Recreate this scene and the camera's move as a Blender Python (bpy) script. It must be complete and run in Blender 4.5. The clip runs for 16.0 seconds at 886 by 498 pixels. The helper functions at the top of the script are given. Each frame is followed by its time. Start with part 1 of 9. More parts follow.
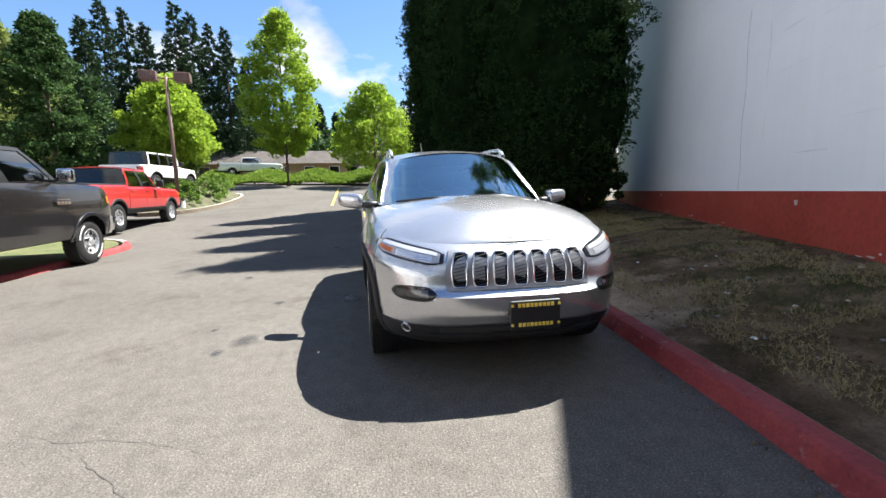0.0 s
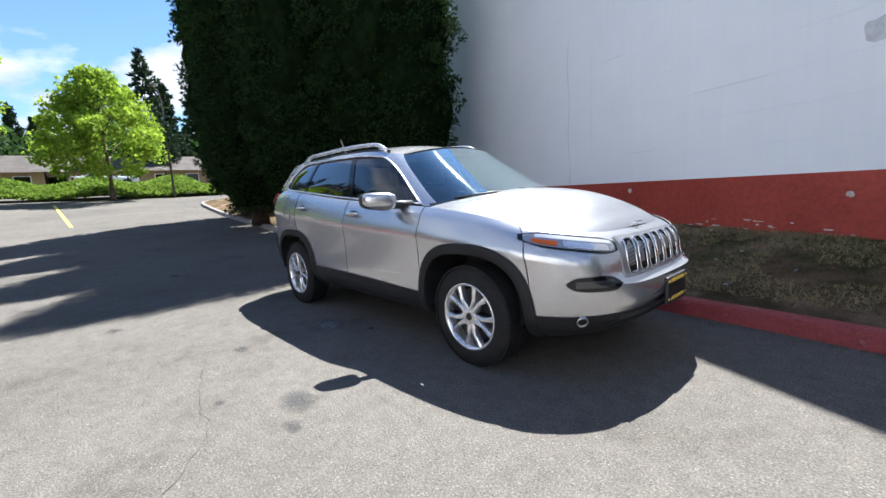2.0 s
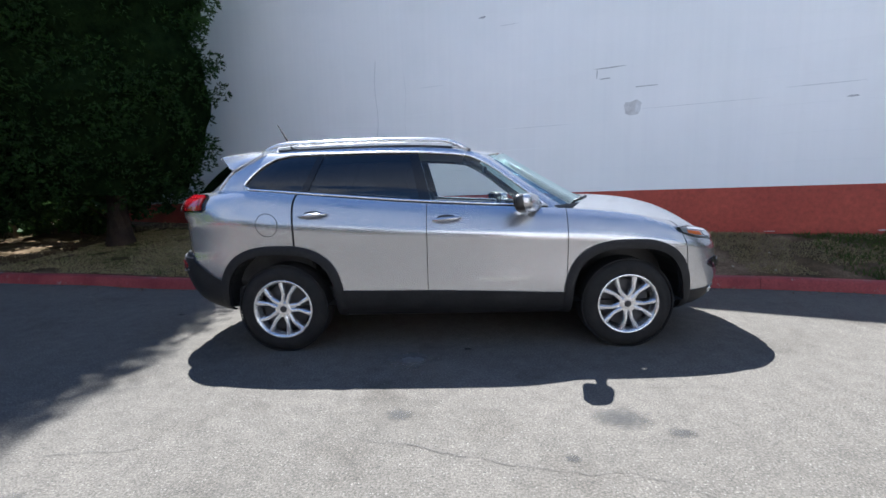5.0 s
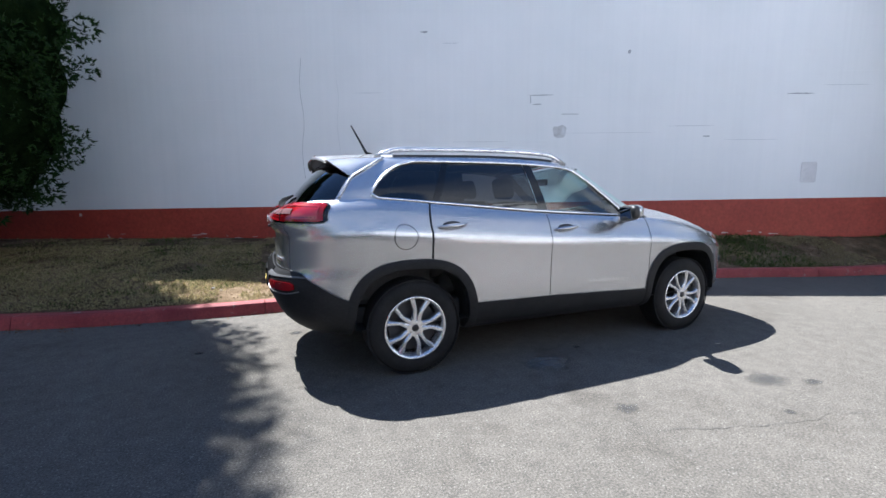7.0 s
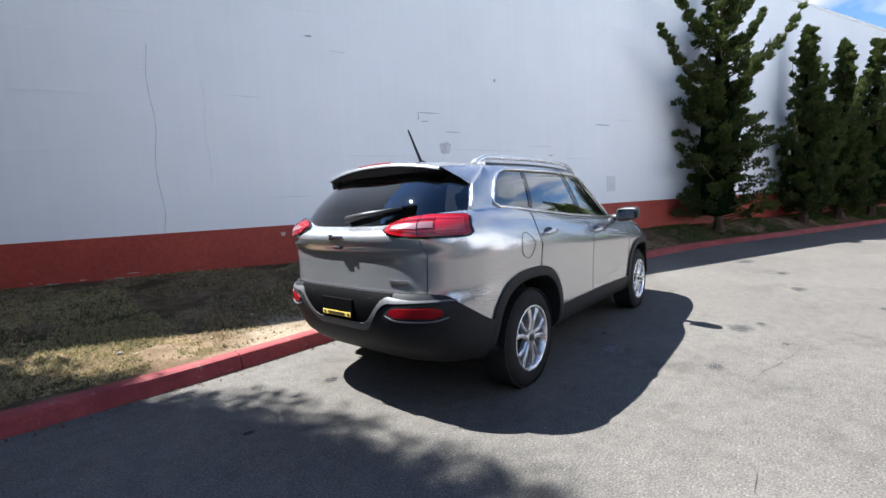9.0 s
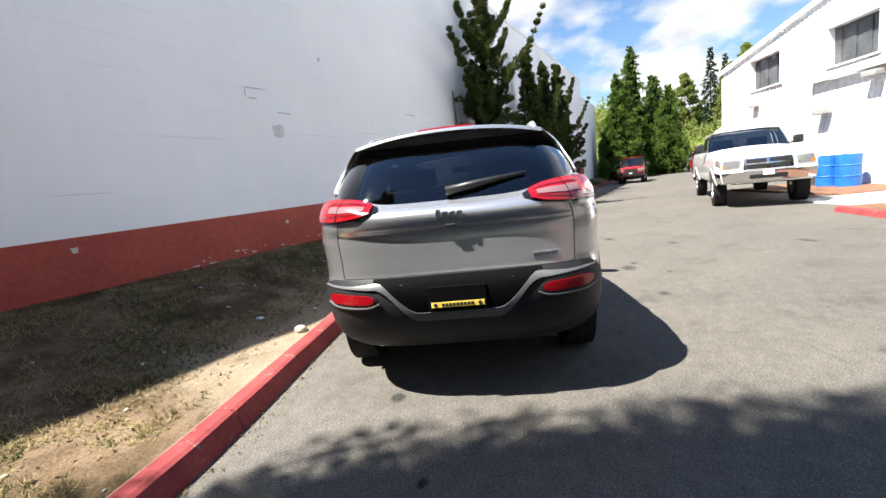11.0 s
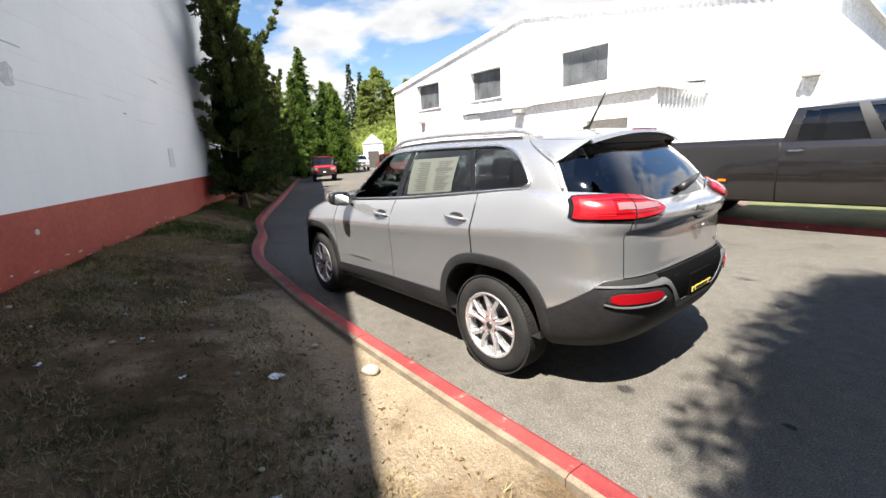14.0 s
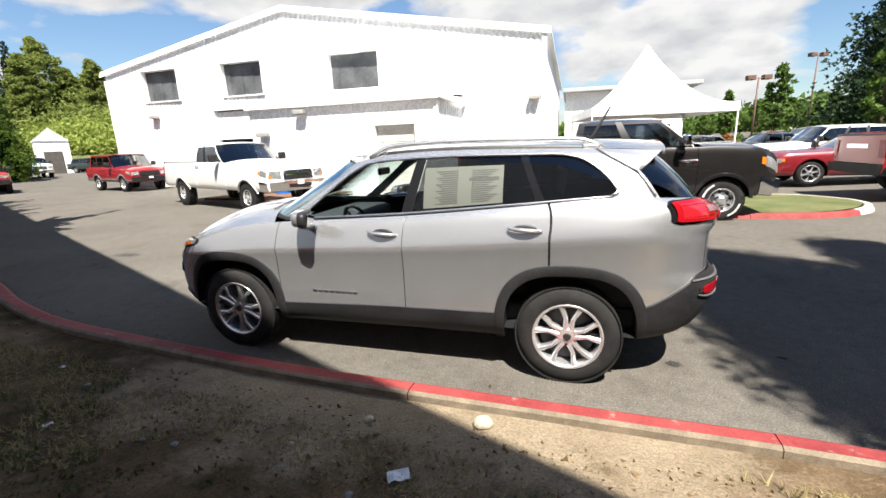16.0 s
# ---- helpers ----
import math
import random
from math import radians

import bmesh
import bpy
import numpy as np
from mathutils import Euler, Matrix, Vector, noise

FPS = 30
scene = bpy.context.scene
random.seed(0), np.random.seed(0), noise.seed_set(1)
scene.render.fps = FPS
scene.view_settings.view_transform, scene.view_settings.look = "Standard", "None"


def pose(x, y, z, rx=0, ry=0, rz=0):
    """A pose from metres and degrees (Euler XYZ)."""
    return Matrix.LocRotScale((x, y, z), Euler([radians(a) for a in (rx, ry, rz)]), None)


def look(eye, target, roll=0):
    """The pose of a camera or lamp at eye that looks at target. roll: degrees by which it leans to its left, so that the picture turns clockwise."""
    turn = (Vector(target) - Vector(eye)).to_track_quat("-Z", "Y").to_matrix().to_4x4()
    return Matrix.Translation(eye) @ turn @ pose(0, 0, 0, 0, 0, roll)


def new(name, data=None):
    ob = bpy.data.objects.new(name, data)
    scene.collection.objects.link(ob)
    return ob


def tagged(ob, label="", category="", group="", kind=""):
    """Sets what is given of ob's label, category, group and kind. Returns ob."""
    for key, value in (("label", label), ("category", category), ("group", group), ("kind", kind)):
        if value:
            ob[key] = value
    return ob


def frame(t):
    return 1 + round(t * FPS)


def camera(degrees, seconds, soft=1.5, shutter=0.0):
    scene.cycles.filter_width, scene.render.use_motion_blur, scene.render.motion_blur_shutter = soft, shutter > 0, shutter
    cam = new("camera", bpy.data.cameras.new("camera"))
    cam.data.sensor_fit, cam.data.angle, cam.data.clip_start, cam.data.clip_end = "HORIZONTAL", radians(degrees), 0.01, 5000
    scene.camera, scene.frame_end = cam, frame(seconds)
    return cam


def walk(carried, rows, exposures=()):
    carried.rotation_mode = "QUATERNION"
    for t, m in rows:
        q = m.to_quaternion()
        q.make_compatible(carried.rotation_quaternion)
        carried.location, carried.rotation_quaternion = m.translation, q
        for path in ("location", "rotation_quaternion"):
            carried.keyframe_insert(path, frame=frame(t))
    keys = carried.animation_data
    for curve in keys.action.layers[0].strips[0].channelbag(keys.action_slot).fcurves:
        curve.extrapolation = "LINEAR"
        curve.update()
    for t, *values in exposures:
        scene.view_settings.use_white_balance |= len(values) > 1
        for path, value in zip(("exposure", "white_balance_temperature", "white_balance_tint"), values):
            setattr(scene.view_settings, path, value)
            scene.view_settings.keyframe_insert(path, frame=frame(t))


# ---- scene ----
cam = camera(92.0, 16.0)
PATH = [
    (0, (4.642, -0.919, 1.256), (2.696, -0.556, 0.972), -1.1),
    (0.5, (4.496, -1.465, 1.264), (2.634, -0.818, 0.929), -2.4),
    (1, (4.160, -1.956, 1.252), (2.388, -1.097, 0.906), -2.1),
    (1.5, (3.810, -2.455, 1.256), (2.196, -1.319, 0.932), -3.9),
    (2, (3.337, -2.905, 1.244), (1.874, -1.574, 0.952), -3.2),
    (2.5, (2.840, -3.289, 1.240), (1.585, -1.765, 0.916), -3),
    (3, (2.330, -3.583, 1.243), (1.295, -1.897, 0.950), -3),
    (3.5, (1.756, -3.828, 1.247), (0.942, -2.015, 1.021), -2.3),
    (3.7, (1.528, -3.918, 1.255), (0.830, -2.059, 1.019), -2),
    (5.8, (-0.921, -4.166, 1.274), (-0.663, -2.203, 0.992), -0.5),
    (6, (-1.152, -4.125, 1.284), (-0.820, -2.174, 0.996), -0.1),
    (6.5, (-1.732, -3.938, 1.296), (-1.207, -2.024, 1.045), -0.5),
    (7, (-2.293, -3.772, 1.306), (-1.551, -1.932, 1.058), -0.3),
    (7.5, (-2.792, -3.492, 1.302), (-1.885, -1.728, 1.047), 0.1),
    (8, (-3.278, -3.201, 1.308), (-2.144, -1.569, 1.078), -1.2),
    (8.5, (-3.664, -2.781, 1.297), (-2.328, -1.306, 1.105), -3.6),
    (9, (-4.029, -2.323, 1.299), (-2.494, -1.056, 1.108), -2.7),
    (9.5, (-4.307, -1.845, 1.289), (-2.624, -0.783, 1.091), -4.3),
    (9.7, (-4.406, -1.598, 1.298), (-2.657, -0.658, 1.056), -4.7),
    (11.8, (-4.599, 0.681, 1.284), (-2.623, 0.515, 1.023), -3.8),
    (12, (-4.510, 0.916, 1.291), (-2.544, 0.658, 1.027), -2.6),
    (12.5, (-4.321, 1.480, 1.334), (-2.440, 0.889, 1.000), -2.7),
    (13, (-4.029, 1.991, 1.387), (-2.242, 1.177, 1.005), -3.3),
    (13.5, (-3.705, 2.478, 1.462), (-2.055, 1.417, 1.071), -2.7),
    (14, (-3.325, 2.876, 1.522), (-1.809, 1.645, 1.090), -2.8),
    (14.5, (-2.864, 3.194, 1.586), (-1.548, 1.760, 1.123), -2.2),
    (14.9, (-2.553, 3.401, 1.624), (-1.433, 1.811, 1.158), -1.4),
    (15, (-2.419, 3.432, 1.630), (-1.362, 1.797, 1.173), -0.4),
    (15.5, (-1.876, 3.554, 1.636), (-1.031, 1.798, 1.186), -1.6),
    (16, (-1.333, 3.692, 1.646), (-0.775, 1.831, 1.174), -2.1),
]
# the clip's camera opens up and warms as it comes round the car
LOOKS = [(0.0, 1.90, 6150, 10), (2.5, 1.92, 5750, 10), (3.5, 1.88, 5620, 10), (7.0, 1.86, 5660, 10), (9.5, 1.90, 5880, 10), (11.8, 1.88, 6500, 10), (14.2, 1.82, 6530, 10), (16.0, 1.54, 6550, 10)]
walk(cam, [(t, look(eye, target, roll)) for t, eye, target, roll in PATH], LOOKS)

# ---- light ----
SUN_SHIFT = Vector((0.29, -0.562, -1.0))  # way of the sun's rays, per metre of height
sun_up = -SUN_SHIFT.normalized()
sun_elev = math.asin(sun_up.z)
sun_azim = math.atan2(sun_up.x, sun_up.y)

world = bpy.data.worlds.new("world")
scene.world = world
world.use_nodes = True
wt = world.node_tree
wt.nodes.clear()


def wnode(kind, **values):
    n = wt.nodes.new(kind)
    for k, v in values.items():
        n.inputs[k].default_value = v
    return n


w_out = wnode("ShaderNodeOutputWorld")
w_bg = wnode("ShaderNodeBackground", Strength=0.050)
w_sky = wnode("ShaderNodeTexSky")
w_sky.sky_type = "NISHITA"
w_sky.sun_disc = False
w_sky.sun_elevation = sun_elev
w_sky.sun_rotation = sun_azim
w_sky.air_density = 1.3
w_sky.dust_density = 0.1
w_sky.ozone_density = 2.0
# cumulus clouds, flattened towards the horizon
w_co = wnode("ShaderNodeTexCoord")
w_sep = wnode("ShaderNodeSeparateXYZ")
w_up = wt.nodes.new("ShaderNodeMath")
w_up.operation = "MAXIMUM"
w_up.inputs[1].default_value = 0.0
w_add = wt.nodes.new("ShaderNodeMath")
w_add.operation = "ADD"
w_add.inputs[1].default_value = 0.32
w_div = wt.nodes.new("ShaderNodeVectorMath")
w_div.operation = "DIVIDE"
w_cmb = wnode("ShaderNodeCombineXYZ")
w_n1 = wnode("ShaderNodeTexNoise", Scale=1.9, Detail=9.0, Roughness=0.50, Distortion=0.1)
w_n1.noise_dimensions = "4D"
w_n1.inputs["W"].default_value = 3.7
w_ramp = wt.nodes.new("ShaderNodeValToRGB")
w_ramp.color_ramp.elements[0].position = 0.465
w_ramp.color_ramp.elements[1].position = 0.535
w_n2 = wnode("ShaderNodeTexNoise", Scale=5.0, Detail=6.0)
w_ramp2 = wt.nodes.new("ShaderNodeValToRGB")
w_ramp2.color_ramp.elements[0].position = 0.3
w_ramp2.color_ramp.elements[0].color = (4.4, 4.5, 4.7, 1)
w_ramp2.color_ramp.elements[1].position = 0.62
w_ramp2.color_ramp.elements[1].color = (6.5, 6.5, 6.5, 1)
w_mix = wt.nodes.new("ShaderNodeMixRGB")
L = wt.links.new
L(w_co.outputs["Generated"], w_sep.inputs[0])
L(w_sep.outputs["Z"], w_up.inputs[0])
L(w_up.outputs[0], w_add.inputs[0])
for k in "XYZ":
    L(w_add.outputs[0], w_cmb.inputs[k])
L(w_co.outputs["Generated"], w_div.inputs[0])
L(w_cmb.outputs[0], w_div.inputs[1])
L(w_div.outputs[0], w_n1.inputs["Vector"])
L(w_div.outputs[0], w_n2.inputs["Vector"])
L(w_n1.outputs["Fac"], w_ramp.inputs[0])
L(w_n2.outputs["Fac"], w_ramp2.inputs[0])
# the clouds gather towards the horizon and thin out overhead
w_thin = wt.nodes.new("ShaderNodeMapRange")
w_thin.inputs["From Min"].default_value = 0.40
w_thin.inputs["From Max"].default_value = 0.80
w_thin.inputs["To Min"].default_value = 1.0
w_thin.inputs["To Max"].default_value = 0.0
w_mul = wt.nodes.new("ShaderNodeMath")
w_mul.operation = "MULTIPLY"
L(w_sep.outputs["Z"], w_thin.inputs["Value"])
L(w_ramp.outputs[0], w_mul.inputs[0])
L(w_thin.outputs["Result"], w_mul.inputs[1])
L(w_mul.outputs[0], w_mix.inputs["Fac"])
w_tint = wt.nodes.new("ShaderNodeMixRGB")
w_tint.blend_type = "MULTIPLY"
w_tint.inputs["Fac"].default_value = 1.0
w_tint.inputs["Color2"].default_value = (0.72, 0.83, 0.98, 1)
L(w_sky.outputs[0], w_tint.inputs["Color1"])
L(w_tint.outputs[0], w_mix.inputs["Color1"])
L(w_ramp2.outputs[0], w_mix.inputs["Color2"])
L(w_mix.outputs[0], w_bg.inputs["Color"])
L(w_bg.outputs[0], w_out.inputs["Surface"])

sun = new("sun", bpy.data.lights.new("sun", "SUN"))
sun.data.energy = 5.0
sun.data.angle = radians(0.53)
sun.data.color = (1.0, 0.95, 0.86)
sun.matrix_world = look((0, 0, 30), Vector((0, 0, 30)) + SUN_SHIFT)


# ---- materials ----
def principled(name, color, rough=0.6, metal=0.0, **extra):
    m = bpy.data.materials.new(name)
    m.use_nodes = True
    b = m.node_tree.nodes["Principled BSDF"]
    b.inputs["Base Color"].default_value = (*color, 1)
    b.inputs["Roughness"].default_value = rough
    b.inputs["Metallic"].default_value = metal
    for k, v in extra.items():
        b.inputs[k.replace("_", " ")].default_value = v
    m.diffuse_color = (*color, 1)
    return m


def nodes_of(m):
    return m.node_tree.nodes, m.node_tree.links.new, m.node_tree.nodes["Principled BSDF"]


def noise_tex(m, scale, detail=6.0, rough=0.6, coord="Object", stretch=None):
    n, link, _ = nodes_of(m)
    co = n.new("ShaderNodeTexCoord")
    t = n.new("ShaderNodeTexNoise")
    t.inputs["Scale"].default_value = scale
    t.inputs["Detail"].default_value = detail
    t.inputs["Roughness"].default_value = rough
    if stretch:
        mp = n.new("ShaderNodeMapping")
        mp.inputs["Scale"].default_value = stretch
        link(co.outputs[coord], mp.inputs[0])
        link(mp.outputs[0], t.inputs["Vector"])
    else:
        link(co.outputs[coord], t.inputs["Vector"])
    return t


def ramp(m, source, stops):
    n, link, _ = nodes_of(m)
    r = n.new("ShaderNodeValToRGB")
    els = r.color_ramp.elements
    while len(els) < len(stops):
        els.new(0.5)
    for e, (p, c) in zip(els, stops):
        e.position = p
        e.color = (*c, 1) if len(c) == 3 else c
    link(source, r.inputs[0])
    return r.outputs[0]


def mix(m, fac, a, b, how="MIX"):
    n, link, _ = nodes_of(m)
    x = n.new("ShaderNodeMixRGB")
    x.blend_type = how
    for sock, v in ((x.inputs["Fac"], fac), (x.inputs["Color1"], a), (x.inputs["Color2"], b)):
        if isinstance(v, (int, float)):
            sock.default_value = v
        elif isinstance(v, tuple):
            sock.default_value = (*v, 1)
        else:
            link(v, sock)
    return x.outputs[0]


def bump(m, height, strength=0.3, distance=0.01):
    n, link, b = nodes_of(m)
    x = n.new("ShaderNodeBump")
    x.inputs["Strength"].default_value = strength
    x.inputs["Distance"].default_value = distance
    link(height, x.inputs["Height"])
    link(x.outputs[0], b.inputs["Normal"])
    return x


def set_color(m, sock):
    n, link, b = nodes_of(m)
    link(sock, b.inputs["Base Color"])


def mottled(name, c1, c2, scale, rough=0.8, bump_scale=None, bump_strength=0.3, dist=0.01, metal=0.0, fine=None):
    """Two colours blended by a coarse noise, with a fine noise over it and a bump."""
    m = principled(name, c1, rough, metal)
    coarse = noise_tex(m, scale, 5)
    col = ramp(m, coarse.outputs["Fac"], [(0.35, c1), (0.65, c2)])
    f = noise_tex(m, fine or scale * 14, 4)
    var = ramp(m, f.outputs["Fac"], [(0.3, (0.72, 0.72, 0.72)), (0.7, (1.25, 1.25, 1.25))])
    set_color(m, mix(m, 0.8, col, var, "MULTIPLY"))
    if bump_scale:
        bump(m, noise_tex(m, bump_scale, 6).outputs["Fac"], bump_strength, dist)
    return m


def asphalt_mat():
    m = principled("asphalt", (0.12, 0.115, 0.108), 0.95, 0.0, Specular_IOR_Level=0.10)
    n, link, b = nodes_of(m)
    big = noise_tex(m, 0.35, 4)
    base = ramp(m, big.outputs["Fac"], [(0.3, (0.096, 0.089, 0.079)), (0.7, (0.126, 0.116, 0.103))])
    # blotches a hand wide
    blot = noise_tex(m, 9, 5, 0.7)
    base = mix(m, 0.8, base, ramp(m, blot.outputs["Fac"], [(0.32, (0.80, 0.80, 0.80)), (0.68, (1.18, 1.17, 1.15))]), "MULTIPLY")
    grit = noise_tex(m, 90, 3, 0.75)
    g = ramp(m, grit.outputs["Fac"], [(0.34, (0.46, 0.46, 0.46)), (0.5, (0.98, 0.98, 0.98)), (0.66, (1.75, 1.70, 1.65))])
    col = mix(m, 0.7, base, g, "MULTIPLY")
    co = n.new("ShaderNodeTexCoord")
    # pale and dark stones in the worn surface, in two sizes
    for scale, near, far, chosen, tint in ((62, 0.12, 0.30, 0.58, (0.205, 0.192, 0.172)), (31, 0.08, 0.21, 0.74, (0.215, 0.200, 0.180)), (44, 0.08, 0.24, 0.72, (0.048, 0.046, 0.044))):
        v = n.new("ShaderNodeTexVoronoi")
        v.inputs["Scale"].default_value = scale
        link(co.outputs["Object"], v.inputs["Vector"])
        st = ramp(m, v.outputs["Distance"], [(near, (1, 1, 1)), (far, (0, 0, 0))])
        sel = ramp(m, v.outputs["Color"], [(chosen, (0, 0, 0)), (chosen + 0.06, (1, 1, 1))])
        col = mix(m, mix(m, 1.0, st, sel, "MULTIPLY"), col, tint)
    # broad darker tracks and stains
    stain = noise_tex(m, 1.3, 5, 0.65)
    sm = ramp(m, stain.outputs["Fac"], [(0.30, (0.74, 0.73, 0.72)), (0.46, (1, 1, 1))])
    set_color(m, mix(m, 0.9, col, sm, "MULTIPLY"))
    bump(m, grit.outputs["Fac"], 0.7, 0.008)
    return m


ASPHALT = asphalt_mat()


def lawn_mat():
    m = principled("dry_lawn", (0.2, 0.17, 0.1), 0.95, 0.0, Specular_IOR_Level=0.04)
    a = noise_tex(m, 1.7, 8, 0.68)
    base = ramp(m, a.outputs["Fac"], [(0.30, (0.040, 0.034, 0.016)), (0.42, (0.076, 0.056, 0.032)), (0.52, (0.122, 0.086, 0.054)), (0.66, (0.220, 0.162, 0.110))])
    f = noise_tex(m, 60, 5, 0.7)
    v = ramp(m, f.outputs["Fac"], [(0.3, (0.5, 0.5, 0.48)), (0.7, (1.45, 1.4, 1.3))])
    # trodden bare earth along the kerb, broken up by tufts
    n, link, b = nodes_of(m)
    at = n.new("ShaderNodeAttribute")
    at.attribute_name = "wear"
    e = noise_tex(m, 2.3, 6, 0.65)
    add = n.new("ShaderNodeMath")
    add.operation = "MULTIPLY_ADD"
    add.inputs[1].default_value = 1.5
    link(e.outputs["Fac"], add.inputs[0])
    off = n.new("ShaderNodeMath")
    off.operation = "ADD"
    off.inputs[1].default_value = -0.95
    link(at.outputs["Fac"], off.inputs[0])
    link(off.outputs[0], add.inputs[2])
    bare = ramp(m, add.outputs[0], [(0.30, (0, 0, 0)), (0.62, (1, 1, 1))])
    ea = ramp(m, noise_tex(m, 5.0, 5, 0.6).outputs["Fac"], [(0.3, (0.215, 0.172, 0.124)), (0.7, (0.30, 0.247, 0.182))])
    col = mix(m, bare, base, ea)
    set_color(m, mix(m, 0.75, col, v, "MULTIPLY"))
    bump(m, f.outputs["Fac"], 0.8, 0.02)
    return m


LAWN = lawn_mat()
GRASS_ISLAND = mottled("island_grass", (0.06, 0.085, 0.02), (0.13, 0.125, 0.048), 1.5, 0.95, 80, 0.7, 0.02)
BARK = mottled("bark", (0.09, 0.06, 0.045), (0.16, 0.11, 0.08), 6, 0.95, 30, 0.8, 0.02)


def wall_paint():
    m = principled("white_wall_paint", (0.78, 0.79, 0.80), 0.75)
    a = noise_tex(m, 0.5, 5, 0.55)
    base = ramp(m, a.outputs["Fac"], [(0.3, (0.79, 0.80, 0.81)), (0.7, (0.86, 0.86, 0.87))])
    s = noise_tex(m, 2.0, 5, 0.6, stretch=(6, 6, 0.12))
    streak = ramp(m, s.outputs["Fac"], [(0.3, (0.972, 0.974, 0.976)), (0.62, (1, 1, 1))])
    set_color(m, mix(m, 0.8, base, streak, "MULTIPLY"))
    bump(m, noise_tex(m, 55, 5).outputs["Fac"], 0.25, 0.006)
    return m


WALL_WHITE = wall_paint()
WALL_RED = mottled("red_wall_paint", (0.30, 0.038, 0.024), (0.36, 0.055, 0.032), 1.2, 0.65, 45, 0.3, 0.006)


def kerb_paint():
    m = principled("red_kerb_paint", (0.2, 0.02, 0.02), 0.75)
    a = noise_tex(m, 2.2, 5)
    base = ramp(m, a.outputs["Fac"], [(0.35, (0.17, 0.017, 0.019)), (0.65, (0.25, 0.040, 0.038))])
    f = noise_tex(m, 45, 4)
    base = mix(m, 0.7, base, ramp(m, f.outputs["Fac"], [(0.3, (0.7, 0.7, 0.7)), (0.7, (1.3, 1.3, 1.3))]), "MULTIPLY")
    # scuffs where the paint has worn through to the concrete
    w = noise_tex(m, 9, 7, 0.72)
    worn = ramp(m, w.outputs["Fac"], [(0.60, (0, 0, 0)), (0.68, (0.75, 0.75, 0.75))])
    set_color(m, mix(m, worn, base, (0.24, 0.20, 0.165)))
    bump(m, w.outputs["Fac"], 0.5, 0.008)
    return m


KERB_RED = kerb_paint()
CONCRETE = mottled("concrete", (0.38, 0.36, 0.33), (0.48, 0.46, 0.42), 1.8, 0.85, 50, 0.5, 0.006)
KERB_GREY = mottled("weathered_kerb_concrete", (0.17, 0.158, 0.138), (0.27, 0.25, 0.22), 2.5, 0.9, 50, 0.6, 0.008)
METAL_WHITE = mottled("white_sheet_metal", (0.80, 0.80, 0.79), (0.85, 0.85, 0.84), 0.7, 0.5, None)
TRIM_WHITE = mottled("white_trim", (0.74, 0.74, 0.73), (0.82, 0.82, 0.81), 1.5, 0.5, None)
DARK_STEEL = mottled("dark_steel", (0.05, 0.045, 0.04), (0.08, 0.07, 0.06), 3, 0.6, 40, 0.2)


def paint(name, color, metal=0.0, rough=0.35, flake=0.0):
    m = principled(name, color, rough, metal)
    n, link, b = nodes_of(m)
    b.inputs["Coat Weight"].default_value = 0.9
    b.inputs["Coat Roughness"].default_value = 0.03
    b.inputs["Coat IOR"].default_value = 1.6
    dust = noise_tex(m, 3.5, 6, 0.6)
    c = tuple(min(1, v * 0.95 + 0.005) for v in color)
    set_color(m, ramp(m, dust.outputs["Fac"], [(0.35, color), (0.7, c)]))
    return m


SILVER = paint("silver_paint", (0.515, 0.520, 0.535), 0.77, 0.27)
RAM_GREY = paint("graphite_paint", (0.022, 0.0195, 0.019), 0.45, 0.22)
WHITE_CAR = paint("white_paint", (0.78, 0.78, 0.77), 0.0, 0.3)
RED_CAR = paint("red_paint", (0.36, 0.010, 0.012), 0.0, 0.3)
MAROON_CAR = paint("dark_red_paint", (0.20, 0.012, 0.018), 0.2, 0.3)
BLACK_CAR = paint("black_paint", (0.012, 0.013, 0.016), 0.2, 0.3)
CLADDING = mottled("black_plastic", (0.014, 0.0142, 0.0155), (0.021, 0.0213, 0.0225), 4, 0.55, 260, 0.25, 0.002)
RUBBER = mottled("tyre_rubber", (0.013, 0.013, 0.014), (0.022, 0.021, 0.020), 8, 0.8, 90, 0.3, 0.003)
for plastic in (CLADDING, RUBBER):
    plastic.node_tree.nodes["Principled BSDF"].inputs["Specular IOR Level"].default_value = 0.22
CHROME = principled("chrome", (0.75, 0.75, 0.76), 0.08, 1.0)
SATIN_CHROME = principled("satin_chrome", (0.86, 0.86, 0.87), 0.26, 1.0)
ALLOY = mottled("alloy", (0.70, 0.70, 0.71), (0.77, 0.77, 0.78), 9, 0.24, None, metal=0.8)
DARK_METAL = principled("dark_metal", (0.06, 0.06, 0.065), 0.5, 0.8)
BLACK = mottled("black_trim", (0.012, 0.012, 0.013), (0.018, 0.018, 0.019), 5, 0.45, None)
GLOSS_BLACK = principled("gloss_black", (0.008, 0.008, 0.009), 0.08)
INTERIOR = mottled("dark_cabin_trim", (0.030, 0.029, 0.030), (0.045, 0.044, 0.044), 8, 0.8, 120, 0.2, 0.003)
BEIGE = mottled("beige_headliner", (0.55, 0.52, 0.46), (0.60, 0.57, 0.50), 5, 0.9, None)
PAPER = principled("paper", (0.095, 0.103, 0.088), 0.6)
YELLOW = mottled("yellow_paint", (0.62, 0.44, 0.05), (0.72, 0.52, 0.09), 3, 0.7, None)


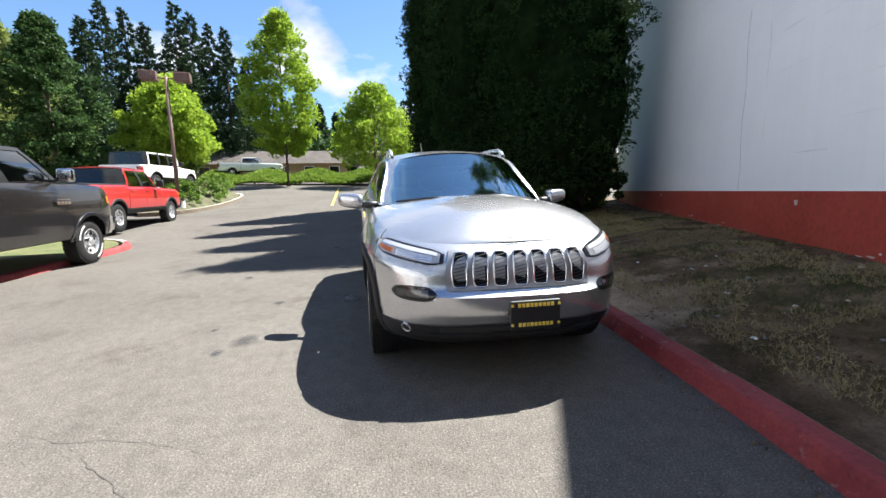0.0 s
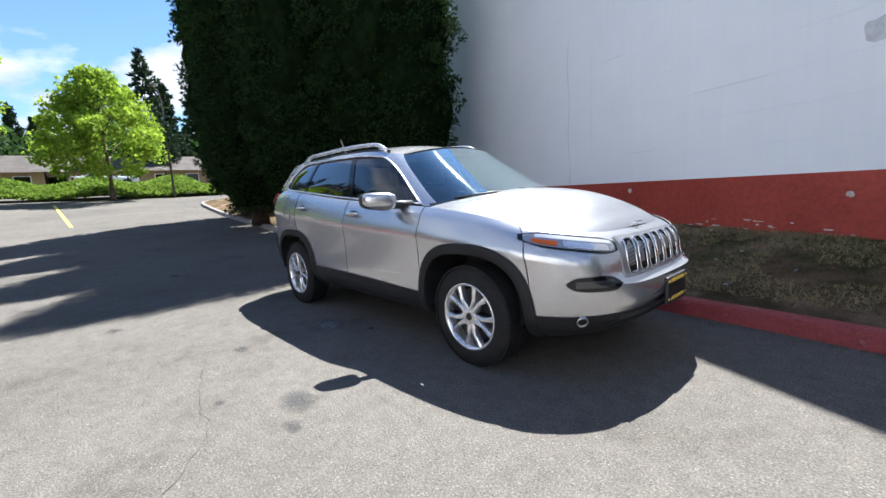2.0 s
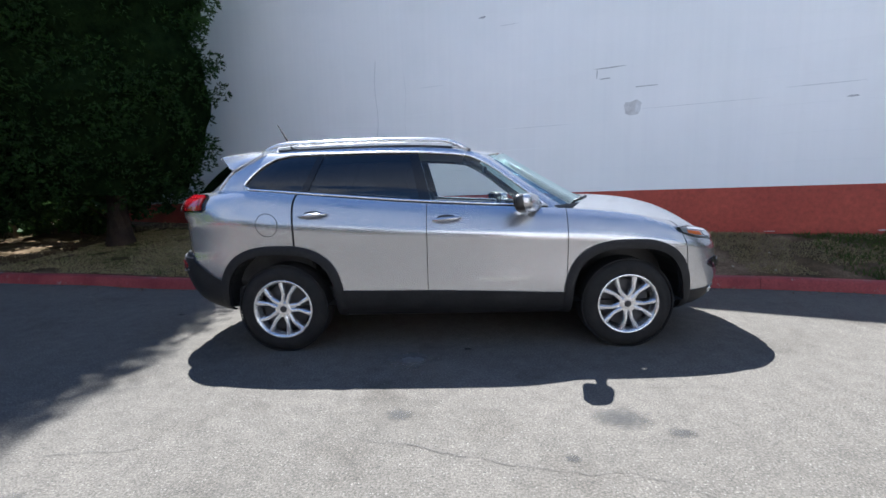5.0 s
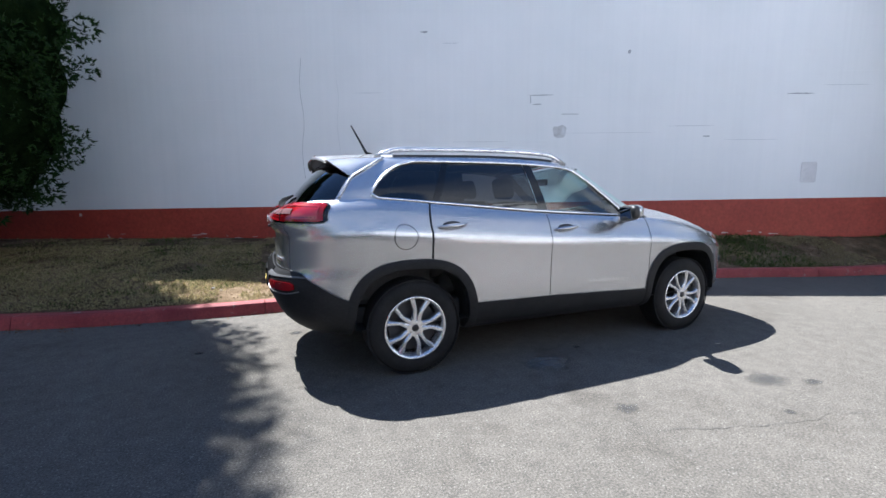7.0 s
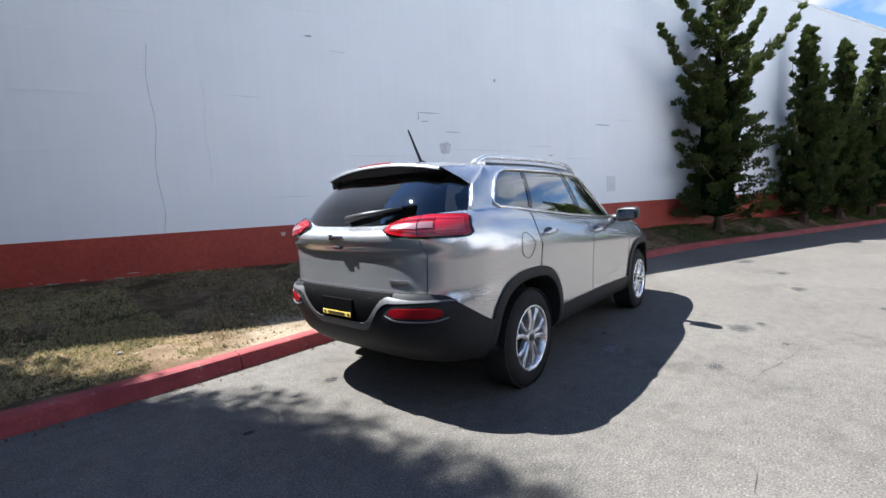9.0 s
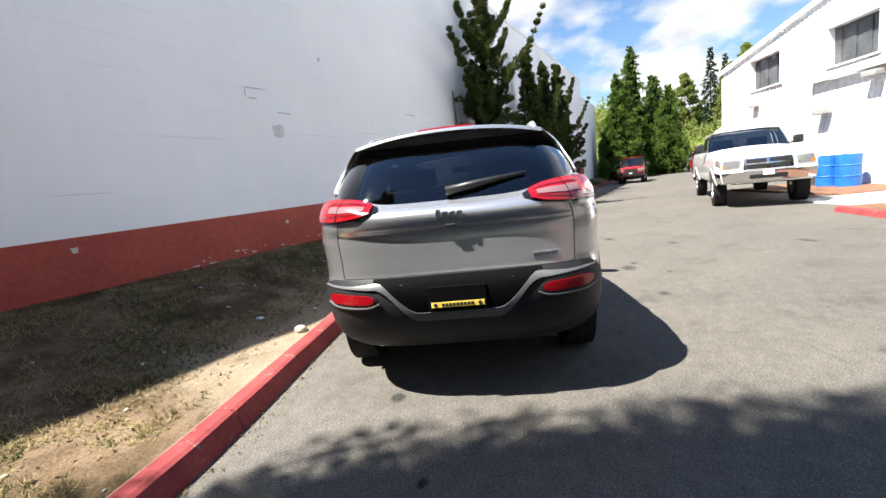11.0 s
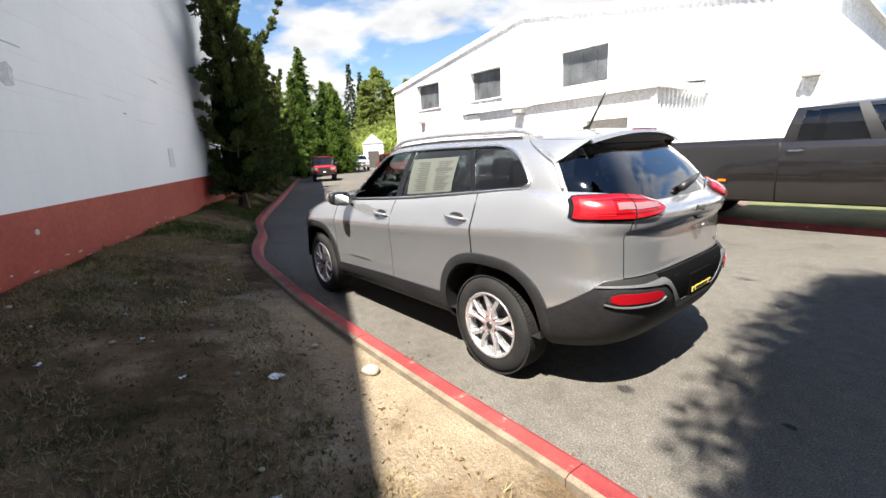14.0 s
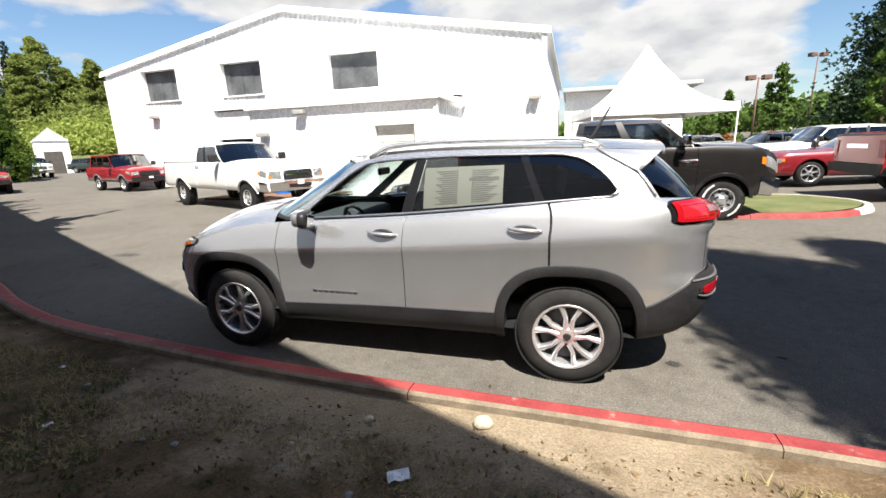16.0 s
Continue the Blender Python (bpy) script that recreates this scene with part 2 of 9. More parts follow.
def glass_mat(name, tint, amount, sheen=(1.0, 1.0, 1.0)):
    """Thin car glass: a tinted see-through pane with a mirror-like face."""
    m = bpy.data.materials.new(name)
    m.use_nodes = True
    n = m.node_tree.nodes
    n.clear()
    link = m.node_tree.links.new
    out = n.new("ShaderNodeOutputMaterial")
    tr = n.new("ShaderNodeBsdfTransparent")
    tr.inputs["Color"].default_value = (*tint, 1)
    gl = n.new("ShaderNodeBsdfGlossy")
    gl.inputs["Roughness"].default_value = 0.02
    gl.inputs["Color"].default_value = (*sheen, 1)
    lw = n.new("ShaderNodeLayerWeight")
    lw.inputs["Blend"].default_value = 0.5
    fr = n.new("ShaderNodeMath")
    fr.operation = "POWER"
    fr.inputs[1].default_value = 3.2
    link(lw.outputs["Facing"], fr.inputs[0])
    mx = n.new("ShaderNodeMixShader")
    gain = n.new("ShaderNodeMath")
    gain.operation = "MULTIPLY_ADD"
    gain.inputs[1].default_value = 0.9 * amount
    gain.inputs[2].default_value = 0.045 * amount
    link(fr.outputs[0], gain.inputs[0])
    link(gain.outputs[0], mx.inputs["Fac"])
    link(tr.outputs[0], mx.inputs[1])
    link(gl.outputs[0], mx.inputs[2])
    link(mx.outputs[0], out.inputs["Surface"])
    m.diffuse_color = (0.1, 0.12, 0.13, 1)
    return m


GLASS = glass_mat("clear_car_glass", (0.74, 0.80, 0.78), 1.1)
SCREEN_GLASS = glass_mat("windscreen_glass", (0.66, 0.84, 0.84), 3.0, (0.86, 1.0, 0.97))
CAR_GLASS = glass_mat("tinted_car_glass", (0.24, 0.28, 0.30), 1.8)
PRIVACY = glass_mat("privacy_glass", (0.07, 0.075, 0.08), 1.35)
LAMP_GLASS = glass_mat("lamp_cover", (0.92, 0.93, 0.95), 1.0)
PINK_LENS = principled("clear_lens_over_red", (0.25, 0.13, 0.135), 0.2, 0.2, Coat_Weight=1.0)
BRIGHT_RED = principled("bright_red_lens", (0.33, 0.010, 0.016), 0.15, 0.0, Coat_Weight=1.0)
DARK_RED = principled("dark_red_lens", (0.14, 0.003, 0.005), 0.12, 0.0, Coat_Weight=1.0)
LIT_PLASTIC = mottled("lit_bumper_plastic", (0.085, 0.085, 0.088), (0.11, 0.11, 0.113), 5, 0.42, 260, 0.2, 0.002)
GLINT_GREY = principled("glint_grey", (0.22, 0.22, 0.225), 0.35, 0.5)
RECESS_BLACK = principled("recess_shade_black", (0.003, 0.003, 0.0033), 0.7, 0.0, Specular_IOR_Level=0.03)
MIRROR = principled("mirror", (0.14, 0.145, 0.15), 0.03, 1.0)
HEAD_LENS = principled("headlamp_lens", (0.36, 0.365, 0.38), 0.10, 0.6, Coat_Weight=1.0)
RED_LENS = principled("red_lens", (0.25, 0.004, 0.008), 0.12, 0.0, Coat_Weight=0.3)
CLEAR_LENS = principled("clear_lens", (0.62, 0.62, 0.64), 0.12, 0.75)
BRIGHT_LENS = principled("bright_lens", (0.62, 0.63, 0.65), 0.15, 0.3, Coat_Weight=1.0)
SMOKE_LENS = principled("smoky_lens", (0.045, 0.046, 0.05), 0.08, 0.3, Coat_Weight=1.0)
DARK_AMBER = principled("dark_amber_lens", (0.40, 0.085, 0.012), 0.15)
AMBER = principled("amber_lens", (0.72, 0.17, 0.01), 0.15)


# ---- building helpers ----
def thing(name, label, category, m=None, group="", kind=""):
    ob = new(name)
    ob.empty_display_size = 0.2
    if m is not None:
        ob.matrix_world = m
    return tagged(ob, label, category, group, kind)


def part(name, bm, material, parent=None, label="", smooth=False, kind=""):
    me = bpy.data.meshes.new(name)
    bm.normal_update()
    bm.to_mesh(me)
    bm.free()
    me.materials.append(material)
    if smooth:
        me.shade_smooth()
    ob = new(name, me)
    if parent:
        ob.parent = parent
    return tagged(ob, label, kind=kind)


def mesh_part(name, verts, faces, material, parent=None, label="", smooth=False, kind=""):
    me = bpy.data.meshes.new(name)
    me.from_pydata([tuple(v) for v in verts], [], faces)
    me.materials.append(material)
    if smooth:
        me.shade_smooth()
    ob = new(name, me)
    if parent:
        ob.parent = parent
    return tagged(ob, label, kind=kind)


def box(bm, x0, x1, y0, y1, z0, z1, bevel=0.0, seg=2):
    r = bmesh.ops.create_cube(bm, size=1, matrix=Matrix.LocRotScale(((x0 + x1) / 2, (y0 + y1) / 2, (z0 + z1) / 2), None, (x1 - x0, y1 - y0, z1 - z0)))
    if bevel:
        es = list({e for v in r["verts"] for e in v.link_edges})
        bmesh.ops.bevel(bm, geom=es, offset=bevel, segments=seg, affect="EDGES", profile=0.5)
    return bm


def cyl(bm, a, b, r0, r1=None, seg=16, caps=True):
    a, b = Vector(a), Vector(b)
    d = b - a
    m = Matrix.Translation((a + b) / 2) @ d.to_track_quat("Z", "Y").to_matrix().to_4x4()
    bmesh.ops.create_cone(bm, cap_ends=caps, segments=seg, radius1=r0, radius2=r0 if r1 is None else r1, depth=d.length, matrix=m)
    return bm


def lathe(bm, profile, axis_m=Matrix(), seg=32):
    """Turns (radius, height) pairs round the local z axis."""
    rings = []
    for r, h in profile:
        if r < 1e-6:
            rings.append([bm.verts.new(axis_m @ Vector((0, 0, h)))])
        else:
            rings.append([bm.verts.new(axis_m @ Vector((r * math.cos(2 * math.pi * i / seg), r * math.sin(2 * math.pi * i / seg), h))) for i in range(seg)])
    for a, b in zip(rings, rings[1:]):
        for i in range(seg):
            j = (i + 1) % seg
            q = [a[i % len(a)], a[j % len(a)], b[j % len(b)], b[i % len(b)]]
            q = list(dict.fromkeys(q))
            if len(q) > 2:
                bm.faces.new(q)
    return bm


def tube(bm, pts, r, seg=8, closed=False):
    """A round bar through points; r may be one radius or one per point."""
    pts = [Vector(p) for p in pts]
    rings = []
    for i, p in enumerate(pts):
        d = (pts[min(i + 1, len(pts) - 1)] - pts[max(i - 1, 0)]).normalized()
        q = d.to_track_quat("Z", "Y")
        rr = r[i] if isinstance(r, (list, tuple)) else r
        rings.append([bm.verts.new(p + q @ Vector((rr * math.cos(2 * math.pi * k / seg), rr * math.sin(2 * math.pi * k / seg), 0))) for k in range(seg)])
    for a, b in zip(rings, rings[1:]):
        for k in range(seg):
            bm.faces.new((a[k], a[(k + 1) % seg], b[(k + 1) % seg], b[k]))
    bm.faces.new(rings[0][::-1])
    bm.faces.new(rings[-1])
    return bm


def curve(pairs, x):
    """Smooth interpolation through (x, value) pairs in rising x."""
    if x <= pairs[0][0]:
        return pairs[0][1]
    for i in range(len(pairs) - 1):
        (x0, a), (x1, b) = pairs[i], pairs[i + 1]
        if x <= x1:
            pa = pairs[max(i - 1, 0)]
            pb = pairs[min(i + 2, len(pairs) - 1)]
            ma = (b - pa[1]) / (x1 - pa[0])
            mb = (pb[1] - a) / (pb[0] - x0)
            h = x1 - x0
            t = (x - x0) / h
            return (2 * t**3 - 3 * t**2 + 1) * a + (t**3 - 2 * t**2 + t) * h * ma + (-2 * t**3 + 3 * t**2) * b + (t**3 - t**2) * h * mb
    return pairs[-1][1]


def lerp(pairs, x):
    return float(np.interp(x, [p[0] for p in pairs], [p[1] for p in pairs]))


# ---- ground, kerbs, lawn ----
SLOPE = [(4, 0.0), (6, 0.02), (8, 0.07), (12, 0.22), (17, 0.50), (22, 0.85), (27, 1.22), (35, 1.70), (50, 2.25), (70, 2.6)]


def gz(x, y=0.0):
    """Height of the asphalt: level round the car, rising gently behind it."""
    return lerp(SLOPE, -x)


KERB_LINE = [(-25.0, 5.4), (-24.6, 4.2), (-23.4, 3.45), (-20.0, 2.95), (-14.0, 2.45), (-9.0, 2.12), (-7.2, 1.95), (-5.3, 1.78), (-4.2, 1.53), (-2.8, 1.365), (-1.5, 1.325), (0.0, 1.285),
             (1.0, 1.23), (2.0, 1.13), (3.4, 0.965), (4.6, 0.64), (5.85, 0.17), (8.2, -0.48), (14.0, -3.0), (22.0, -6.48), (29.0, -9.5), (36.0, -12.6)]


def kerb_y(x):
    return curve(KERB_LINE, x)


def wall_y(x):
    return 4.63 - 0.435 * x


def graded(lo, hi, near, fine, grow=1.35):
    """Grid lines: evenly fine near the middle, wider and wider towards the horizon."""
    out = list(np.arange(-near, near + 1e-6, fine))
    step = fine
    while out[-1] < hi:
        step *= grow
        out.append(out[-1] + step)
    step = fine
    while out[0] > lo:
        step *= grow
        out.insert(0, out[0] - step)
    return out


gx, gy = graded(-2500, 2500, 40, 1.0), graded(-2500, 2500, 30, 1.0)
verts = [(x, y, gz(x)) for x in gx for y in gy]
ny = len(gy)
faces = [(i * ny + j, (i + 1) * ny + j, (i + 1) * ny + j + 1, i * ny + j + 1) for i in range(len(gx) - 1) for j in range(ny - 1)]
ground = mesh_part("ground", verts, faces, ASPHALT, smooth=True)
tagged(ground, "worn grey asphalt of a car lot, rising behind the car", "ground", kind="structure")

# lawn between the kerb and the painted wall
LAWN_BACK = 0.15


def lawn_z(x, f):
    base = gz(x) + 0.075
    top = max(0.46, gz(x) + 0.34)
    s = min(1.0, f * 1.15)
    s = s * s * (3 - 2 * s) * 0.55 + s * 0.45
    return base + (top - base) * s + 0.018 * noise.noise(Vector((x * 1.7, f * 5, 1.3))) * min(1, 8 * f)


lx = list(np.arange(-24.9, 36, 0.35))
NF = 22
verts, faces = [], []
for x in lx:
    y0, y1 = kerb_y(x) + LAWN_BACK, wall_y(x) if x > -12.6 else wall_y(-12.6) - 0.33 * (-12.6 - x)
    for k in range(NF + 1):
        f = k / NF
        verts.append((x, y0 + (y1 - y0) * f, lawn_z(x, f)))
for i in range(len(lx) - 1):
    for k in range(NF):
        a = i * (NF + 1) + k
        faces.append((a, a + NF + 1, a + NF + 2, a + 1))
lawn = mesh_part("lawn", verts, faces, LAWN, smooth=True)
# bare earth; its fade past x 1 puts the wall's shade into the colour
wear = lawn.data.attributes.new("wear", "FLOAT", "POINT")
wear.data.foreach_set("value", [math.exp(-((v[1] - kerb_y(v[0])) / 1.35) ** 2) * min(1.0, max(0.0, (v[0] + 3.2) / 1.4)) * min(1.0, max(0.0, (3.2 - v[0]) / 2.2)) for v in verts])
tagged(lawn, "patchy dry lawn with bare earth beside the white wall", "lawn", kind="structure")


DIRTY_CONCRETE = mottled("earthy_concrete", (0.125, 0.099, 0.070), (0.195, 0.156, 0.112), 7, 0.95, 50, 0.6, 0.008)


def kerb_stone(pts, width, z0, height, material, parent, name="kerb_stone"):
    """One kerb length with a rounded upper front edge; pts run along its front face, the back lies to the left of the way."""
    prof = [(-0.035, -0.15), (-0.032, 0.0), (-0.004, height - 0.035), (0.008, height - 0.012), (0.035, height), (0.122, height + 0.002), (width - 0.012, height - 0.004), (width, height - 0.012), (width, -0.15)]
    vs, fs = [], []
    for i, p in enumerate(pts):
        a, b = pts[max(i - 1, 0)], pts[min(i + 1, len(pts) - 1)]
        d = (Vector(b) - Vector(a)).normalized()
        nrm = Vector((-d.y, d.x))
        for o, h in prof:
            jit = 0.004 * noise.noise(Vector((p[0] * 6, p[1] * 6, h * 9)))
            vs.append((p[0] + nrm.x * (o + jit), p[1] + nrm.y * (o + jit), z0(p[0], p[1]) + h + jit))
    n = len(prof)
    for i in range(len(pts) - 1):
        for k in range(n - 1):
            a = i * n + k
            fs.append((a, a + n, a + n + 1, a + 1))
    fs.append(tuple(range(n)))
    fs.append(tuple((len(pts) - 1) * n + k for k in reversed(range(n))))
    ob = mesh_part(name, vs, fs, material, parent, smooth=False)
    ob.data.materials.append(DIRTY_CONCRETE)
    for i, f in enumerate(ob.data.polygons):
        f.material_index = 1 if i < (len(pts) - 1) * (n - 1) and i % (n - 1) >= 5 else 0
    return ob


kerb = thing("kerb", "red-painted concrete kerb, chipped along its edge, round the lawn", "kerb", kind="structure")
x = -25.0
while x < 36:
    ln = random.uniform(1.6, 2.4)
    xs = np.linspace(x + 0.004, min(x + ln, 36) - 0.004, 8)
    kerb_stone([(u, kerb_y(u)) for u in xs], 0.15, lambda px, py: gz(px), 0.13, KERB_RED if x > -7.6 else KERB_GREY, kerb)
    x += ln

# ---- the long painted wall ----
WALL_DIR = Vector((1, -0.435, 0)).normalized()
WALL_IN = Vector((0.435, 1, 0)).normalized()  # from the lot into the building


def wall_at(x, z, off=0.0):
    """A point on the wall's face over plan x; off: metres proud of it."""
    return Vector((x, wall_y(x), z)) - WALL_IN * off


def wall_prism(name, xs, z_low, z_high, depth, material, parent=None, off=0.0):
    vs, fs = [], []
    for u in xs:
        for d in (0.0, depth):
            for z in (z_low(u), z_high(u)):
                p = wall_at(u, z, off) + WALL_IN * d
                vs.append(p)
    for i in range(len(xs) - 1):
        a = 4 * i
        b = a + 4
        fs += [(a, b, b + 1, a + 1), (a + 2, a + 3, b + 3, b + 2), (a + 1, b + 1, b + 3, a + 3), (a, a + 2, b + 2, b)]
    fs.append((0, 1, 3, 2))
    e = 4 * (len(xs) - 1)
    fs.append((e, e + 2, e + 3, e + 1))
    return mesh_part(name, vs, fs, material, parent)


def band_top(x):
    return 1.125 + 0.0125 * x


def roof_top(x):
    return 7.66 + 0.004 * x


wall_north = wall_prism("wall_north", np.arange(-12.6, 29.3, 1.9), band_top, roof_top, 0.35, WALL_WHITE)
tagged(wall_north, "tall white-painted block wall in its own shade", "wall", kind="structure")
wall_band = wall_prism("wall_band", np.arange(-12.6, 29.3, 1.9), lambda u: -0.3, band_top, 0.35, WALL_RED, off=0.003)
tagged(wall_band, "brick-red painted band along the foot of the wall", "wall", kind="structure")
wall_east = wall_prism("wall_east", [29.35, 32, 36.5], lambda u: -0.3, lambda u: 6.85, 0.35, WALL_WHITE, off=-0.25)
tagged(wall_east, "lower white wall beyond the tall one", "wall", kind="structure")
coping = wall_prism("wall_coping", np.arange(-12.65, 29.4, 1.9), roof_top, lambda u: roof_top(u) + 0.09, 0.4, TRIM_WHITE, off=0.03)
tagged(coping, "thin metal coping on the white wall", "coping", kind="structure")
# the building behind the wall: side walls and a flat roof
bm = bmesh.new()
a, b = wall_at(-12.6, 0, -0.36), wall_at(29.2, 0, -0.36)
q = [a, b, b + WALL_IN * 24, a + WALL_IN * 24]
lo = [bm.verts.new((p.x, p.y, -0.3)) for p in q]
hi = [bm.verts.new((p.x, p.y, 7.6)) for p in q]
bm.faces.new(hi)
for i in (1, 2, 3):
    bm.faces.new((lo[i], lo[(i + 1) % 4], hi[(i + 1) % 4], hi[i]))
tagged(part("store_building", bm, WALL_WHITE), "plain rear walls and flat roof of the white building", "building", kind="structure")


# ---- the silver car ----
# Its lower body is a stack of rounded outlines, its cabin a second, tapering stack.
CAR_X1, CAR_X0 = 0.9, -1.0
REF_W, REF_F, REF_R = 0.925, 2.26, -2.30
N_F, N_R = 3.4, 4.2
WIDTH = [(0.0, 0.80), (0.06, 0.868), (0.16, 0.903), (0.30, 0.914), (0.45, 0.916), (0.60, 0.921), (0.70, 0.928), (0.742, 0.933), (0.756, 0.933), (0.77, 0.9285), (0.80, 0.919), (0.86, 0.899), (0.93, 0.872), (0.97, 0.852), (1.0, 0.824)]
NOSE = [(0.0, 2.12), (0.12, 2.22), (0.28, 2.275), (0.36, 2.31), (0.50, 2.325), (0.545, 2.318), (0.578, 2.268), (0.61, 2.250), (0.72, 2.240), (0.85, 2.222), (0.92, 2.19), (0.96, 2.155), (1.0, 2.10)]
NOSE_SIDE = [(0.0, 2.12), (0.12, 2.215), (0.30, 2.27), (0.50, 2.285), (0.70, 2.262), (0.85, 2.222), (0.92, 2.19), (0.96, 2.155), (1.0, 2.10)]
TAIL = [(0.0, -2.12), (0.10, -2.22), (0.28, -2.30), (0.44, -2.315), (0.475, -2.294), (0.50, -2.273), (0.56, -2.268), (0.70, -2.266), (0.785, -2.268), (0.81, -2.290), (0.84, -2.300), (0.90, -2.305), (0.95, -2.275), (1.0, -2.19)]
BELT = [(-2.30, 1.205), (-2.285, 1.215), (-2.25, 1.246), (-2.15, 1.268), (-1.9, 1.28), (-1.6, 1.28), (-1.14, 1.24), (-0.3, 1.165), (0.72, 1.105), (1.05, 1.085), (1.5, 1.035), (1.9, 0.965), (2.1, 0.925), (2.26, 0.905)]
CLAD = [(-2.30, 0.802), (-2.12, 0.775), (-1.84, 0.60), (-1.6, 0.53), (-1.0, 0.50), (0.0, 0.485), (0.9, 0.455), (1.8, 0.435), (2.05, 0.435), (2.26, 0.44)]
SKIRT = [(-2.3, 0.35), (-1.9, 0.325), (-1.0, 0.30), (0.9, 0.28), (1.9, 0.27), (2.26, 0.29)]
HUBS = ((1.35, 0.350), (-1.35, 0.350))
ARCH = 0.450


def arch_r(a):
    """The wheel opening is a rounded trapezium: its reach from the hub at an angle."""
    return 1 / ((abs(math.cos(a)) / 0.442) ** 2.8 + (abs(math.sin(a)) / ARCH) ** 2.8) ** (1 / 2.8)



def car_ref_x(s):
    if s < 0:
        return CAR_X0 + (REF_R - CAR_X0) * math.sin(-s * math.pi / 2) ** (2 / N_R)
    if s > 1:
        return CAR_X1 + (REF_F - CAR_X1) * math.sin((s - 1) * math.pi / 2) ** (2 / N_F)
    return CAR_X0 + (CAR_X1 - CAR_X0) * s


def s_at(x):
    """The outline's parameter over a plan x on the car's side."""
    if x < CAR_X0:
        return -2 / math.pi * math.asin(min(1, ((x - CAR_X0) / (REF_R - CAR_X0)) ** (N_R / 2)))
    if x > CAR_X1:
        return 1 + 2 / math.pi * math.asin(min(1, ((x - CAR_X1) / (REF_F - CAR_X1)) ** (N_F / 2)))
    return (x - CAR_X0) / (CAR_X1 - CAR_X0)


def s_front(y):
    return 1 + 2 / math.pi * math.acos(min(1, (y / REF_W) ** (N_F / 2)))


def s_rear(y):
    return -2 / math.pi * math.acos(min(1, (y / REF_W) ** (N_R / 2)))


def body_raw(s, z):
    rx = car_ref_x(s)
    zl, zb = lerp(SKIRT, rx), curve(BELT, rx)
    h = (z - zl) / (zb - zl)
    if rx < -1.9:
        # the tailgate's crease runs level under the lamps
        lv = (1.08 - zl) / (1.24 - zl)
        hl = (z - zl) / (1.24 - zl) if z < 1.08 else lv + (1 - lv) * (z - 1.08) / max(0.02, zb - 1.08)
        h += (hl - h) * min(1.0, (-1.9 - rx) / 0.22)
    h = max(0.0, min(1.0, h))
    w = curve(WIDTH, h)
    if s < 0:
        a = -s * math.pi / 2
        return Vector((CAR_X0 + (curve(TAIL, h) - CAR_X0) * math.sin(a) ** (2 / N_R), w * max(0.0, math.cos(a)) ** (2 / N_R), z))
    if s > 1:
        a = (s - 1) * math.pi / 2
        k = max(0.0, min(1.0, (0.72 - max(0.0, math.cos(a)) ** (2 / N_F)) / 0.30))
        k = k * k * (3 - 2 * k)
        return Vector((CAR_X1 + (curve(NOSE, h) * k + curve(NOSE_SIDE, h) * (1 - k) - CAR_X1) * math.sin(a) ** (2 / N_F), w * max(0.0, math.cos(a)) ** (2 / N_F), z))
    return Vector((rx, w, z))


def body_at(s, z, side=1, off=0.0):
    """A point of the lower body; off: metres proud of the skin."""
    p = body_raw(s, z)
    if off:
        e = 0.004
        s2 = min(2.0, s + e)
        s1 = max(-1.0, s - e)
        ds = body_raw(s2, z) - body_raw(s1, z)
        dz = body_raw(s, z + 0.006) - body_raw(s, z - 0.006)
        n = dz.cross(ds)
        if n.length > 1e-9:
            n.normalize()
            ang = min(1.0, max(0.0, -s if s < 0 else s - 1)) * math.pi / 2
            ref = Vector((math.sin(ang) * (-1 if s < 0 else 1), math.cos(ang) + 0.02, 0))
            if n.dot(ref) < 0:
                n = -n
            p = p + n * off
    return Vector((p.x, p.y * side, p.z))


def s_on(x, z):
    """The outline's parameter at which the skin itself reaches plan x at height z."""
    g = x
    for _ in range(5):
        g = max(REF_R + 0.01, min(REF_F - 0.01, g + x - body_raw(s_at(g), z).x))
    return s_at(g)


def belt_s(s):
    return curve(BELT, car_ref_x(s))


def clad_s(s):
    return curve(CLAD, car_ref_x(s))


def skirt_s(s):
    return lerp(SKIRT, car_ref_x(s))


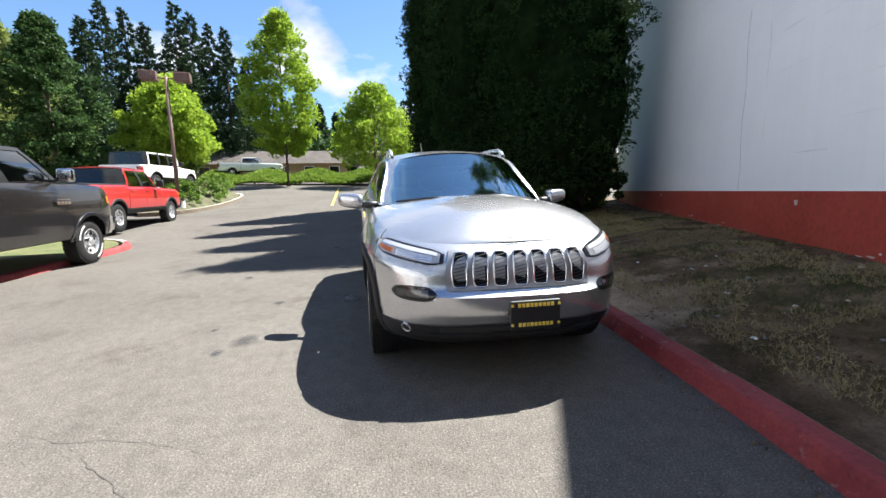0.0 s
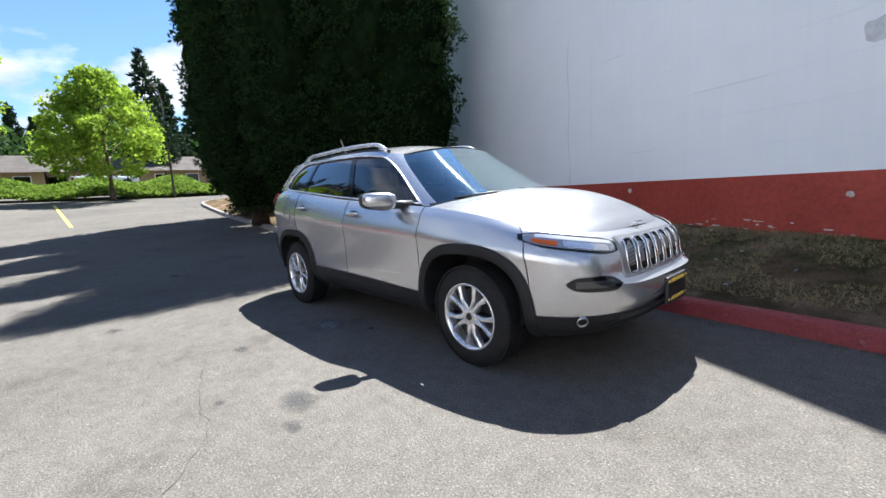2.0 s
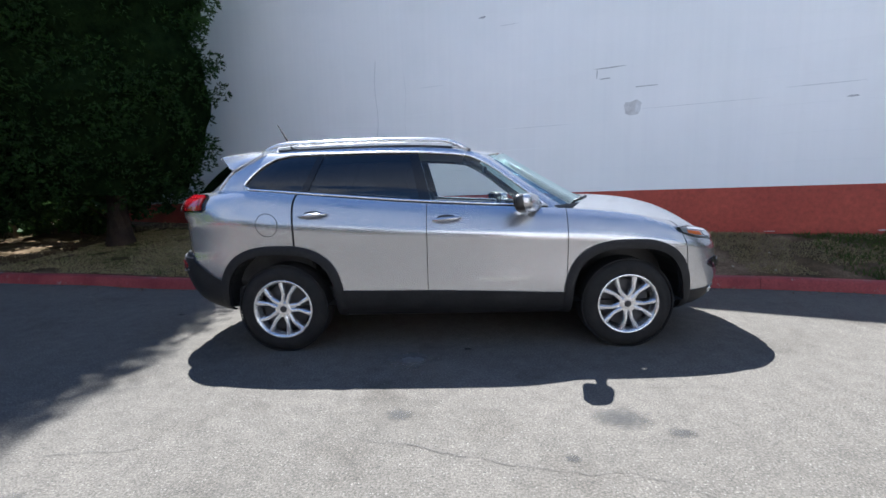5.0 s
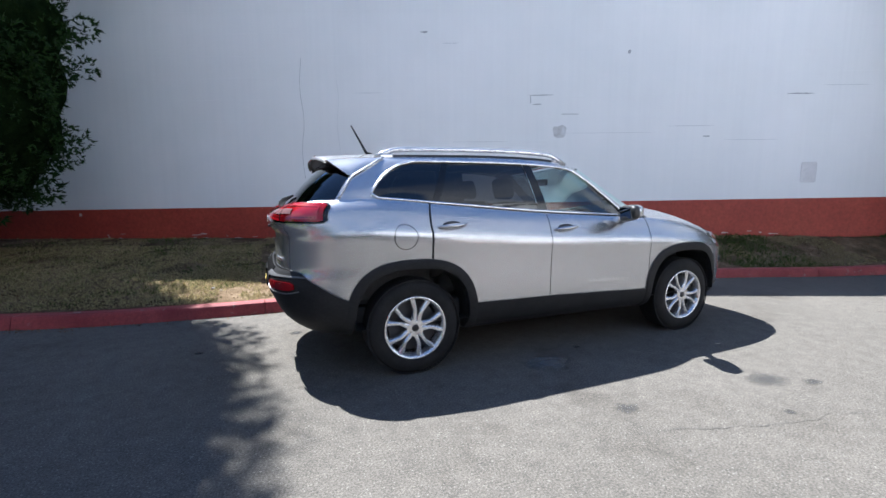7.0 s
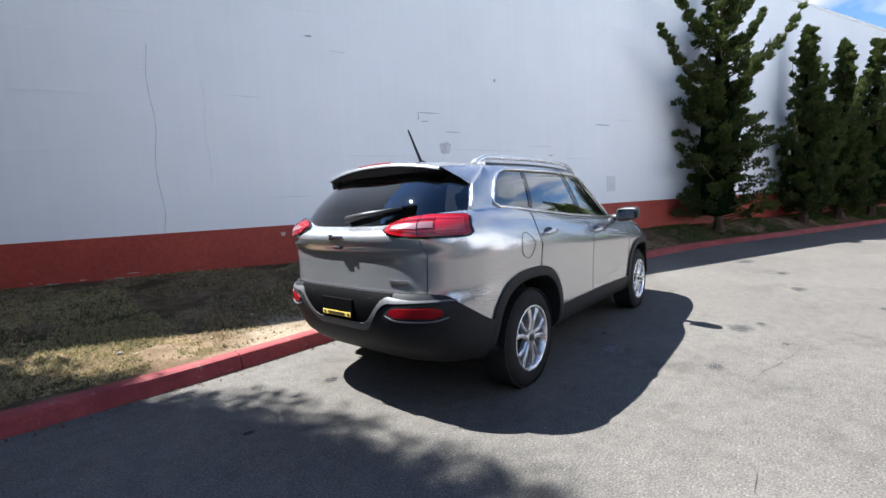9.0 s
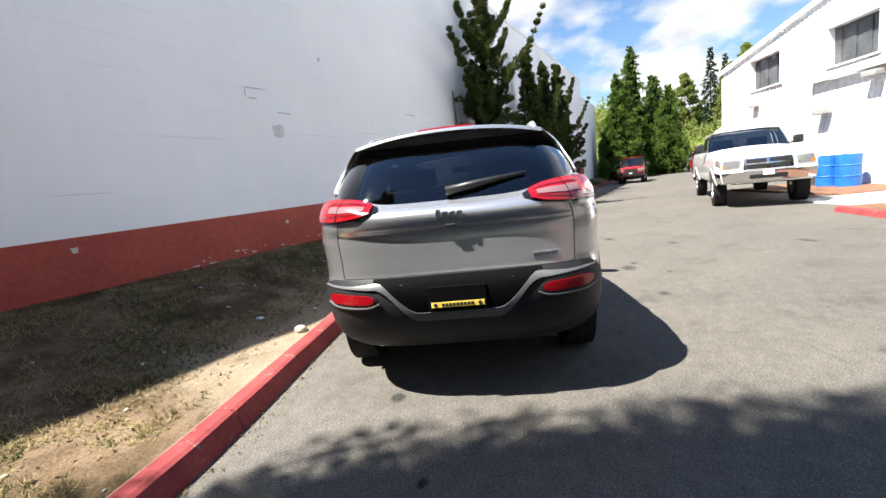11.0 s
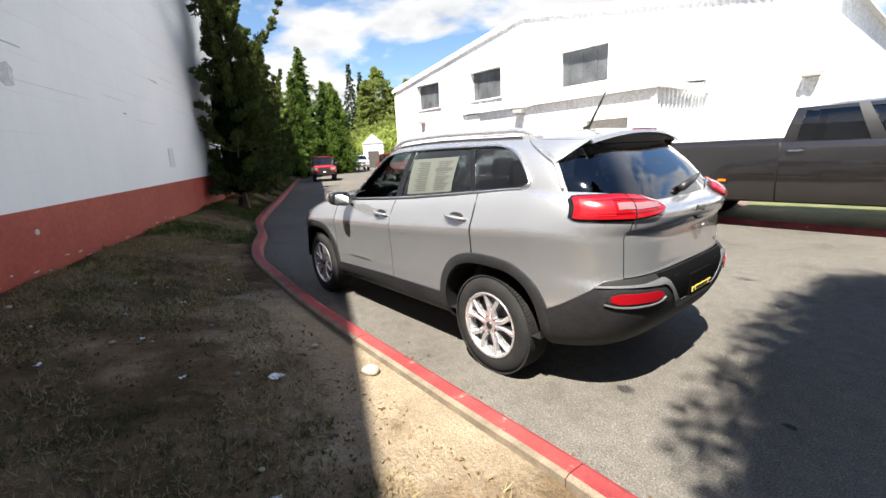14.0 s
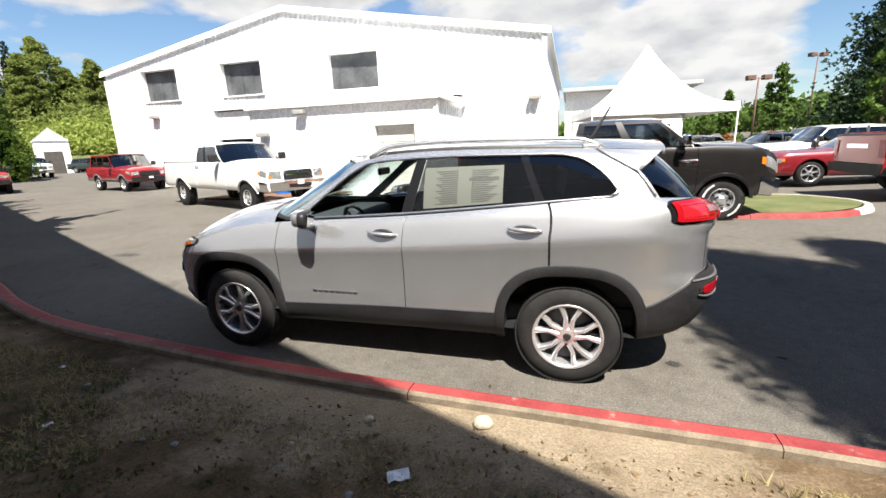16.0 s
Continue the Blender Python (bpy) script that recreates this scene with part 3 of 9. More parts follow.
def skin(name, rows_of_points, material, parent, label="", thick=0.012, inward=None, smooth=True, drop=None, hubs=None, arch=None):
    """A panel from a grid of points, with a turned-in rim; drop(point) leaves faces out, and round arches snap to their circle."""
    bm = bmesh.new()
    grid = [[bm.verts.new(p) for p in row] for row in rows_of_points]
    for i in range(len(grid) - 1):
        for j in range(len(grid[0]) - 1):
            q = (grid[i][j], grid[i + 1][j], grid[i + 1][j + 1], grid[i][j + 1])
            if drop and drop(sum((v.co for v in q), Vector()) / 4):
                continue
            try:
                bm.faces.new(q)
            except ValueError:
                pass
    if drop:
        for v in bm.verts:
            for hx, hz in hubs or HUBS:
                d = Vector((v.co.x - hx, v.co.z - hz))
                edge_r = arch or arch_r(math.atan2(d.y, d.x))
                if v.link_faces and d.length < edge_r - 1e-4 and abs(v.co.y) > 0.4:
                    d = d.normalized() * edge_r
                    v.co.x, v.co.z = hx + d.x, hz + d.y
        bmesh.ops.delete(bm, geom=[v for v in bm.verts if not v.link_faces], context="VERTS")
    bmesh.ops.remove_doubles(bm, verts=bm.verts, dist=1e-5)
    bmesh.ops.recalc_face_normals(bm, faces=bm.faces)
    if thick:
        mid = sum((v.co for v in bm.verts), Vector()) / max(1, len(bm.verts))
        ctr = inward or Vector((mid.x * 0.6, 0, mid.z * 0.9))
        if sum((f.normal.dot(f.calc_center_median() - ctr)) * f.calc_area() for f in bm.faces) < 0:
            bmesh.ops.reverse_faces(bm, faces=bm.faces)
        bm.normal_update()
        edge = [e for e in bm.edges if len(e.link_faces) == 1]
        r = bmesh.ops.extrude_edge_only(bm, edges=edge)
        nv = [g for g in r["geom"] if isinstance(g, bmesh.types.BMVert)]
        for v in nv:
            src = next(e.other_vert(v) for e in v.link_edges if e.other_vert(v) not in nv)
            nn = Vector()
            for f in src.link_faces:
                if not any(x in nv for x in f.verts):
                    nn += f.normal
            v.co -= (nn.normalized() if nn.length else Vector((0, 0, 1))) * thick
        bmesh.ops.recalc_face_normals(bm, faces=bm.faces)
    ob = part(name, bm, material, parent, label, smooth)
    if smooth:
        ob.data.set_sharp_from_angle(angle=radians(38))
    return ob


def in_arch(p):
    return abs(p.y) > 0.4 and any(math.hypot(p.x - hx, p.z - hz) < arch_r(math.atan2(p.z - hz, p.x - hx)) - 0.012 for hx, hz in HUBS)


def body_panel(name, s0, s1, lo, hi, material, parent, side, off=0.0, ns=None, nz=18, label="", gap=0.0025, thick=0.014, z_gap=0.0, drop=in_arch):
    length = abs(car_ref_x(s1) - car_ref_x(s0)) + abs(body_raw(s1, 0.7).y - body_raw(s0, 0.7).y)
    ns = ns or max(4, int(length / 0.03))
    g = gap / max(length, 0.05) * (s1 - s0)
    ss = np.linspace(s0 + g, s1 - g, ns + 1)
    rows = []
    for s in ss:
        a, b = lo(s) + z_gap, hi(s) - z_gap
        rows.append([body_at(s, a + (b - a) * k / nz, side, off) for k in range(nz + 1)])
    return skin(name, rows, material, parent, label, thick, drop=drop)


car = thing("suv", "silver compact sport utility car parked beside the red kerb", "car")
CUT_A, CUT_B, CUT_C = s_at(0.875), s_at(-0.195), s_at(-1.225)
S_BUMP = s_at(1.80)
S_GATE = s_rear(0.67)


for side, word in ((1, "left"), (-1, "right")):
    body_panel("front_fender", CUT_A, S_BUMP, clad_s, belt_s, SILVER, car, side, label="silver front fender")
    body_panel("front_door", CUT_B, CUT_A, clad_s, belt_s, SILVER, car, side, label="silver front door")
    body_panel("rear_door", CUT_C, CUT_B, clad_s, belt_s, SILVER, car, side, label="silver rear door")
    body_panel("quarter_panel", S_GATE, CUT_C, clad_s, belt_s, SILVER, car, side, label="silver rear quarter panel")
    body_panel("sill_cladding", s_at(-1.0), s_at(1.0), skirt_s, clad_s, CLADDING, car, side, off=0.012, nz=6, label="black plastic sill cladding")
    # dark shell behind the gaps
    body_panel("inner_shell", -1.0, 2.0, skirt_s, lambda s: belt_s(s) - 0.02, BLACK, car, side, off=-0.022, nz=16, thick=0)
    # wheel-arch trims and liners
    for (hx, hz), tag in zip(HUBS, ("front", "rear")):
        rows = []
        a0, a1 = (-8, 188) if tag == "front" else (-9, 176)
        for k in range(49):
            a = radians(a0 + (a1 - a0) * k / 48)
            row = []
            for dr, o in ((-0.012, -0.03), (-0.012, 0.015), (0.004, 0.020), (0.050, 0.016), (0.058, 0.012), (0.060, -0.002)):
                r = arch_r(a) + dr
                x, z = hx + r * math.cos(a), hz + r * math.sin(a)
                z = max(z, 0.27)
                row.append(body_at(s_on(x, z), z, side, o))
            rows.append(row)
        skin("arch_trim", rows, CLADDING, car, "black plastic wheel-arch trim", thick=0)
        bm = bmesh.new()
        lathe(bm, [(ARCH - 0.013, 0.0), (ARCH - 0.013, 0.36), (0.0, 0.36)], Matrix.Translation((hx, side * 0.52, hz)) @ Matrix.Rotation(radians(-90 if side > 0 else 90), 4, "X") @ Matrix.Translation((0, 0, 0)), 40)
        # turn the closed end inwards
        for v in bm.verts:
            v.co.y = side * (0.52 + 0.88 - abs(v.co.y))
            off = Vector((v.co.x - hx, v.co.z - hz))
            if off.length > 0.2:
                off *= (arch_r(math.atan2(off.y, off.x)) - 0.013) / off.length
                v.co.x, v.co.z = hx + off.x, hz + off.y
            v.co.z = max(v.co.z, 0.375)
        part("arch_liner", bm, BLACK, car)



def end_panel(name, s_in, s_mid, lo, hi, material, label, off=0.0, n=30, nz=18):
    """A panel that runs round the car's end from one side to the other."""
    rows = []
    for side in (1, -1):
        ss = np.linspace(s_in, s_mid, n + 1)
        ss = ss if side > 0 else ss[::-1][1:]
        for s in ss:
            a, b = lo(s), hi(s)
            rows.append([body_at(s, a + (b - a) * k / nz, side, off) for k in range(nz + 1)])
    return skin(name, rows, material, car, label, 0.014, drop=in_arch)


end_panel("front_bumper", S_BUMP + 0.003, 2.0, clad_s, belt_s, SILVER, "silver upper front bumper")
end_panel("tailgate", S_GATE - 0.004, -1.0, lambda s: clad_s(s) + 0.004, belt_s, SILVER, "silver tailgate", nz=40)
end_panel("front_skirt", s_at(1.0), 2.0, skirt_s, clad_s, CLADDING, "black lower front bumper", 0.008, 46, 8)
end_panel("rear_bumper", s_at(-1.0), -1.0, skirt_s, clad_s, CLADDING, "black plastic rear bumper", 0.016, 46, 10)

# hood
rows = []
for k in range(41):
    s = s_at(0.93) + (1.985 - s_at(0.93)) * k / 40
    e = body_at(s, belt_s(s), 1, 0.0)
    row = []
    for j in range(-14, 15):
        q = j / 14
        crown = curve([(0.9, 0.078), (1.4, 0.098), (1.8, 0.090), (2.0, 0.058), (2.06, 0.034), (2.1, 0.010)], e.x)
        dome = 0.016 * math.exp(-((abs(q) - 0.0) / 0.5) ** 4) * min(1, max(0, (2.0 - e.x) / 0.3))
        back = 0.25 * (1 - abs(q) ** 2.2) * (1 - k / 40) ** 2
        row.append(Vector((e.x + back, e.y * q, e.z + crown * (1 - abs(q) ** 2.5) + dome)))
    rows.append(row)
skin("hood", rows, SILVER, car, "silver hood with a raised middle", thick=0.012)

# ---- cabin ----
CAB_X1, CAB_X0 = -0.4, -0.9
CAB_NF, CAB_NR = 4.0, 4.5
ROOF_Z = [(-2.3, 1.53), (-1.9, 1.562), (-1.6, 1.582), (-1.2, 1.594), (-0.5, 1.604), (0.0, 1.585), (0.25, 1.545), (0.6, 1.47), (1.2, 1.35)]


def cab_w(g):
    return curve([(0.0, 0.816), (0.3, 0.785), (0.7, 0.718), (0.9, 0.672), (1.0, 0.632)], g)


def cab_f(g):
    return curve([(0.0, 1.21), (0.5, 0.86), (1.0, 0.46)], g)


def cab_r(g):
    return curve([(0.0, -2.20), (0.5, -2.065), (1.0, -1.86)], g)


def cab_z(x, g):
    zb = curve(BELT, x) - 0.004
    return zb + (curve(ROOF_Z, x) - zb) * g


def cab_side(x, g, side=1, off=0.0):
    w = cab_w(g)
    if x > CAB_X1:
        t = min(1, (x - CAB_X1) / (cab_f(g) - CAB_X1))
        y = w * (1 - t**CAB_NF) ** (1 / CAB_NF)
    elif x < CAB_X0:
        t = min(1, (CAB_X0 - x) / (CAB_X0 - cab_r(g)))
        y = w * (1 - t**CAB_NR) ** (1 / CAB_NR)
    else:
        y = w
    return Vector((x, side * (y + off * 0.92), cab_z(x, g) + off * 0.38))


def cab_x_front(q, g):
    return CAB_X1 + (cab_f(g) - CAB_X1) * (1 - abs(q) ** CAB_NF) ** (1 / CAB_NF)


def cab_x_rear(q, g):
    return CAB_X0 - (CAB_X0 - cab_r(g)) * (1 - abs(q) ** CAB_NR) ** (1 / CAB_NR)


Q_A, Q_D = 0.865, 0.93
G0, G1 = 0.055, 0.895
# edges of the side windows, as (height share, plan x)
W_FRONT = [(0.0, 0.76), (G0, 0.735), (0.5, 0.50), (0.8, 0.29), (G1, 0.16), (1.0, 0.08)]
W_B1 = [(0.0, -0.155), (1.0, -0.275)]
W_B2 = [(0.0, -0.245), (1.0, -0.345)]
W_C1 = [(0.0, -1.135), (1.0, -0.99)]
W_C2 = [(0.0, -1.19), (1.0, -1.04)]
W_TIP = [(0.0, -1.57), (G0, -1.585), (0.12, -1.625), (0.3, -1.60), (0.55, -1.53), (0.72, -1.46), (0.84, -1.38), (G1, -1.29), (1.0, -1.25)]


def cab_patch(name, xa, xb, g0, g1, material, side, label="", nx=10, ng=14, off=0.0, thick=0.0):
    rows = []
    for i in range(nx + 1):
        row = []
        for k in range(ng + 1):
            g = g0 + (g1 - g0) * k / ng
            a, b = xa(g), xb(g)
            row.append(cab_side(a + (b - a) * i / nx, g, side, off))
        rows.append(row)
    return skin(name, rows, material, car, label, thick)


def edge(pairs):
    return lambda g: curve(pairs, g)


def ws_edge(g):
    return cab_x_front(Q_A, g)


def rg_edge(g):
    return cab_x_rear(Q_D, g)


for side in (1, -1):
    if side < 0:  # the left front window is wound down
        cab_patch("front_door_glass", edge(W_B1), edge(W_FRONT), G0, G1, GLASS, side, "clear front side window", 16, off=-0.006)
    cab_patch("rear_door_glass", edge(W_C1), edge(W_B2), G0, G1, PRIVACY, side, "dark rear side window", 16, off=-0.006)
    cab_patch("quarter_glass", edge(W_TIP), edge(W_C2), G0, G1, PRIVACY, side, "dark quarter window", 14, off=-0.004)
    cab_patch("b_pillar", edge(W_B2), edge(W_B1), G0, G1, GLOSS_BLACK, side, "gloss black pillar", 4)
    cab_patch("c_pillar", edge(W_C2), edge(W_C1), G0, G1, GLOSS_BLACK, side, "gloss black pillar", 3)
    cab_patch("a_pillar", edge(W_FRONT), ws_edge, 0.0, 1.0, SILVER, side, "silver windscreen pillar", 6, 24)
    cab_patch("d_pillar", rg_edge, edge(W_TIP), 0.0, 1.0, SILVER, side, "silver rear pillar", 14, 24)
    cab_patch("roof_rail_panel", edge(W_TIP), edge(W_FRONT), G1, 1.0, SILVER, side, nx=40, ng=4)
    cab_patch("belt_strip", edge(W_TIP), edge(W_FRONT), 0.0, G0, BLACK, side, "black belt moulding", nx=40, ng=2)
    # bright trim round the side windows
    path = [cab_side(curve(W_FRONT, G0) + 0.02 - (curve(W_FRONT, G0) + 0.02 - curve(W_TIP, G0)) * k / 30, G0 - 0.012, side, 0.006) for k in range(31)]
    path += [cab_side(curve(W_TIP, g), g, side, 0.006) for g in np.linspace(G0, G1, 14)]
    path += [cab_side(curve(W_TIP, G1) + (curve(W_FRONT, G1) - curve(W_TIP, G1)) * k / 24, G1 + 0.008, side, 0.006) for k in range(1, 25)]
    path += [cab_side(curve(W_FRONT, g) + 0.004, g, side, 0.006) for g in np.linspace(G1, G0, 14)[1:]]
    bm = bmesh.new()
    tube(bm, path, 0.0095, 8)
    part("window_trim", bm, SATIN_CHROME, car, "bright window surround", True)

# windscreen, rear glass, roof
for name, xf, qe, g0, g1, mat, label in (("windscreen", cab_x_front, Q_A, 0.0, 0.985, SCREEN_GLASS, "clear raked windscreen"), ("rear_glass", cab_x_rear, Q_D, -0.01, 0.97, PRIVACY, "dark rear window")):
    rows = []
    for i in range(29):
        q = -qe + 2 * qe * i / 28
        row = []
        for k in range(15):
            g = g0 + (g1 - g0) * k / 14
            w = cab_w(g)
            xe, xc = xf(qe, g), xf(q, g)
            # the height follows the edge, a little raised at the middle
            rise = 0.052 * (1 - (q / qe) ** 2) if name == "windscreen" else 0.0
            zb = belt_s(s_rear(abs(w * q))) - 0.004
            zr = cab_z(xe, g) if name == "windscreen" else zb + (curve(ROOF_Z, xe) - zb) * g
            row.append(Vector((xc, w * q, zr + rise)))
        rows.append(row)
    skin(name, rows, mat, car, label, thick=0)
rows = []
xs = [cab_x_front(Q_A, 1.0) + 0.16 * math.sin(math.pi / 2 * k / 6) - 0.0 for k in range(7)][::-1] + list(np.linspace(cab_x_front(Q_A, 1.0), -1.60, 32))[1:]
for x in xs:
    row = []
    for j in range(-14, 15):
        q = j / 14
        xq = min(x, cab_x_front(min(abs(q), 1) * Q_A, 1.0)) if x > 0.05 else max(x, cab_x_rear(min(abs(q), 1) * 0.96, 1.0)) if x < -1.5 else x
        w = abs(cab_side(min(x, ws_edge(1.0)), 1.0).y)
        z = cab_z(min(xq, ws_edge(1.0)), 1.0)
        row.append(Vector((xq, w * q, z + 0.062 * (1 - abs(q) ** 2.2) * (1 if x < 0 else 0.9))))
    rows.append(row)
skin("roof", rows, SILVER, car, "silver roof", thick=0)
# spoiler that carries the roof on over the rear glass
def spoiler_point(t, q):
    x = -1.48 - 0.465 * t * (1 - 0.10 * abs(q) ** 3)
    z = curve(ROOF_Z, x) + 0.062 * (1 - abs(q) ** 2.2) - 0.05 * max(0, -x - 1.80) ** 1.5
    return Vector((x, (0.614 - 0.042 * t * t) * q, z + 0.004))


rows = [[spoiler_point(k / 12, j / 16) for j in range(-16, 17)] for k in range(13)]
for dx, dz in ((0.009, 0.004), (0.016, 0.012), (0.018, 0.022)):
    rows.append([spoiler_point(1.0, j / 16) - Vector((dx, 0, dz)) for j in range(-16, 17)])
skin("spoiler", rows, SILVER, car, "silver roof spoiler", thick=0.012, inward=Vector((-1.8, 0, 0)))


def glass_point(q, g):
    xe, xc = cab_x_rear(Q_D, g), cab_x_rear(q, g)
    zb = belt_s(s_rear(abs(cab_w(g) * q))) - 0.004
    return Vector((xc, cab_w(g) * q, zb + (curve(ROOF_Z, xe) - zb) * g))


rows = []
for k in range(6):
    t = k / 5
    row = []
    for j in range(-14, 15):
        q = j / 14
        top = spoiler_point(0.985, q * 0.985) - Vector((0, 0, 0.028))
        low = glass_point(q * 0.90, 0.90) + Vector((-0.006, 0, 0))
        row.append(low.lerp(top, t) + Vector((0, 0, 0.012 * math.sin(math.pi * t))))
    rows.append(row)
skin("spoiler_underside", rows, BLACK, car, "black underside of the spoiler", thick=0.006)
# silver fins that lead from the rear pillars up to the spoiler's tips
for side in (1, -1):
    tip = spoiler_point(1.0, side)
    low = cab_side(rg_edge(0.56), 0.56, side, 0.006)
    rows = []
    for g in np.linspace(1.0, 0.56, 14):
        u = (1.0 - g) / 0.44
        left = cab_side(-1.50 + (rg_edge(0.56) + 0.02 + 1.50) * u, g, side, 0.002)
        right = tip.lerp(low, u**0.72) + Vector((0, side * 0.010 * math.sin(math.pi * u), 0))
        rows.append([left.lerp(right, d / 8) + Vector((0, side * 0.012 * math.sin(math.pi * d / 8), 0)) for d in range(9)])
    skin("spoiler_fin", rows, SILVER, car, "silver side fin of the spoiler", thick=0.003)
rows = [[spoiler_point(0.978 + 0.027 * k / 4, q) + Vector((0, 0, 0.006 * math.sin(math.pi * k / 4) + 0.002 )) for q in np.linspace(-0.29, 0.29, 15)] for k in range(5)]
skin("high_brake_light", rows, RED_LENS, car, "red high brake light", thick=0.012, inward=Vector((-1.8, 0, 0)))
# rolled edge of the rear pillar beside the tailgate
for side in (1, -1):
    path = [cab_side(-1.50 + (rg_edge(0.56) + 0.02 + 1.50) * (1.0 - g) / 0.44, g, side, 0.012) for g in np.linspace(1.0, 0.56, 14)]
    path += [cab_side(rg_edge(g) + 0.02, g, side, 0.007) for g in np.linspace(0.52, 0.04, 10)]
    bm = bmesh.new()
    tube(bm, path, 0.0075, 8)
    part("pillar_edge", bm, SILVER, car, "rolled silver edge of the rear pillar", True)

# roof rails
for side in (1, -1):
    pts = []
    for k in range(25):
        t = k / 24
        x = 0.14 - 1.69 * t
        rise = 0.058 * min(1, math.sin(math.pi * t) * 3.4) ** 0.8
        pts.append((x, side * (0.600 - 0.02 * t), curve(ROOF_Z, x) + 0.006 + rise))
    bm = bmesh.new()
    tube(bm, pts, 0.019, 10)
    rail = part("roof_rail", bm, ALLOY, car, "satin roof rail", True)
    for t in (0.05, 0.95):
        x = 0.14 - 1.69 * t
        bm = bmesh.new()
        box(bm, x - 0.055, x + 0.055, side * 0.588 - 0.014, side * 0.588 + 0.014, curve(ROOF_Z, x) - 0.01, curve(ROOF_Z, x) + 0.034, 0.012)
        part("rail_foot", bm, ALLOY, rail)
    # black strip added for the shade in the gap under the rail
    bm = bmesh.new()
    tube(bm, [(0.16 - 1.66 * k / 20, side * (0.592 - 0.02 * k / 20), curve(ROOF_Z, 0.16 - 1.66 * k / 20) + 0.012) for k in range(21)], 0.014, 6)
    part("rail_gap_shade", bm, BLACK, rail, "black strip for the shaded gap under the rail")

# antenna, wipers
bm = bmesh.new()
tube(bm, [(-1.47, -0.05, 1.63), (-1.47, -0.05, 1.66), (-1.50, -0.05, 1.675), (-1.622, -0.05, 1.895)], [0.03, 0.024, 0.011, 0.006], 8)
part("antenna", bm, RUBBER, car, "short black roof antenna", True)


def cabin_front(q, g, off):
    w = cab_w(g)
    xe = cab_x_front(Q_A, g)
    return Vector((cab_x_front(q, g) + off * 0.5, w * q, cab_z(xe, g) + 0.052 * (1 - (q / Q_A) ** 2) + off * 0.8))


rows = [[cabin_front(-0.90 + 1.80 * i / 28, -0.02 + 0.075 * k / 4, 0.012) for k in range(5)] for i in range(29)]
skin("cowl", rows, BLACK, car, "black cowl below the windscreen", thick=0.004)
for q0, q1 in ((0.62, -0.06), (-0.12, -0.78)):
    bm = bmesh.new()
    tube(bm, [cabin_front(q0, 0.015, 0.03), cabin_front((q0 + q1) / 2, 0.06, 0.03), cabin_front(q1, 0.085, 0.02)], [0.014, 0.011, 0.008], 6)
    part("wiper", bm, BLACK, car, "black wiper", True)
bm = bmesh.new()


def cabin_rear(q, g, off):
    return glass_point(q, g) + Vector((-off * 0.8, 0, off * 0.4))


tube(bm, [cabin_rear(0.02, 0.10, 0.03), cabin_rear(-0.2, 0.17, 0.035), cabin_rear(-0.55, 0.26, 0.02)], [0.026, 0.02, 0.008], 8)
part("rear_wiper", bm, BLACK, car, "black rear wiper", True)

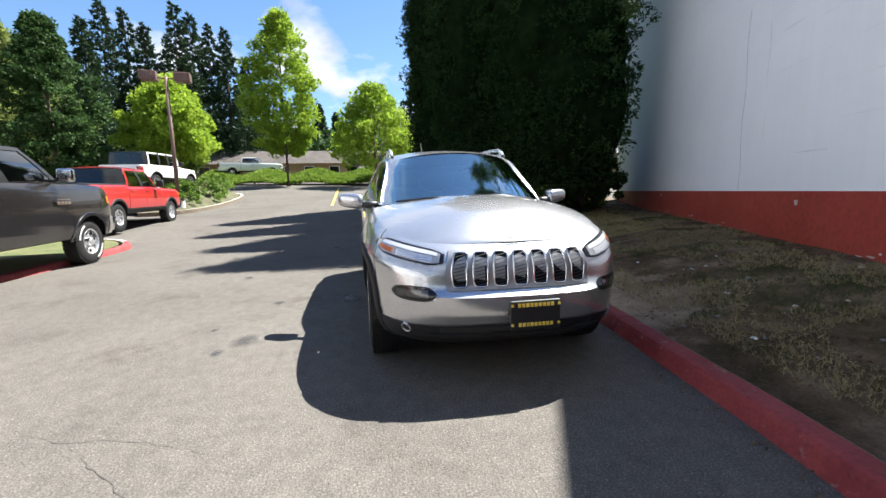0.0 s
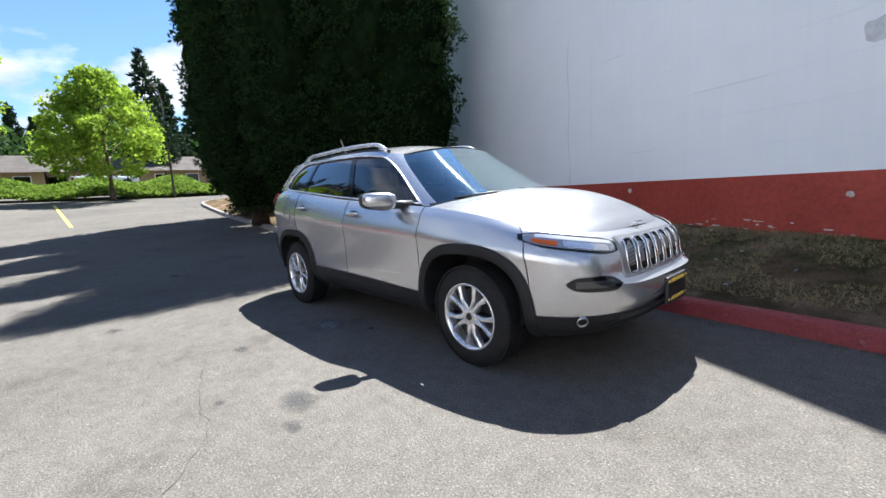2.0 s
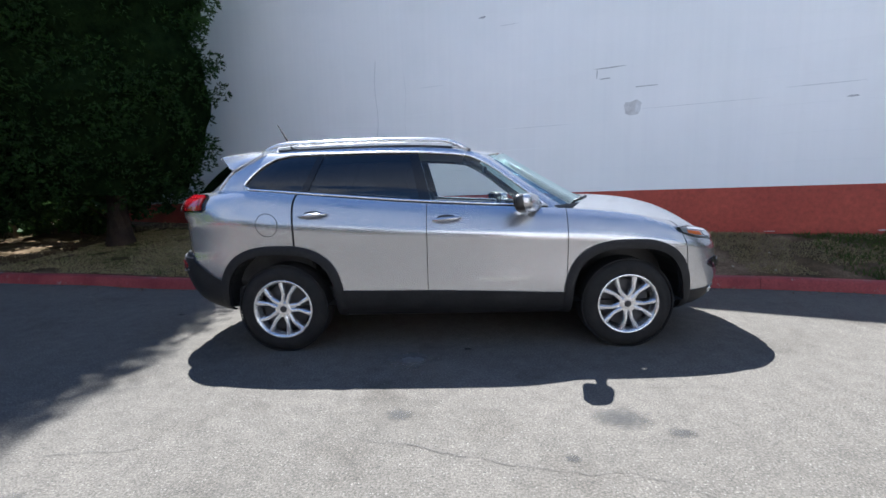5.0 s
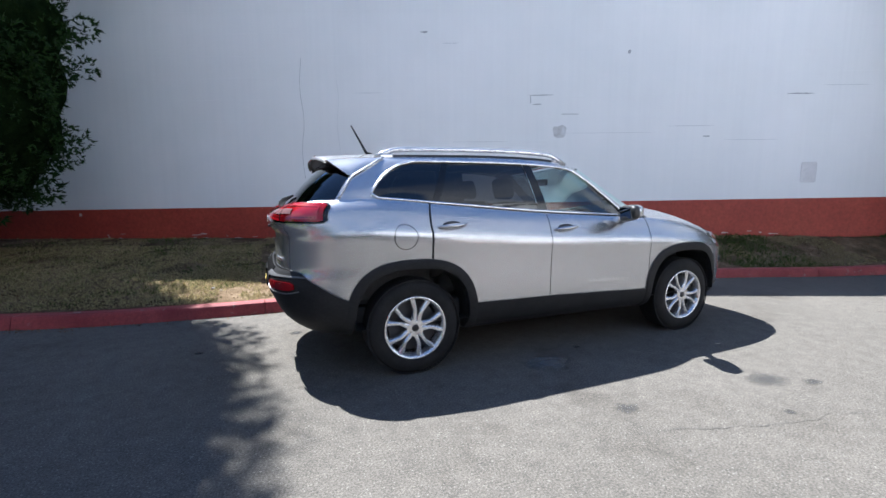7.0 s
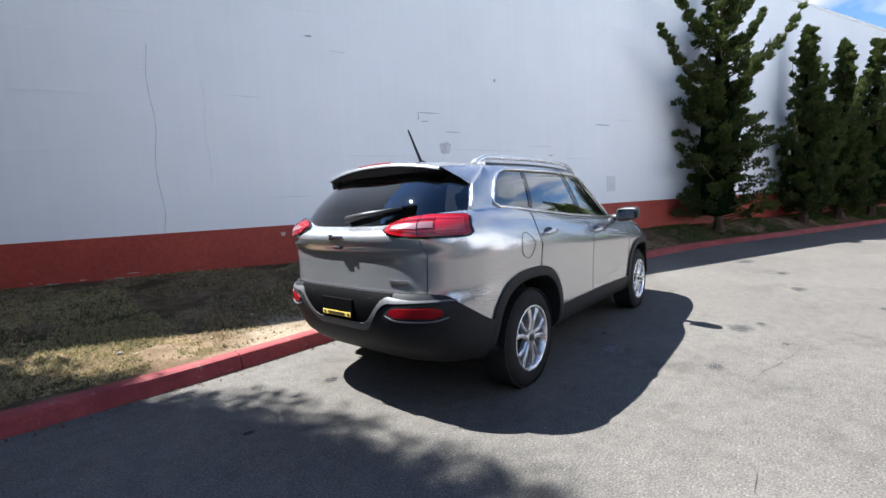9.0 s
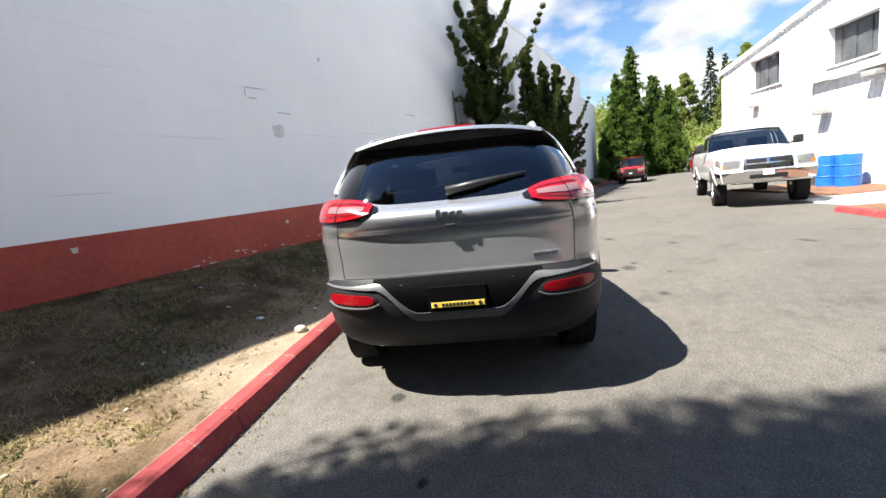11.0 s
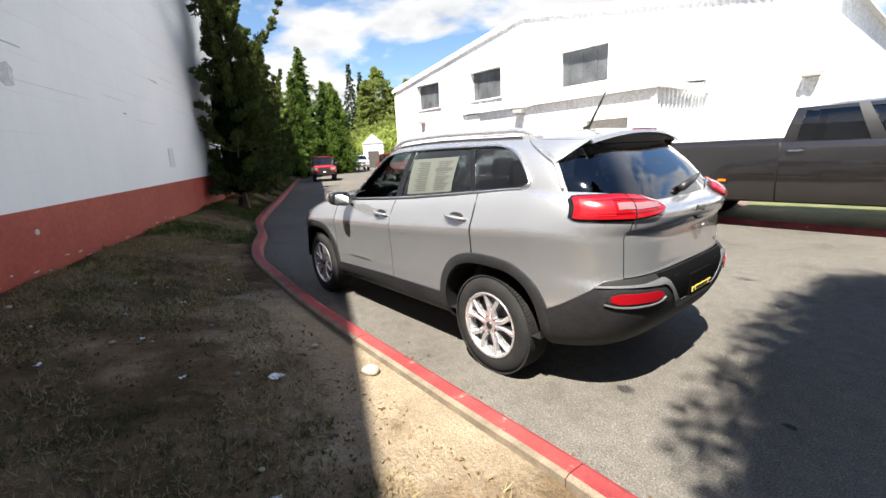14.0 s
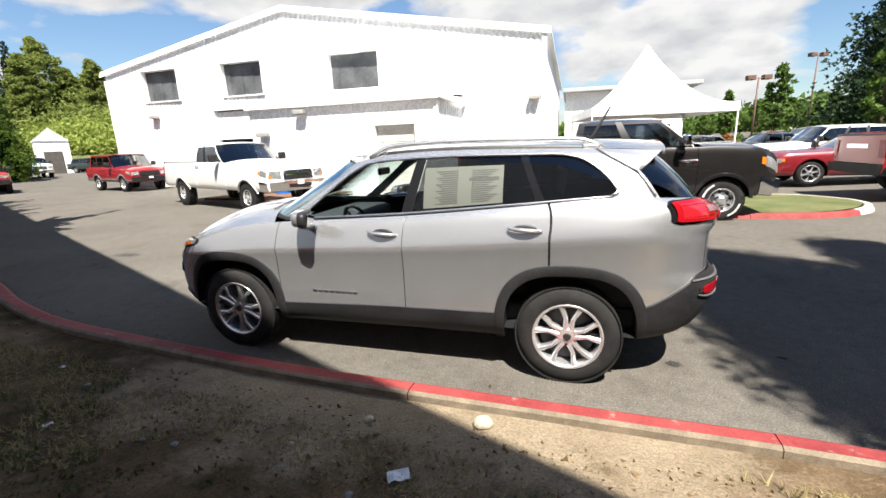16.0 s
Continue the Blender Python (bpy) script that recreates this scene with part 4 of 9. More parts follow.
# door handles, mirrors, fuel door, side badge bars
for side in (1, -1):
    for hx, hz in ((-0.04, 1.035), (-1.06, 1.085)):
        s = s_at(hx)
        p = body_at(s, hz, side)
        bm = bmesh.new()
        n = 12
        tube(bm, [(hx + 0.11 - 0.22 * k / n, p.y + side * (0.012 + 0.028 * math.sin(math.pi * k / n) ** 0.6), hz + 0.012 - 0.016 * k / n) for k in range(n + 1)], [0.009 + 0.008 * math.sin(math.pi * k / n) for k in range(n + 1)], 8)
        hd = part("door_handle", bm, SILVER, car, "silver door handle", True)
        bm = bmesh.new()
        bmesh.ops.create_uvsphere(bm, u_segments=16, v_segments=8, radius=1, matrix=Matrix.LocRotScale((hx, p.y - side * 0.004, hz), None, (0.085, 0.008, 0.036)))
        part("handle_cup", bm, DARK_METAL, hd, smooth=True)
    # mirror
    bm = bmesh.new()
    bmesh.ops.create_uvsphere(bm, u_segments=24, v_segments=16, radius=1)
    for v in bm.verts:
        c = [math.copysign(abs(a) ** 0.62, a) for a in v.co]
        y = c[1]
        v.co = Vector((0.575 - 0.035 * (y + 1) + max(0, c[0]) * 0.085 * (1 - 0.25 * y) + min(0, c[0]) * 0.04, side * (1.015 + 0.118 * y), 1.155 + 0.066 * c[2] * (1 - 0.12 * y) + 0.012 * y))
    mir = part("door_mirror", bm, SILVER, car, "silver door mirror with a black base", True)
    bm = bmesh.new()
    bmesh.ops.create_uvsphere(bm, u_segments=24, v_segments=16, radius=1)
    for v in bm.verts:
        c = [math.copysign(abs(a) ** 0.55, a) for a in v.co]
        y = c[1]
        v.co = Vector((0.548 - 0.035 * (y + 1) + c[0] * 0.046, side * (1.015 + 0.121 * y), 1.151 + 0.068 * c[2] * (1 - 0.12 * y) + 0.012 * y))
    part("mirror_surround", bm, BLACK, mir, "black mirror surround", True)
    bm = bmesh.new()
    box(bm, -0.004, 0.004, -0.088, 0.088, -0.046, 0.046, 0.003)
    bm.transform(Matrix.Translation((0.466, side * 1.018, 1.155)) @ Matrix.Rotation(side * 0.28, 4, "Z") @ Matrix.Rotation(-0.16, 4, "Y"))
    part("mirror_glass", bm, MIRROR, mir)
    bm = bmesh.new()
    tube(bm, [(0.66, side * 0.78, 1.10), (0.63, side * 0.86, 1.115), (0.60, side * 0.97, 1.12)], [0.045, 0.035, 0.03], 8)
    part("mirror_base", bm, BLACK, mir, smooth=True)
    bm = bmesh.new()
    for k in range(8):
        x = 0.56 - 0.05 * k
        p = body_at(s_at(x), 0.57, side)
        box(bm, x - 0.017, x + 0.017, p.y - 0.004, p.y + 0.004, 0.566, 0.582)
    part("side_badge", bm, CHROME, car, "small bright lettering shown as bars", kind="stuff")
bm = bmesh.new()
rows = []
for r, o in ((0.0, 0.003), (0.085, 0.003), (0.0853, 0.0)):
    rows.append([body_at(s_at(-1.43 + r * math.cos(a)), 1.02 + r * math.sin(a), -1, o) for a in np.linspace(0, 2 * math.pi, 33)])
bm.free()
bm = bmesh.new()
tube(bm, [body_at(s_at(-1.43 + 0.087 * math.cos(a)), 1.02 + 0.087 * math.sin(a), -1, 0.001) for a in np.linspace(0, 2 * math.pi, 41)], 0.0022, 5)
part("fuel_door", bm, BLACK, car, "round outline of the fuel door")
# dark joints at the door edges
for side in (1, -1):
    for cut in (CUT_A, CUT_B, CUT_C, S_BUMP, S_GATE):
        bm = bmesh.new()
        pts = [body_at(cut, z, side, -0.001) for z in np.linspace(clad_s(cut) + 0.01, belt_s(cut) - 0.005, 30) if not in_arch(body_at(cut, z, side))]
        tube(bm, pts, 0.0035, 5)
        part("panel_joint", bm, BLACK, car)

# ---- front face ----
def front_panel(name, y0, y1, zlo, zhi, mat, off, label, ny=10, nz=6, thick=0.01, parent=None, sides=(1, -1)):
    made = []
    for side in sides:
        rows = []
        for i in range(ny + 1):
            y = y0 + (y1 - y0) * i / ny
            s = s_front(y)
            rows.append([body_at(s, zlo(y) + (zhi(y) - zlo(y)) * k / nz, side, off) for k in range(nz + 1)])
        made.append(skin(name, rows, mat, parent or car, label, thick))
    return made


SLOT_BLACK = mottled("slot_black", (0.004, 0.004, 0.004), (0.012, 0.012, 0.012), 80, 0.8)
SLOT_BLACK.node_tree.nodes["Principled BSDF"].inputs["Specular IOR Level"].default_value = 0.08
# grille of seven upright slots in a satin panel
GR_TOP, GR_BOT = 0.866, 0.660
rows = []
for i in range(25):
    y = -0.45 + 0.9 * i / 24
    sd = 1 if y >= 0 else -1
    s = s_front(abs(y))
    rows.append([body_at(s, GR_BOT - 0.012 + (GR_TOP + 0.012 - GR_BOT + 0.012) * k / 8, sd, 0.008) for k in range(9)])
grille = skin("grille", rows, principled("satin_grey", (0.34, 0.34, 0.35), 0.35, 0.8), car, "satin grey grille panel with seven slots", thick=0.02)
for k in range(7):
    yc = (k - 3) * 0.124
    w2 = 0.043
    loop = []
    for a in range(28):
        t = 2 * math.pi * a / 28
        cx, sz = math.cos(t), math.sin(t)
        y = yc + w2 * math.copysign(abs(cx) ** 0.32, cx) * (1 + 0.08 * sz)
        z = (GR_TOP + GR_BOT) / 2 + 0.096 * math.copysign(abs(sz) ** 0.32, sz)
        loop.append(body_at(s_front(abs(y)), z, 1 if y >= 0 else -1, 0.016))
    bm = bmesh.new()
    tube(bm, loop + loop[:2], 0.0062, 6)
    ring = part("slot_ring", bm, CHROME, grille, "bright slot surround", True)
    bm = bmesh.new()
    bm.faces.new([bm.verts.new(p + Vector((-0.001, 0, 0))) for p in loop])
    part("slot_mesh", bm, SLOT_BLACK, ring)
    bm = bmesh.new()
    for r in range(9):
        z = (GR_TOP + GR_BOT) / 2 - 0.086 + 0.020 * r
        a = body_at(s_front(abs(yc - 0.03)), z, 1 if yc - 0.03 >= 0 else -1, 0.017)
        b = body_at(s_front(abs(yc + 0.03)), z + 0.012, 1 if yc + 0.03 >= 0 else -1, 0.017)
        cyl(bm, a, b, 0.0022, seg=4)
    part("slot_grid", bm, BLACK, ring, kind="stuff")

for side in (1, -1):
    # headlamp: a dark pod along the shoulder with lens, amber and bright inner parts
    def lamp_strip(name, t0, t1, v0, v1, mat, off, parent, label="", thick=0.008):
        rows = []
        for i in range(15):
            t = t0 + (t1 - t0) * i / 14
            s = s_at(1.765) + (s_front(0.47) - s_at(1.765)) * t
            zc = 0.912 - 0.078 * t
            hgt = 0.086 * min(1.0, (t + 0.04) / 0.26) ** 0.6 * (1 - 0.45 * max(0.0, (t - 0.82) / 0.18) ** 2)
            rows.append([body_at(s, zc - hgt * 0.55 + hgt * (v0 + (v1 - v0) * k / 5), side, off) for k in range(6)])
        return skin(name, rows, mat, parent, label, thick)
    hl = lamp_strip("headlamp", 0.0, 1.0, 0.0, 1.0, GLOSS_BLACK, 0.006, car, "slim headlamp in a dark housing")
    lamp_strip("lamp_lens", 0.05, 0.96, 0.12, 0.88, HEAD_LENS, 0.010, hl, "clear lens", 0.004)
    lamp_strip("light_guide", 0.16, 0.93, 0.64, 0.84, BRIGHT_LENS, 0.013, hl, "bright light strip", 0.004)
    lamp_strip("reflector", 0.42, 0.88, 0.18, 0.56, CLEAR_LENS, 0.013, hl, "bright reflector", 0.004)
    lamp_strip("turn_signal", 0.12, 0.36, 0.20, 0.50, DARK_AMBER, 0.014, hl, "amber turn signal", 0.004)
    # driving-lamp pocket
    POCKET = lambda y: 0.046 * max(0.0, 1 - abs((y - 0.64) / 0.122) ** 3.5) ** 0.5
    pk = front_panel("lamp_pocket", 0.519, 0.761, lambda y: 0.634 - POCKET(y), lambda y: 0.634 + POCKET(y) * 0.95, GLOSS_BLACK, 0.006, "dark lamp pocket in the bumper", parent=car, sides=(side,))[0]
    front_panel("pocket_lens", 0.56, 0.73, lambda y: 0.612, lambda y: 0.652, SMOKE_LENS, 0.010, "smoky lens", parent=pk, sides=(side,), thick=0.004)
    # fog lamp
    p = body_at(s_front(0.69), 0.405, side, 0.008)
    nrm = body_at(s_front(0.69), 0.405, side, 0.05) - p
    bm = bmesh.new()
    lathe(bm, [(0.0, -0.002), (0.024, -0.002), (0.028, 0.006), (0.034, 0.005), (0.038, -0.01)], Matrix.Translation(p) @ nrm.to_track_quat("Z", "Y").to_matrix().to_4x4(), 20)
    part("fog_lamp", bm, HEAD_LENS, car, "round fog lamp", True)
# dark lower intake and bright lower lip
front_panel("lower_intake", 0.0, 0.50, lambda y: 0.345, lambda y: 0.43, BLACK, 0.012, "dark lower intake", thick=0.006)
front_panel("intake_bar", 0.0, 0.56, lambda y: 0.375, lambda y: 0.392, CLADDING, 0.02, "black intake bar", nz=2, thick=0.01)
# front plate holder
bm = bmesh.new()
box(bm, 2.318, 2.342, -0.155 + 0.06, 0.155 + 0.06, 0.415, 0.592, 0.006)
plate = part("plate_holder", bm, BLACK, car, "black plate insert with yellow bars")
bm = bmesh.new()
for zz, wd in ((0.566, 0.115), (0.449, 0.11)):
    n = 9
    for k in range(n):
        yy = 0.06 - wd + 2 * wd * (k + 0.5) / n
        box(bm, 2.343, 2.346, yy - wd / n * 0.72, yy + wd / n * 0.72, zz - 0.011, zz + 0.011)
    for yy in (-0.085, 0.205):
        cyl(bm, (2.341, yy, zz), (2.347, yy, zz), 0.009, seg=10)
part("plate_marking", bm, YELLOW, plate, kind="stuff")
bm = bmesh.new()
for k in range(4):
    y = -0.035 + 0.023 * k
    z0 = 0.934
    box(bm, 2.096, 2.112, y, y + 0.017, z0, z0 + 0.012, 0.003)
part("hood_badge", bm, CHROME, car, "small bright badge shown as plain bars")

# ---- rear face ----
def rear_panel(name, y0, y1, zlo, zhi, mat, off, label, ny=10, nz=6, thick=0.01, parent=None, sides=(1, -1)):
    made = []
    for side in sides:
        rows = []
        for i in range(ny + 1):
            y = y0 + (y1 - y0) * i / ny
            s = s_rear(y)
            rows.append([body_at(s, zlo(y) + (zhi(y) - zlo(y)) * k / nz, side, off) for k in range(nz + 1)])
        made.append(skin(name, rows, mat, parent or car, label, thick))
    return made


for side in (1, -1):
    def tail_strip(name, t0, t1, v0, v1, mat, off, parent, label="", thick=0.01):
        rows = []
        for i in range(19):
            t = t0 + (t1 - t0) * i / 18
            s = s_at(-1.93) + (s_rear(0.43) - s_at(-1.93)) * t
            zb = belt_s(s)
            top = min(zb - 0.006, 1.258)
            bot = 1.122 + 0.020 * max(0, t - 0.6) / 0.4
            mid, half = (bot + top) / 2 + 0.006 * t, (top - bot) / 2
            half *= (1 - max(0.0, (t - 0.80) / 0.20) ** 2.6 * 0.75) * (1 - max(0.0, (0.10 - t) / 0.10) ** 2 * 0.35)
            bot, top = mid - half, mid + half
            rows.append([body_at(s, bot + (top - bot) * (v0 + (v1 - v0) * k / 6), side, off) for k in range(7)])
        return skin(name, rows, mat, parent, label, thick)
    pod = tail_strip("tail_lamp", 0.0, 1.0, 0.0, 1.0, GLOSS_BLACK, 0.008, car, "red tail lamp in a dark surround")
    t_cut = (S_GATE - s_at(-1.93)) / (s_rear(0.43) - s_at(-1.93))
    tail_strip("red_lens", 0.045, 0.955, 0.09, 0.91, RED_LENS, 0.020, pod, "red lens", 0.012)
    tail_strip("bright_block", 0.10, t_cut - 0.20, 0.20, 0.80, BRIGHT_RED, 0.0225, pod, "bright red brake-lamp block", 0.004)
    tail_strip("clear_strip", t_cut - 0.17, t_cut - 0.006, 0.40, 0.62, PINK_LENS, 0.024, pod, "clear reversing lamp", 0.006)
    tail_strip("clear_strip", t_cut + 0.006, 0.90, 0.38, 0.60, PINK_LENS, 0.024, pod, "clear reversing lamp", 0.006)
    tail_strip("lens_rib", 0.12, 0.92, 0.76, 0.81, BRIGHT_RED, 0.0225, pod, "bright red rib", 0.004)
    tail_strip("lens_rib", 0.12, 0.92, 0.70, 0.745, DARK_RED, 0.0225, pod, "dark red rib", 0.004)
    tail_strip("lens_rib", 0.12, 0.92, 0.25, 0.31, DARK_RED, 0.0225, pod, "dark red rib", 0.004)
    tail_strip("lamp_joint", t_cut - 0.004, t_cut + 0.004, 0.02, 0.98, GLOSS_BLACK, 0.0245, pod, "dark joint between the two halves", 0.004)
    REFL = lambda y: 0.024 * max(0.0, 1 - abs((y - 0.6125) / 0.145) ** 8) ** 0.5
    rf = rear_panel("rear_reflector", 0.47, 0.755, lambda y: 0.690 - REFL(y), lambda y: 0.693 + REFL(y) + 0.03 * (y - 0.47), RED_LENS, 0.028, "red bumper reflector", parent=car, sides=(side,))[0]
    rear_panel("reflector_surround", 0.455, 0.77, lambda y: 0.688 - REFL(y) * 1.3 - 0.006, lambda y: 0.700 + REFL(y) * 1.3 + 0.03 * (y - 0.47), CLADDING, 0.022, "", parent=rf, sides=(side,))
    # surround lip with the sun's glint put into its pale colour
    rear_panel("reflector_lip_glint", 0.44, 0.775, lambda y: 0.642 + 0.02 * abs((y - 0.6125) / 0.16) ** 4, lambda y: 0.649 + 0.02 * abs((y - 0.6125) / 0.16) ** 4, GLINT_GREY, 0.030, "lip under the reflector, coloured pale for the glint of the sun", parent=rf, sides=(side,), nz=2)
# plate recess as a proud panel, its shade put into the black; bumper step
rear_panel("plate_recess", 0.0, 0.47, lambda y: 0.590 + 0.16 * max(0, (y - 0.24) / 0.23), lambda y: 0.794, RECESS_BLACK, 0.020, "black plate recess panel with the shade of the hollow in its colour", thick=0.006)
# the step is cladding coloured lighter for the light from above
STEP = lambda y: 0.555 + 0.188 * (0.5 - 0.5 * math.cos(math.pi * max(0, min(1, (y - 0.22) / 0.24)))) + 0.006 * max(0, (y - 0.5) / 0.2)
rear_panel("bumper_step", 0.0, 0.80, STEP, lambda y: STEP(y) + 0.010 + 0.040 * max(0.0, 1 - max(0, (y - 0.26) / 0.36)) ** 1.2, LIT_PLASTIC, 0.023, "bumper step line, its grey lightened for the light from above", ny=28, nz=4, thick=0.012)
bm = bmesh.new()
box(bm, -2.345, -2.325, -0.16, 0.16, 0.605, 0.745, 0.005)
plate = part("rear_plate", bm, RECESS_BLACK, car, "black rear plate insert with a yellow bar")
bm = bmesh.new()
box(bm, -2.350, -2.347, -0.145, 0.145, 0.630, 0.660, 0.001)
strip = part("plate_strip", bm, YELLOW, plate)
bm = bmesh.new()
for k in range(9):
    yy = -0.09 + 0.18 * (k + 0.5) / 9
    box(bm, -2.3525, -2.3505, yy - 0.007, yy + 0.007, 0.637, 0.653)
part("plate_marking", bm, BLACK, plate, kind="stuff")
for y in (-0.122, 0.122):
    bm = bmesh.new()
    cyl(bm, (-2.3505, y, 0.645), (-2.3545, y, 0.645), 0.011, 0.009, seg=12)
    part("bolt", bm, BLACK, strip, "dark round plate bolt")
bm = bmesh.new()
for k in range(4):
    y = 0.075 - 0.038 * k
    p = body_at(s_rear(abs(y) + 0.001), 1.138, 1, 0.006)
    box(bm, p.x - 0.008, p.x + 0.006, y - 0.031, y + 0.0, 1.115 if k < 3 else 1.105, 1.158 if k == 0 else 1.148, 0.006)
part("tailgate_badge", bm, CHROME, car, "bright tailgate badge shown as plain bars")
bm = bmesh.new()
for k in range(6):
    y = -0.44 - 0.024 * k
    p = body_at(s_rear(abs(y)), 0.865, -1, 0.003)
    box(bm, p.x - 0.004, p.x + 0.004, y - 0.009, y + 0.009, 0.852, 0.876, 0.002)
part("trim_badge", bm, CHROME, car, "small bright badge shown as bars")
bm = bmesh.new()
box(bm, -2.312, -2.285, -0.03, 0.03, 1.062, 1.08, 0.006)
part("rear_camera", bm, BLACK, car)
bm = bmesh.new()
tube(bm, [(-2.00, 0.50, 0.385), (-2.06, 0.505, 0.381), (-2.115, 0.508, 0.376)], 0.030, 12)
tip = part("exhaust_tip", bm, CHROME, car, "bright exhaust tip", True)
bm = bmesh.new()
cyl(bm, (-2.114, 0.508, 0.376), (-2.118, 0.5082, 0.3758), 0.024, seg=16)
part("exhaust_bore", bm, BLACK, tip)
# floor pan
bm = bmesh.new()
box(bm, -0.92, 0.92, -0.76, 0.76, 0.25, 0.36, 0.03)
box(bm, -2.05, -1.75, -0.70, 0.70, 0.40, 0.48, 0.03)
box(bm, -1.8, -0.9, -0.5, 0.5, 0.32, 0.44, 0.03)
box(bm, 0.9, 2.0, -0.5, 0.5, 0.27, 0.42, 0.03)
part("underbody", bm, BLACK, car, "black underbody")

# ---- cabin fittings ----
def seat(x, y, parent, headrest=True):
    bm = bmesh.new()
    box(bm, x - 0.26, x + 0.26, y - 0.25, y + 0.25, 0.52, 0.72, 0.06, 3)
    st = part("seat", bm, INTERIOR, parent, "dark cloth seat", True)
    bm = bmesh.new()
    box(bm, -0.09, 0.09, -0.24, 0.24, 0.0, 0.60, 0.06, 3)
    bm.transform(Matrix.Translation((x - 0.25, y, 0.66)) @ Matrix.Rotation(radians(-16), 4, "Y"))
    part("seat_back", bm, INTERIOR, st, smooth=True)
    bm = bmesh.new()
    box(bm, -0.05, 0.05, -0.13, 0.13, 0.0, 0.19, 0.045, 3)
    bm.transform(Matrix.Translation((x - 0.44, y, 1.27)) @ Matrix.Rotation(radians(-12), 4, "Y"))
    part("headrest", bm, INTERIOR, st, smooth=True)


for x, y in ((0.12, 0.37), (0.12, -0.37), (-0.80, 0.40), (-0.80, -0.40)):
    seat(x, y, car)
bm = bmesh.new()
box(bm, 0.55, 1.02, -0.70, 0.70, 0.72, 1.06, 0.07, 3)
part("dashboard", bm, INTERIOR, car, "dark dashboard", True)
bm = bmesh.new()
m = Matrix.Translation((0.42, 0.37, 0.99)) @ Matrix.Rotation(radians(-66), 4, "Y")
ring = [m @ Vector((0.185 * math.cos(a), 0.185 * math.sin(a), 0)) for a in np.linspace(0, 2 * math.pi, 33)]
tube(bm, ring, 0.016, 8)
wheel_rim = part("steering_wheel", bm, INTERIOR, car, "dark steering wheel", True)
bm = bmesh.new()
for a in (-90, 30, 150):
    cyl(bm, m @ Vector((0, 0, 0)), m @ Vector((0.18 * math.cos(radians(a)), 0.18 * math.sin(radians(a)), 0)), 0.018, seg=6)
cyl(bm, m @ Vector((0, 0, -0.03)), m @ Vector((0, 0, 0.02)), 0.065, seg=16)
part("steering_hub", bm, ALLOY, wheel_rim)
rows = []
for x in np.linspace(0.12, -1.6, 12):
    rows.append([Vector((x, cab_w(0.97) * q * 0.96, curve(ROOF_Z, x) - 0.03 + 0.04 * (1 - q * q))) for q in np.linspace(-1, 1, 9)])
skin("headliner", rows, BEIGE, car, "beige headliner", thick=0)
bm = bmesh.new()
box(bm, 0.30, 0.33, -0.12, 0.12, 1.40, 1.465, 0.015)
part("rear_view_mirror", bm, BLACK, car)
bm = bmesh.new()
box(bm, -2.0, 0.9, -0.72, 0.72, 0.36, 0.50, 0.03)
box(bm, -2.05, -1.15, -0.70, 0.70, 0.5, 0.95, 0.05)
part("cabin_floor", bm, INTERIOR, car)
# price sheet in the left rear window
sheet = cab_patch("window_sheet", lambda g: -0.90, lambda g: -0.33, 0.10, 0.74, PAPER, 1, "printed price sheet in the rear window", 4, 4, off=-0.003)
bm = bmesh.new()


def sheet_bar(x0, x1, ga, gb):
    vs = [bm.verts.new(cab_side(x, g, 1, -0.001)) for x, g in ((x0, ga), (x1, ga), (x1, gb), (x0, gb))]
    bm.faces.new(vs)


for k in range(16):
    sheet_bar(-0.42 - 0.02 * (k % 3), -0.58, 0.66 - 0.034 * k, 0.675 - 0.034 * k)
    sheet_bar(-0.68, -0.86 + 0.02 * (k % 4), 0.66 - 0.034 * k, 0.672 - 0.034 * k)
sheet_bar(-0.66, -0.87, 0.50, 0.55)
part("sheet_print", bm, principled("grey_print", (0.06, 0.062, 0.058), 0.8), sheet)


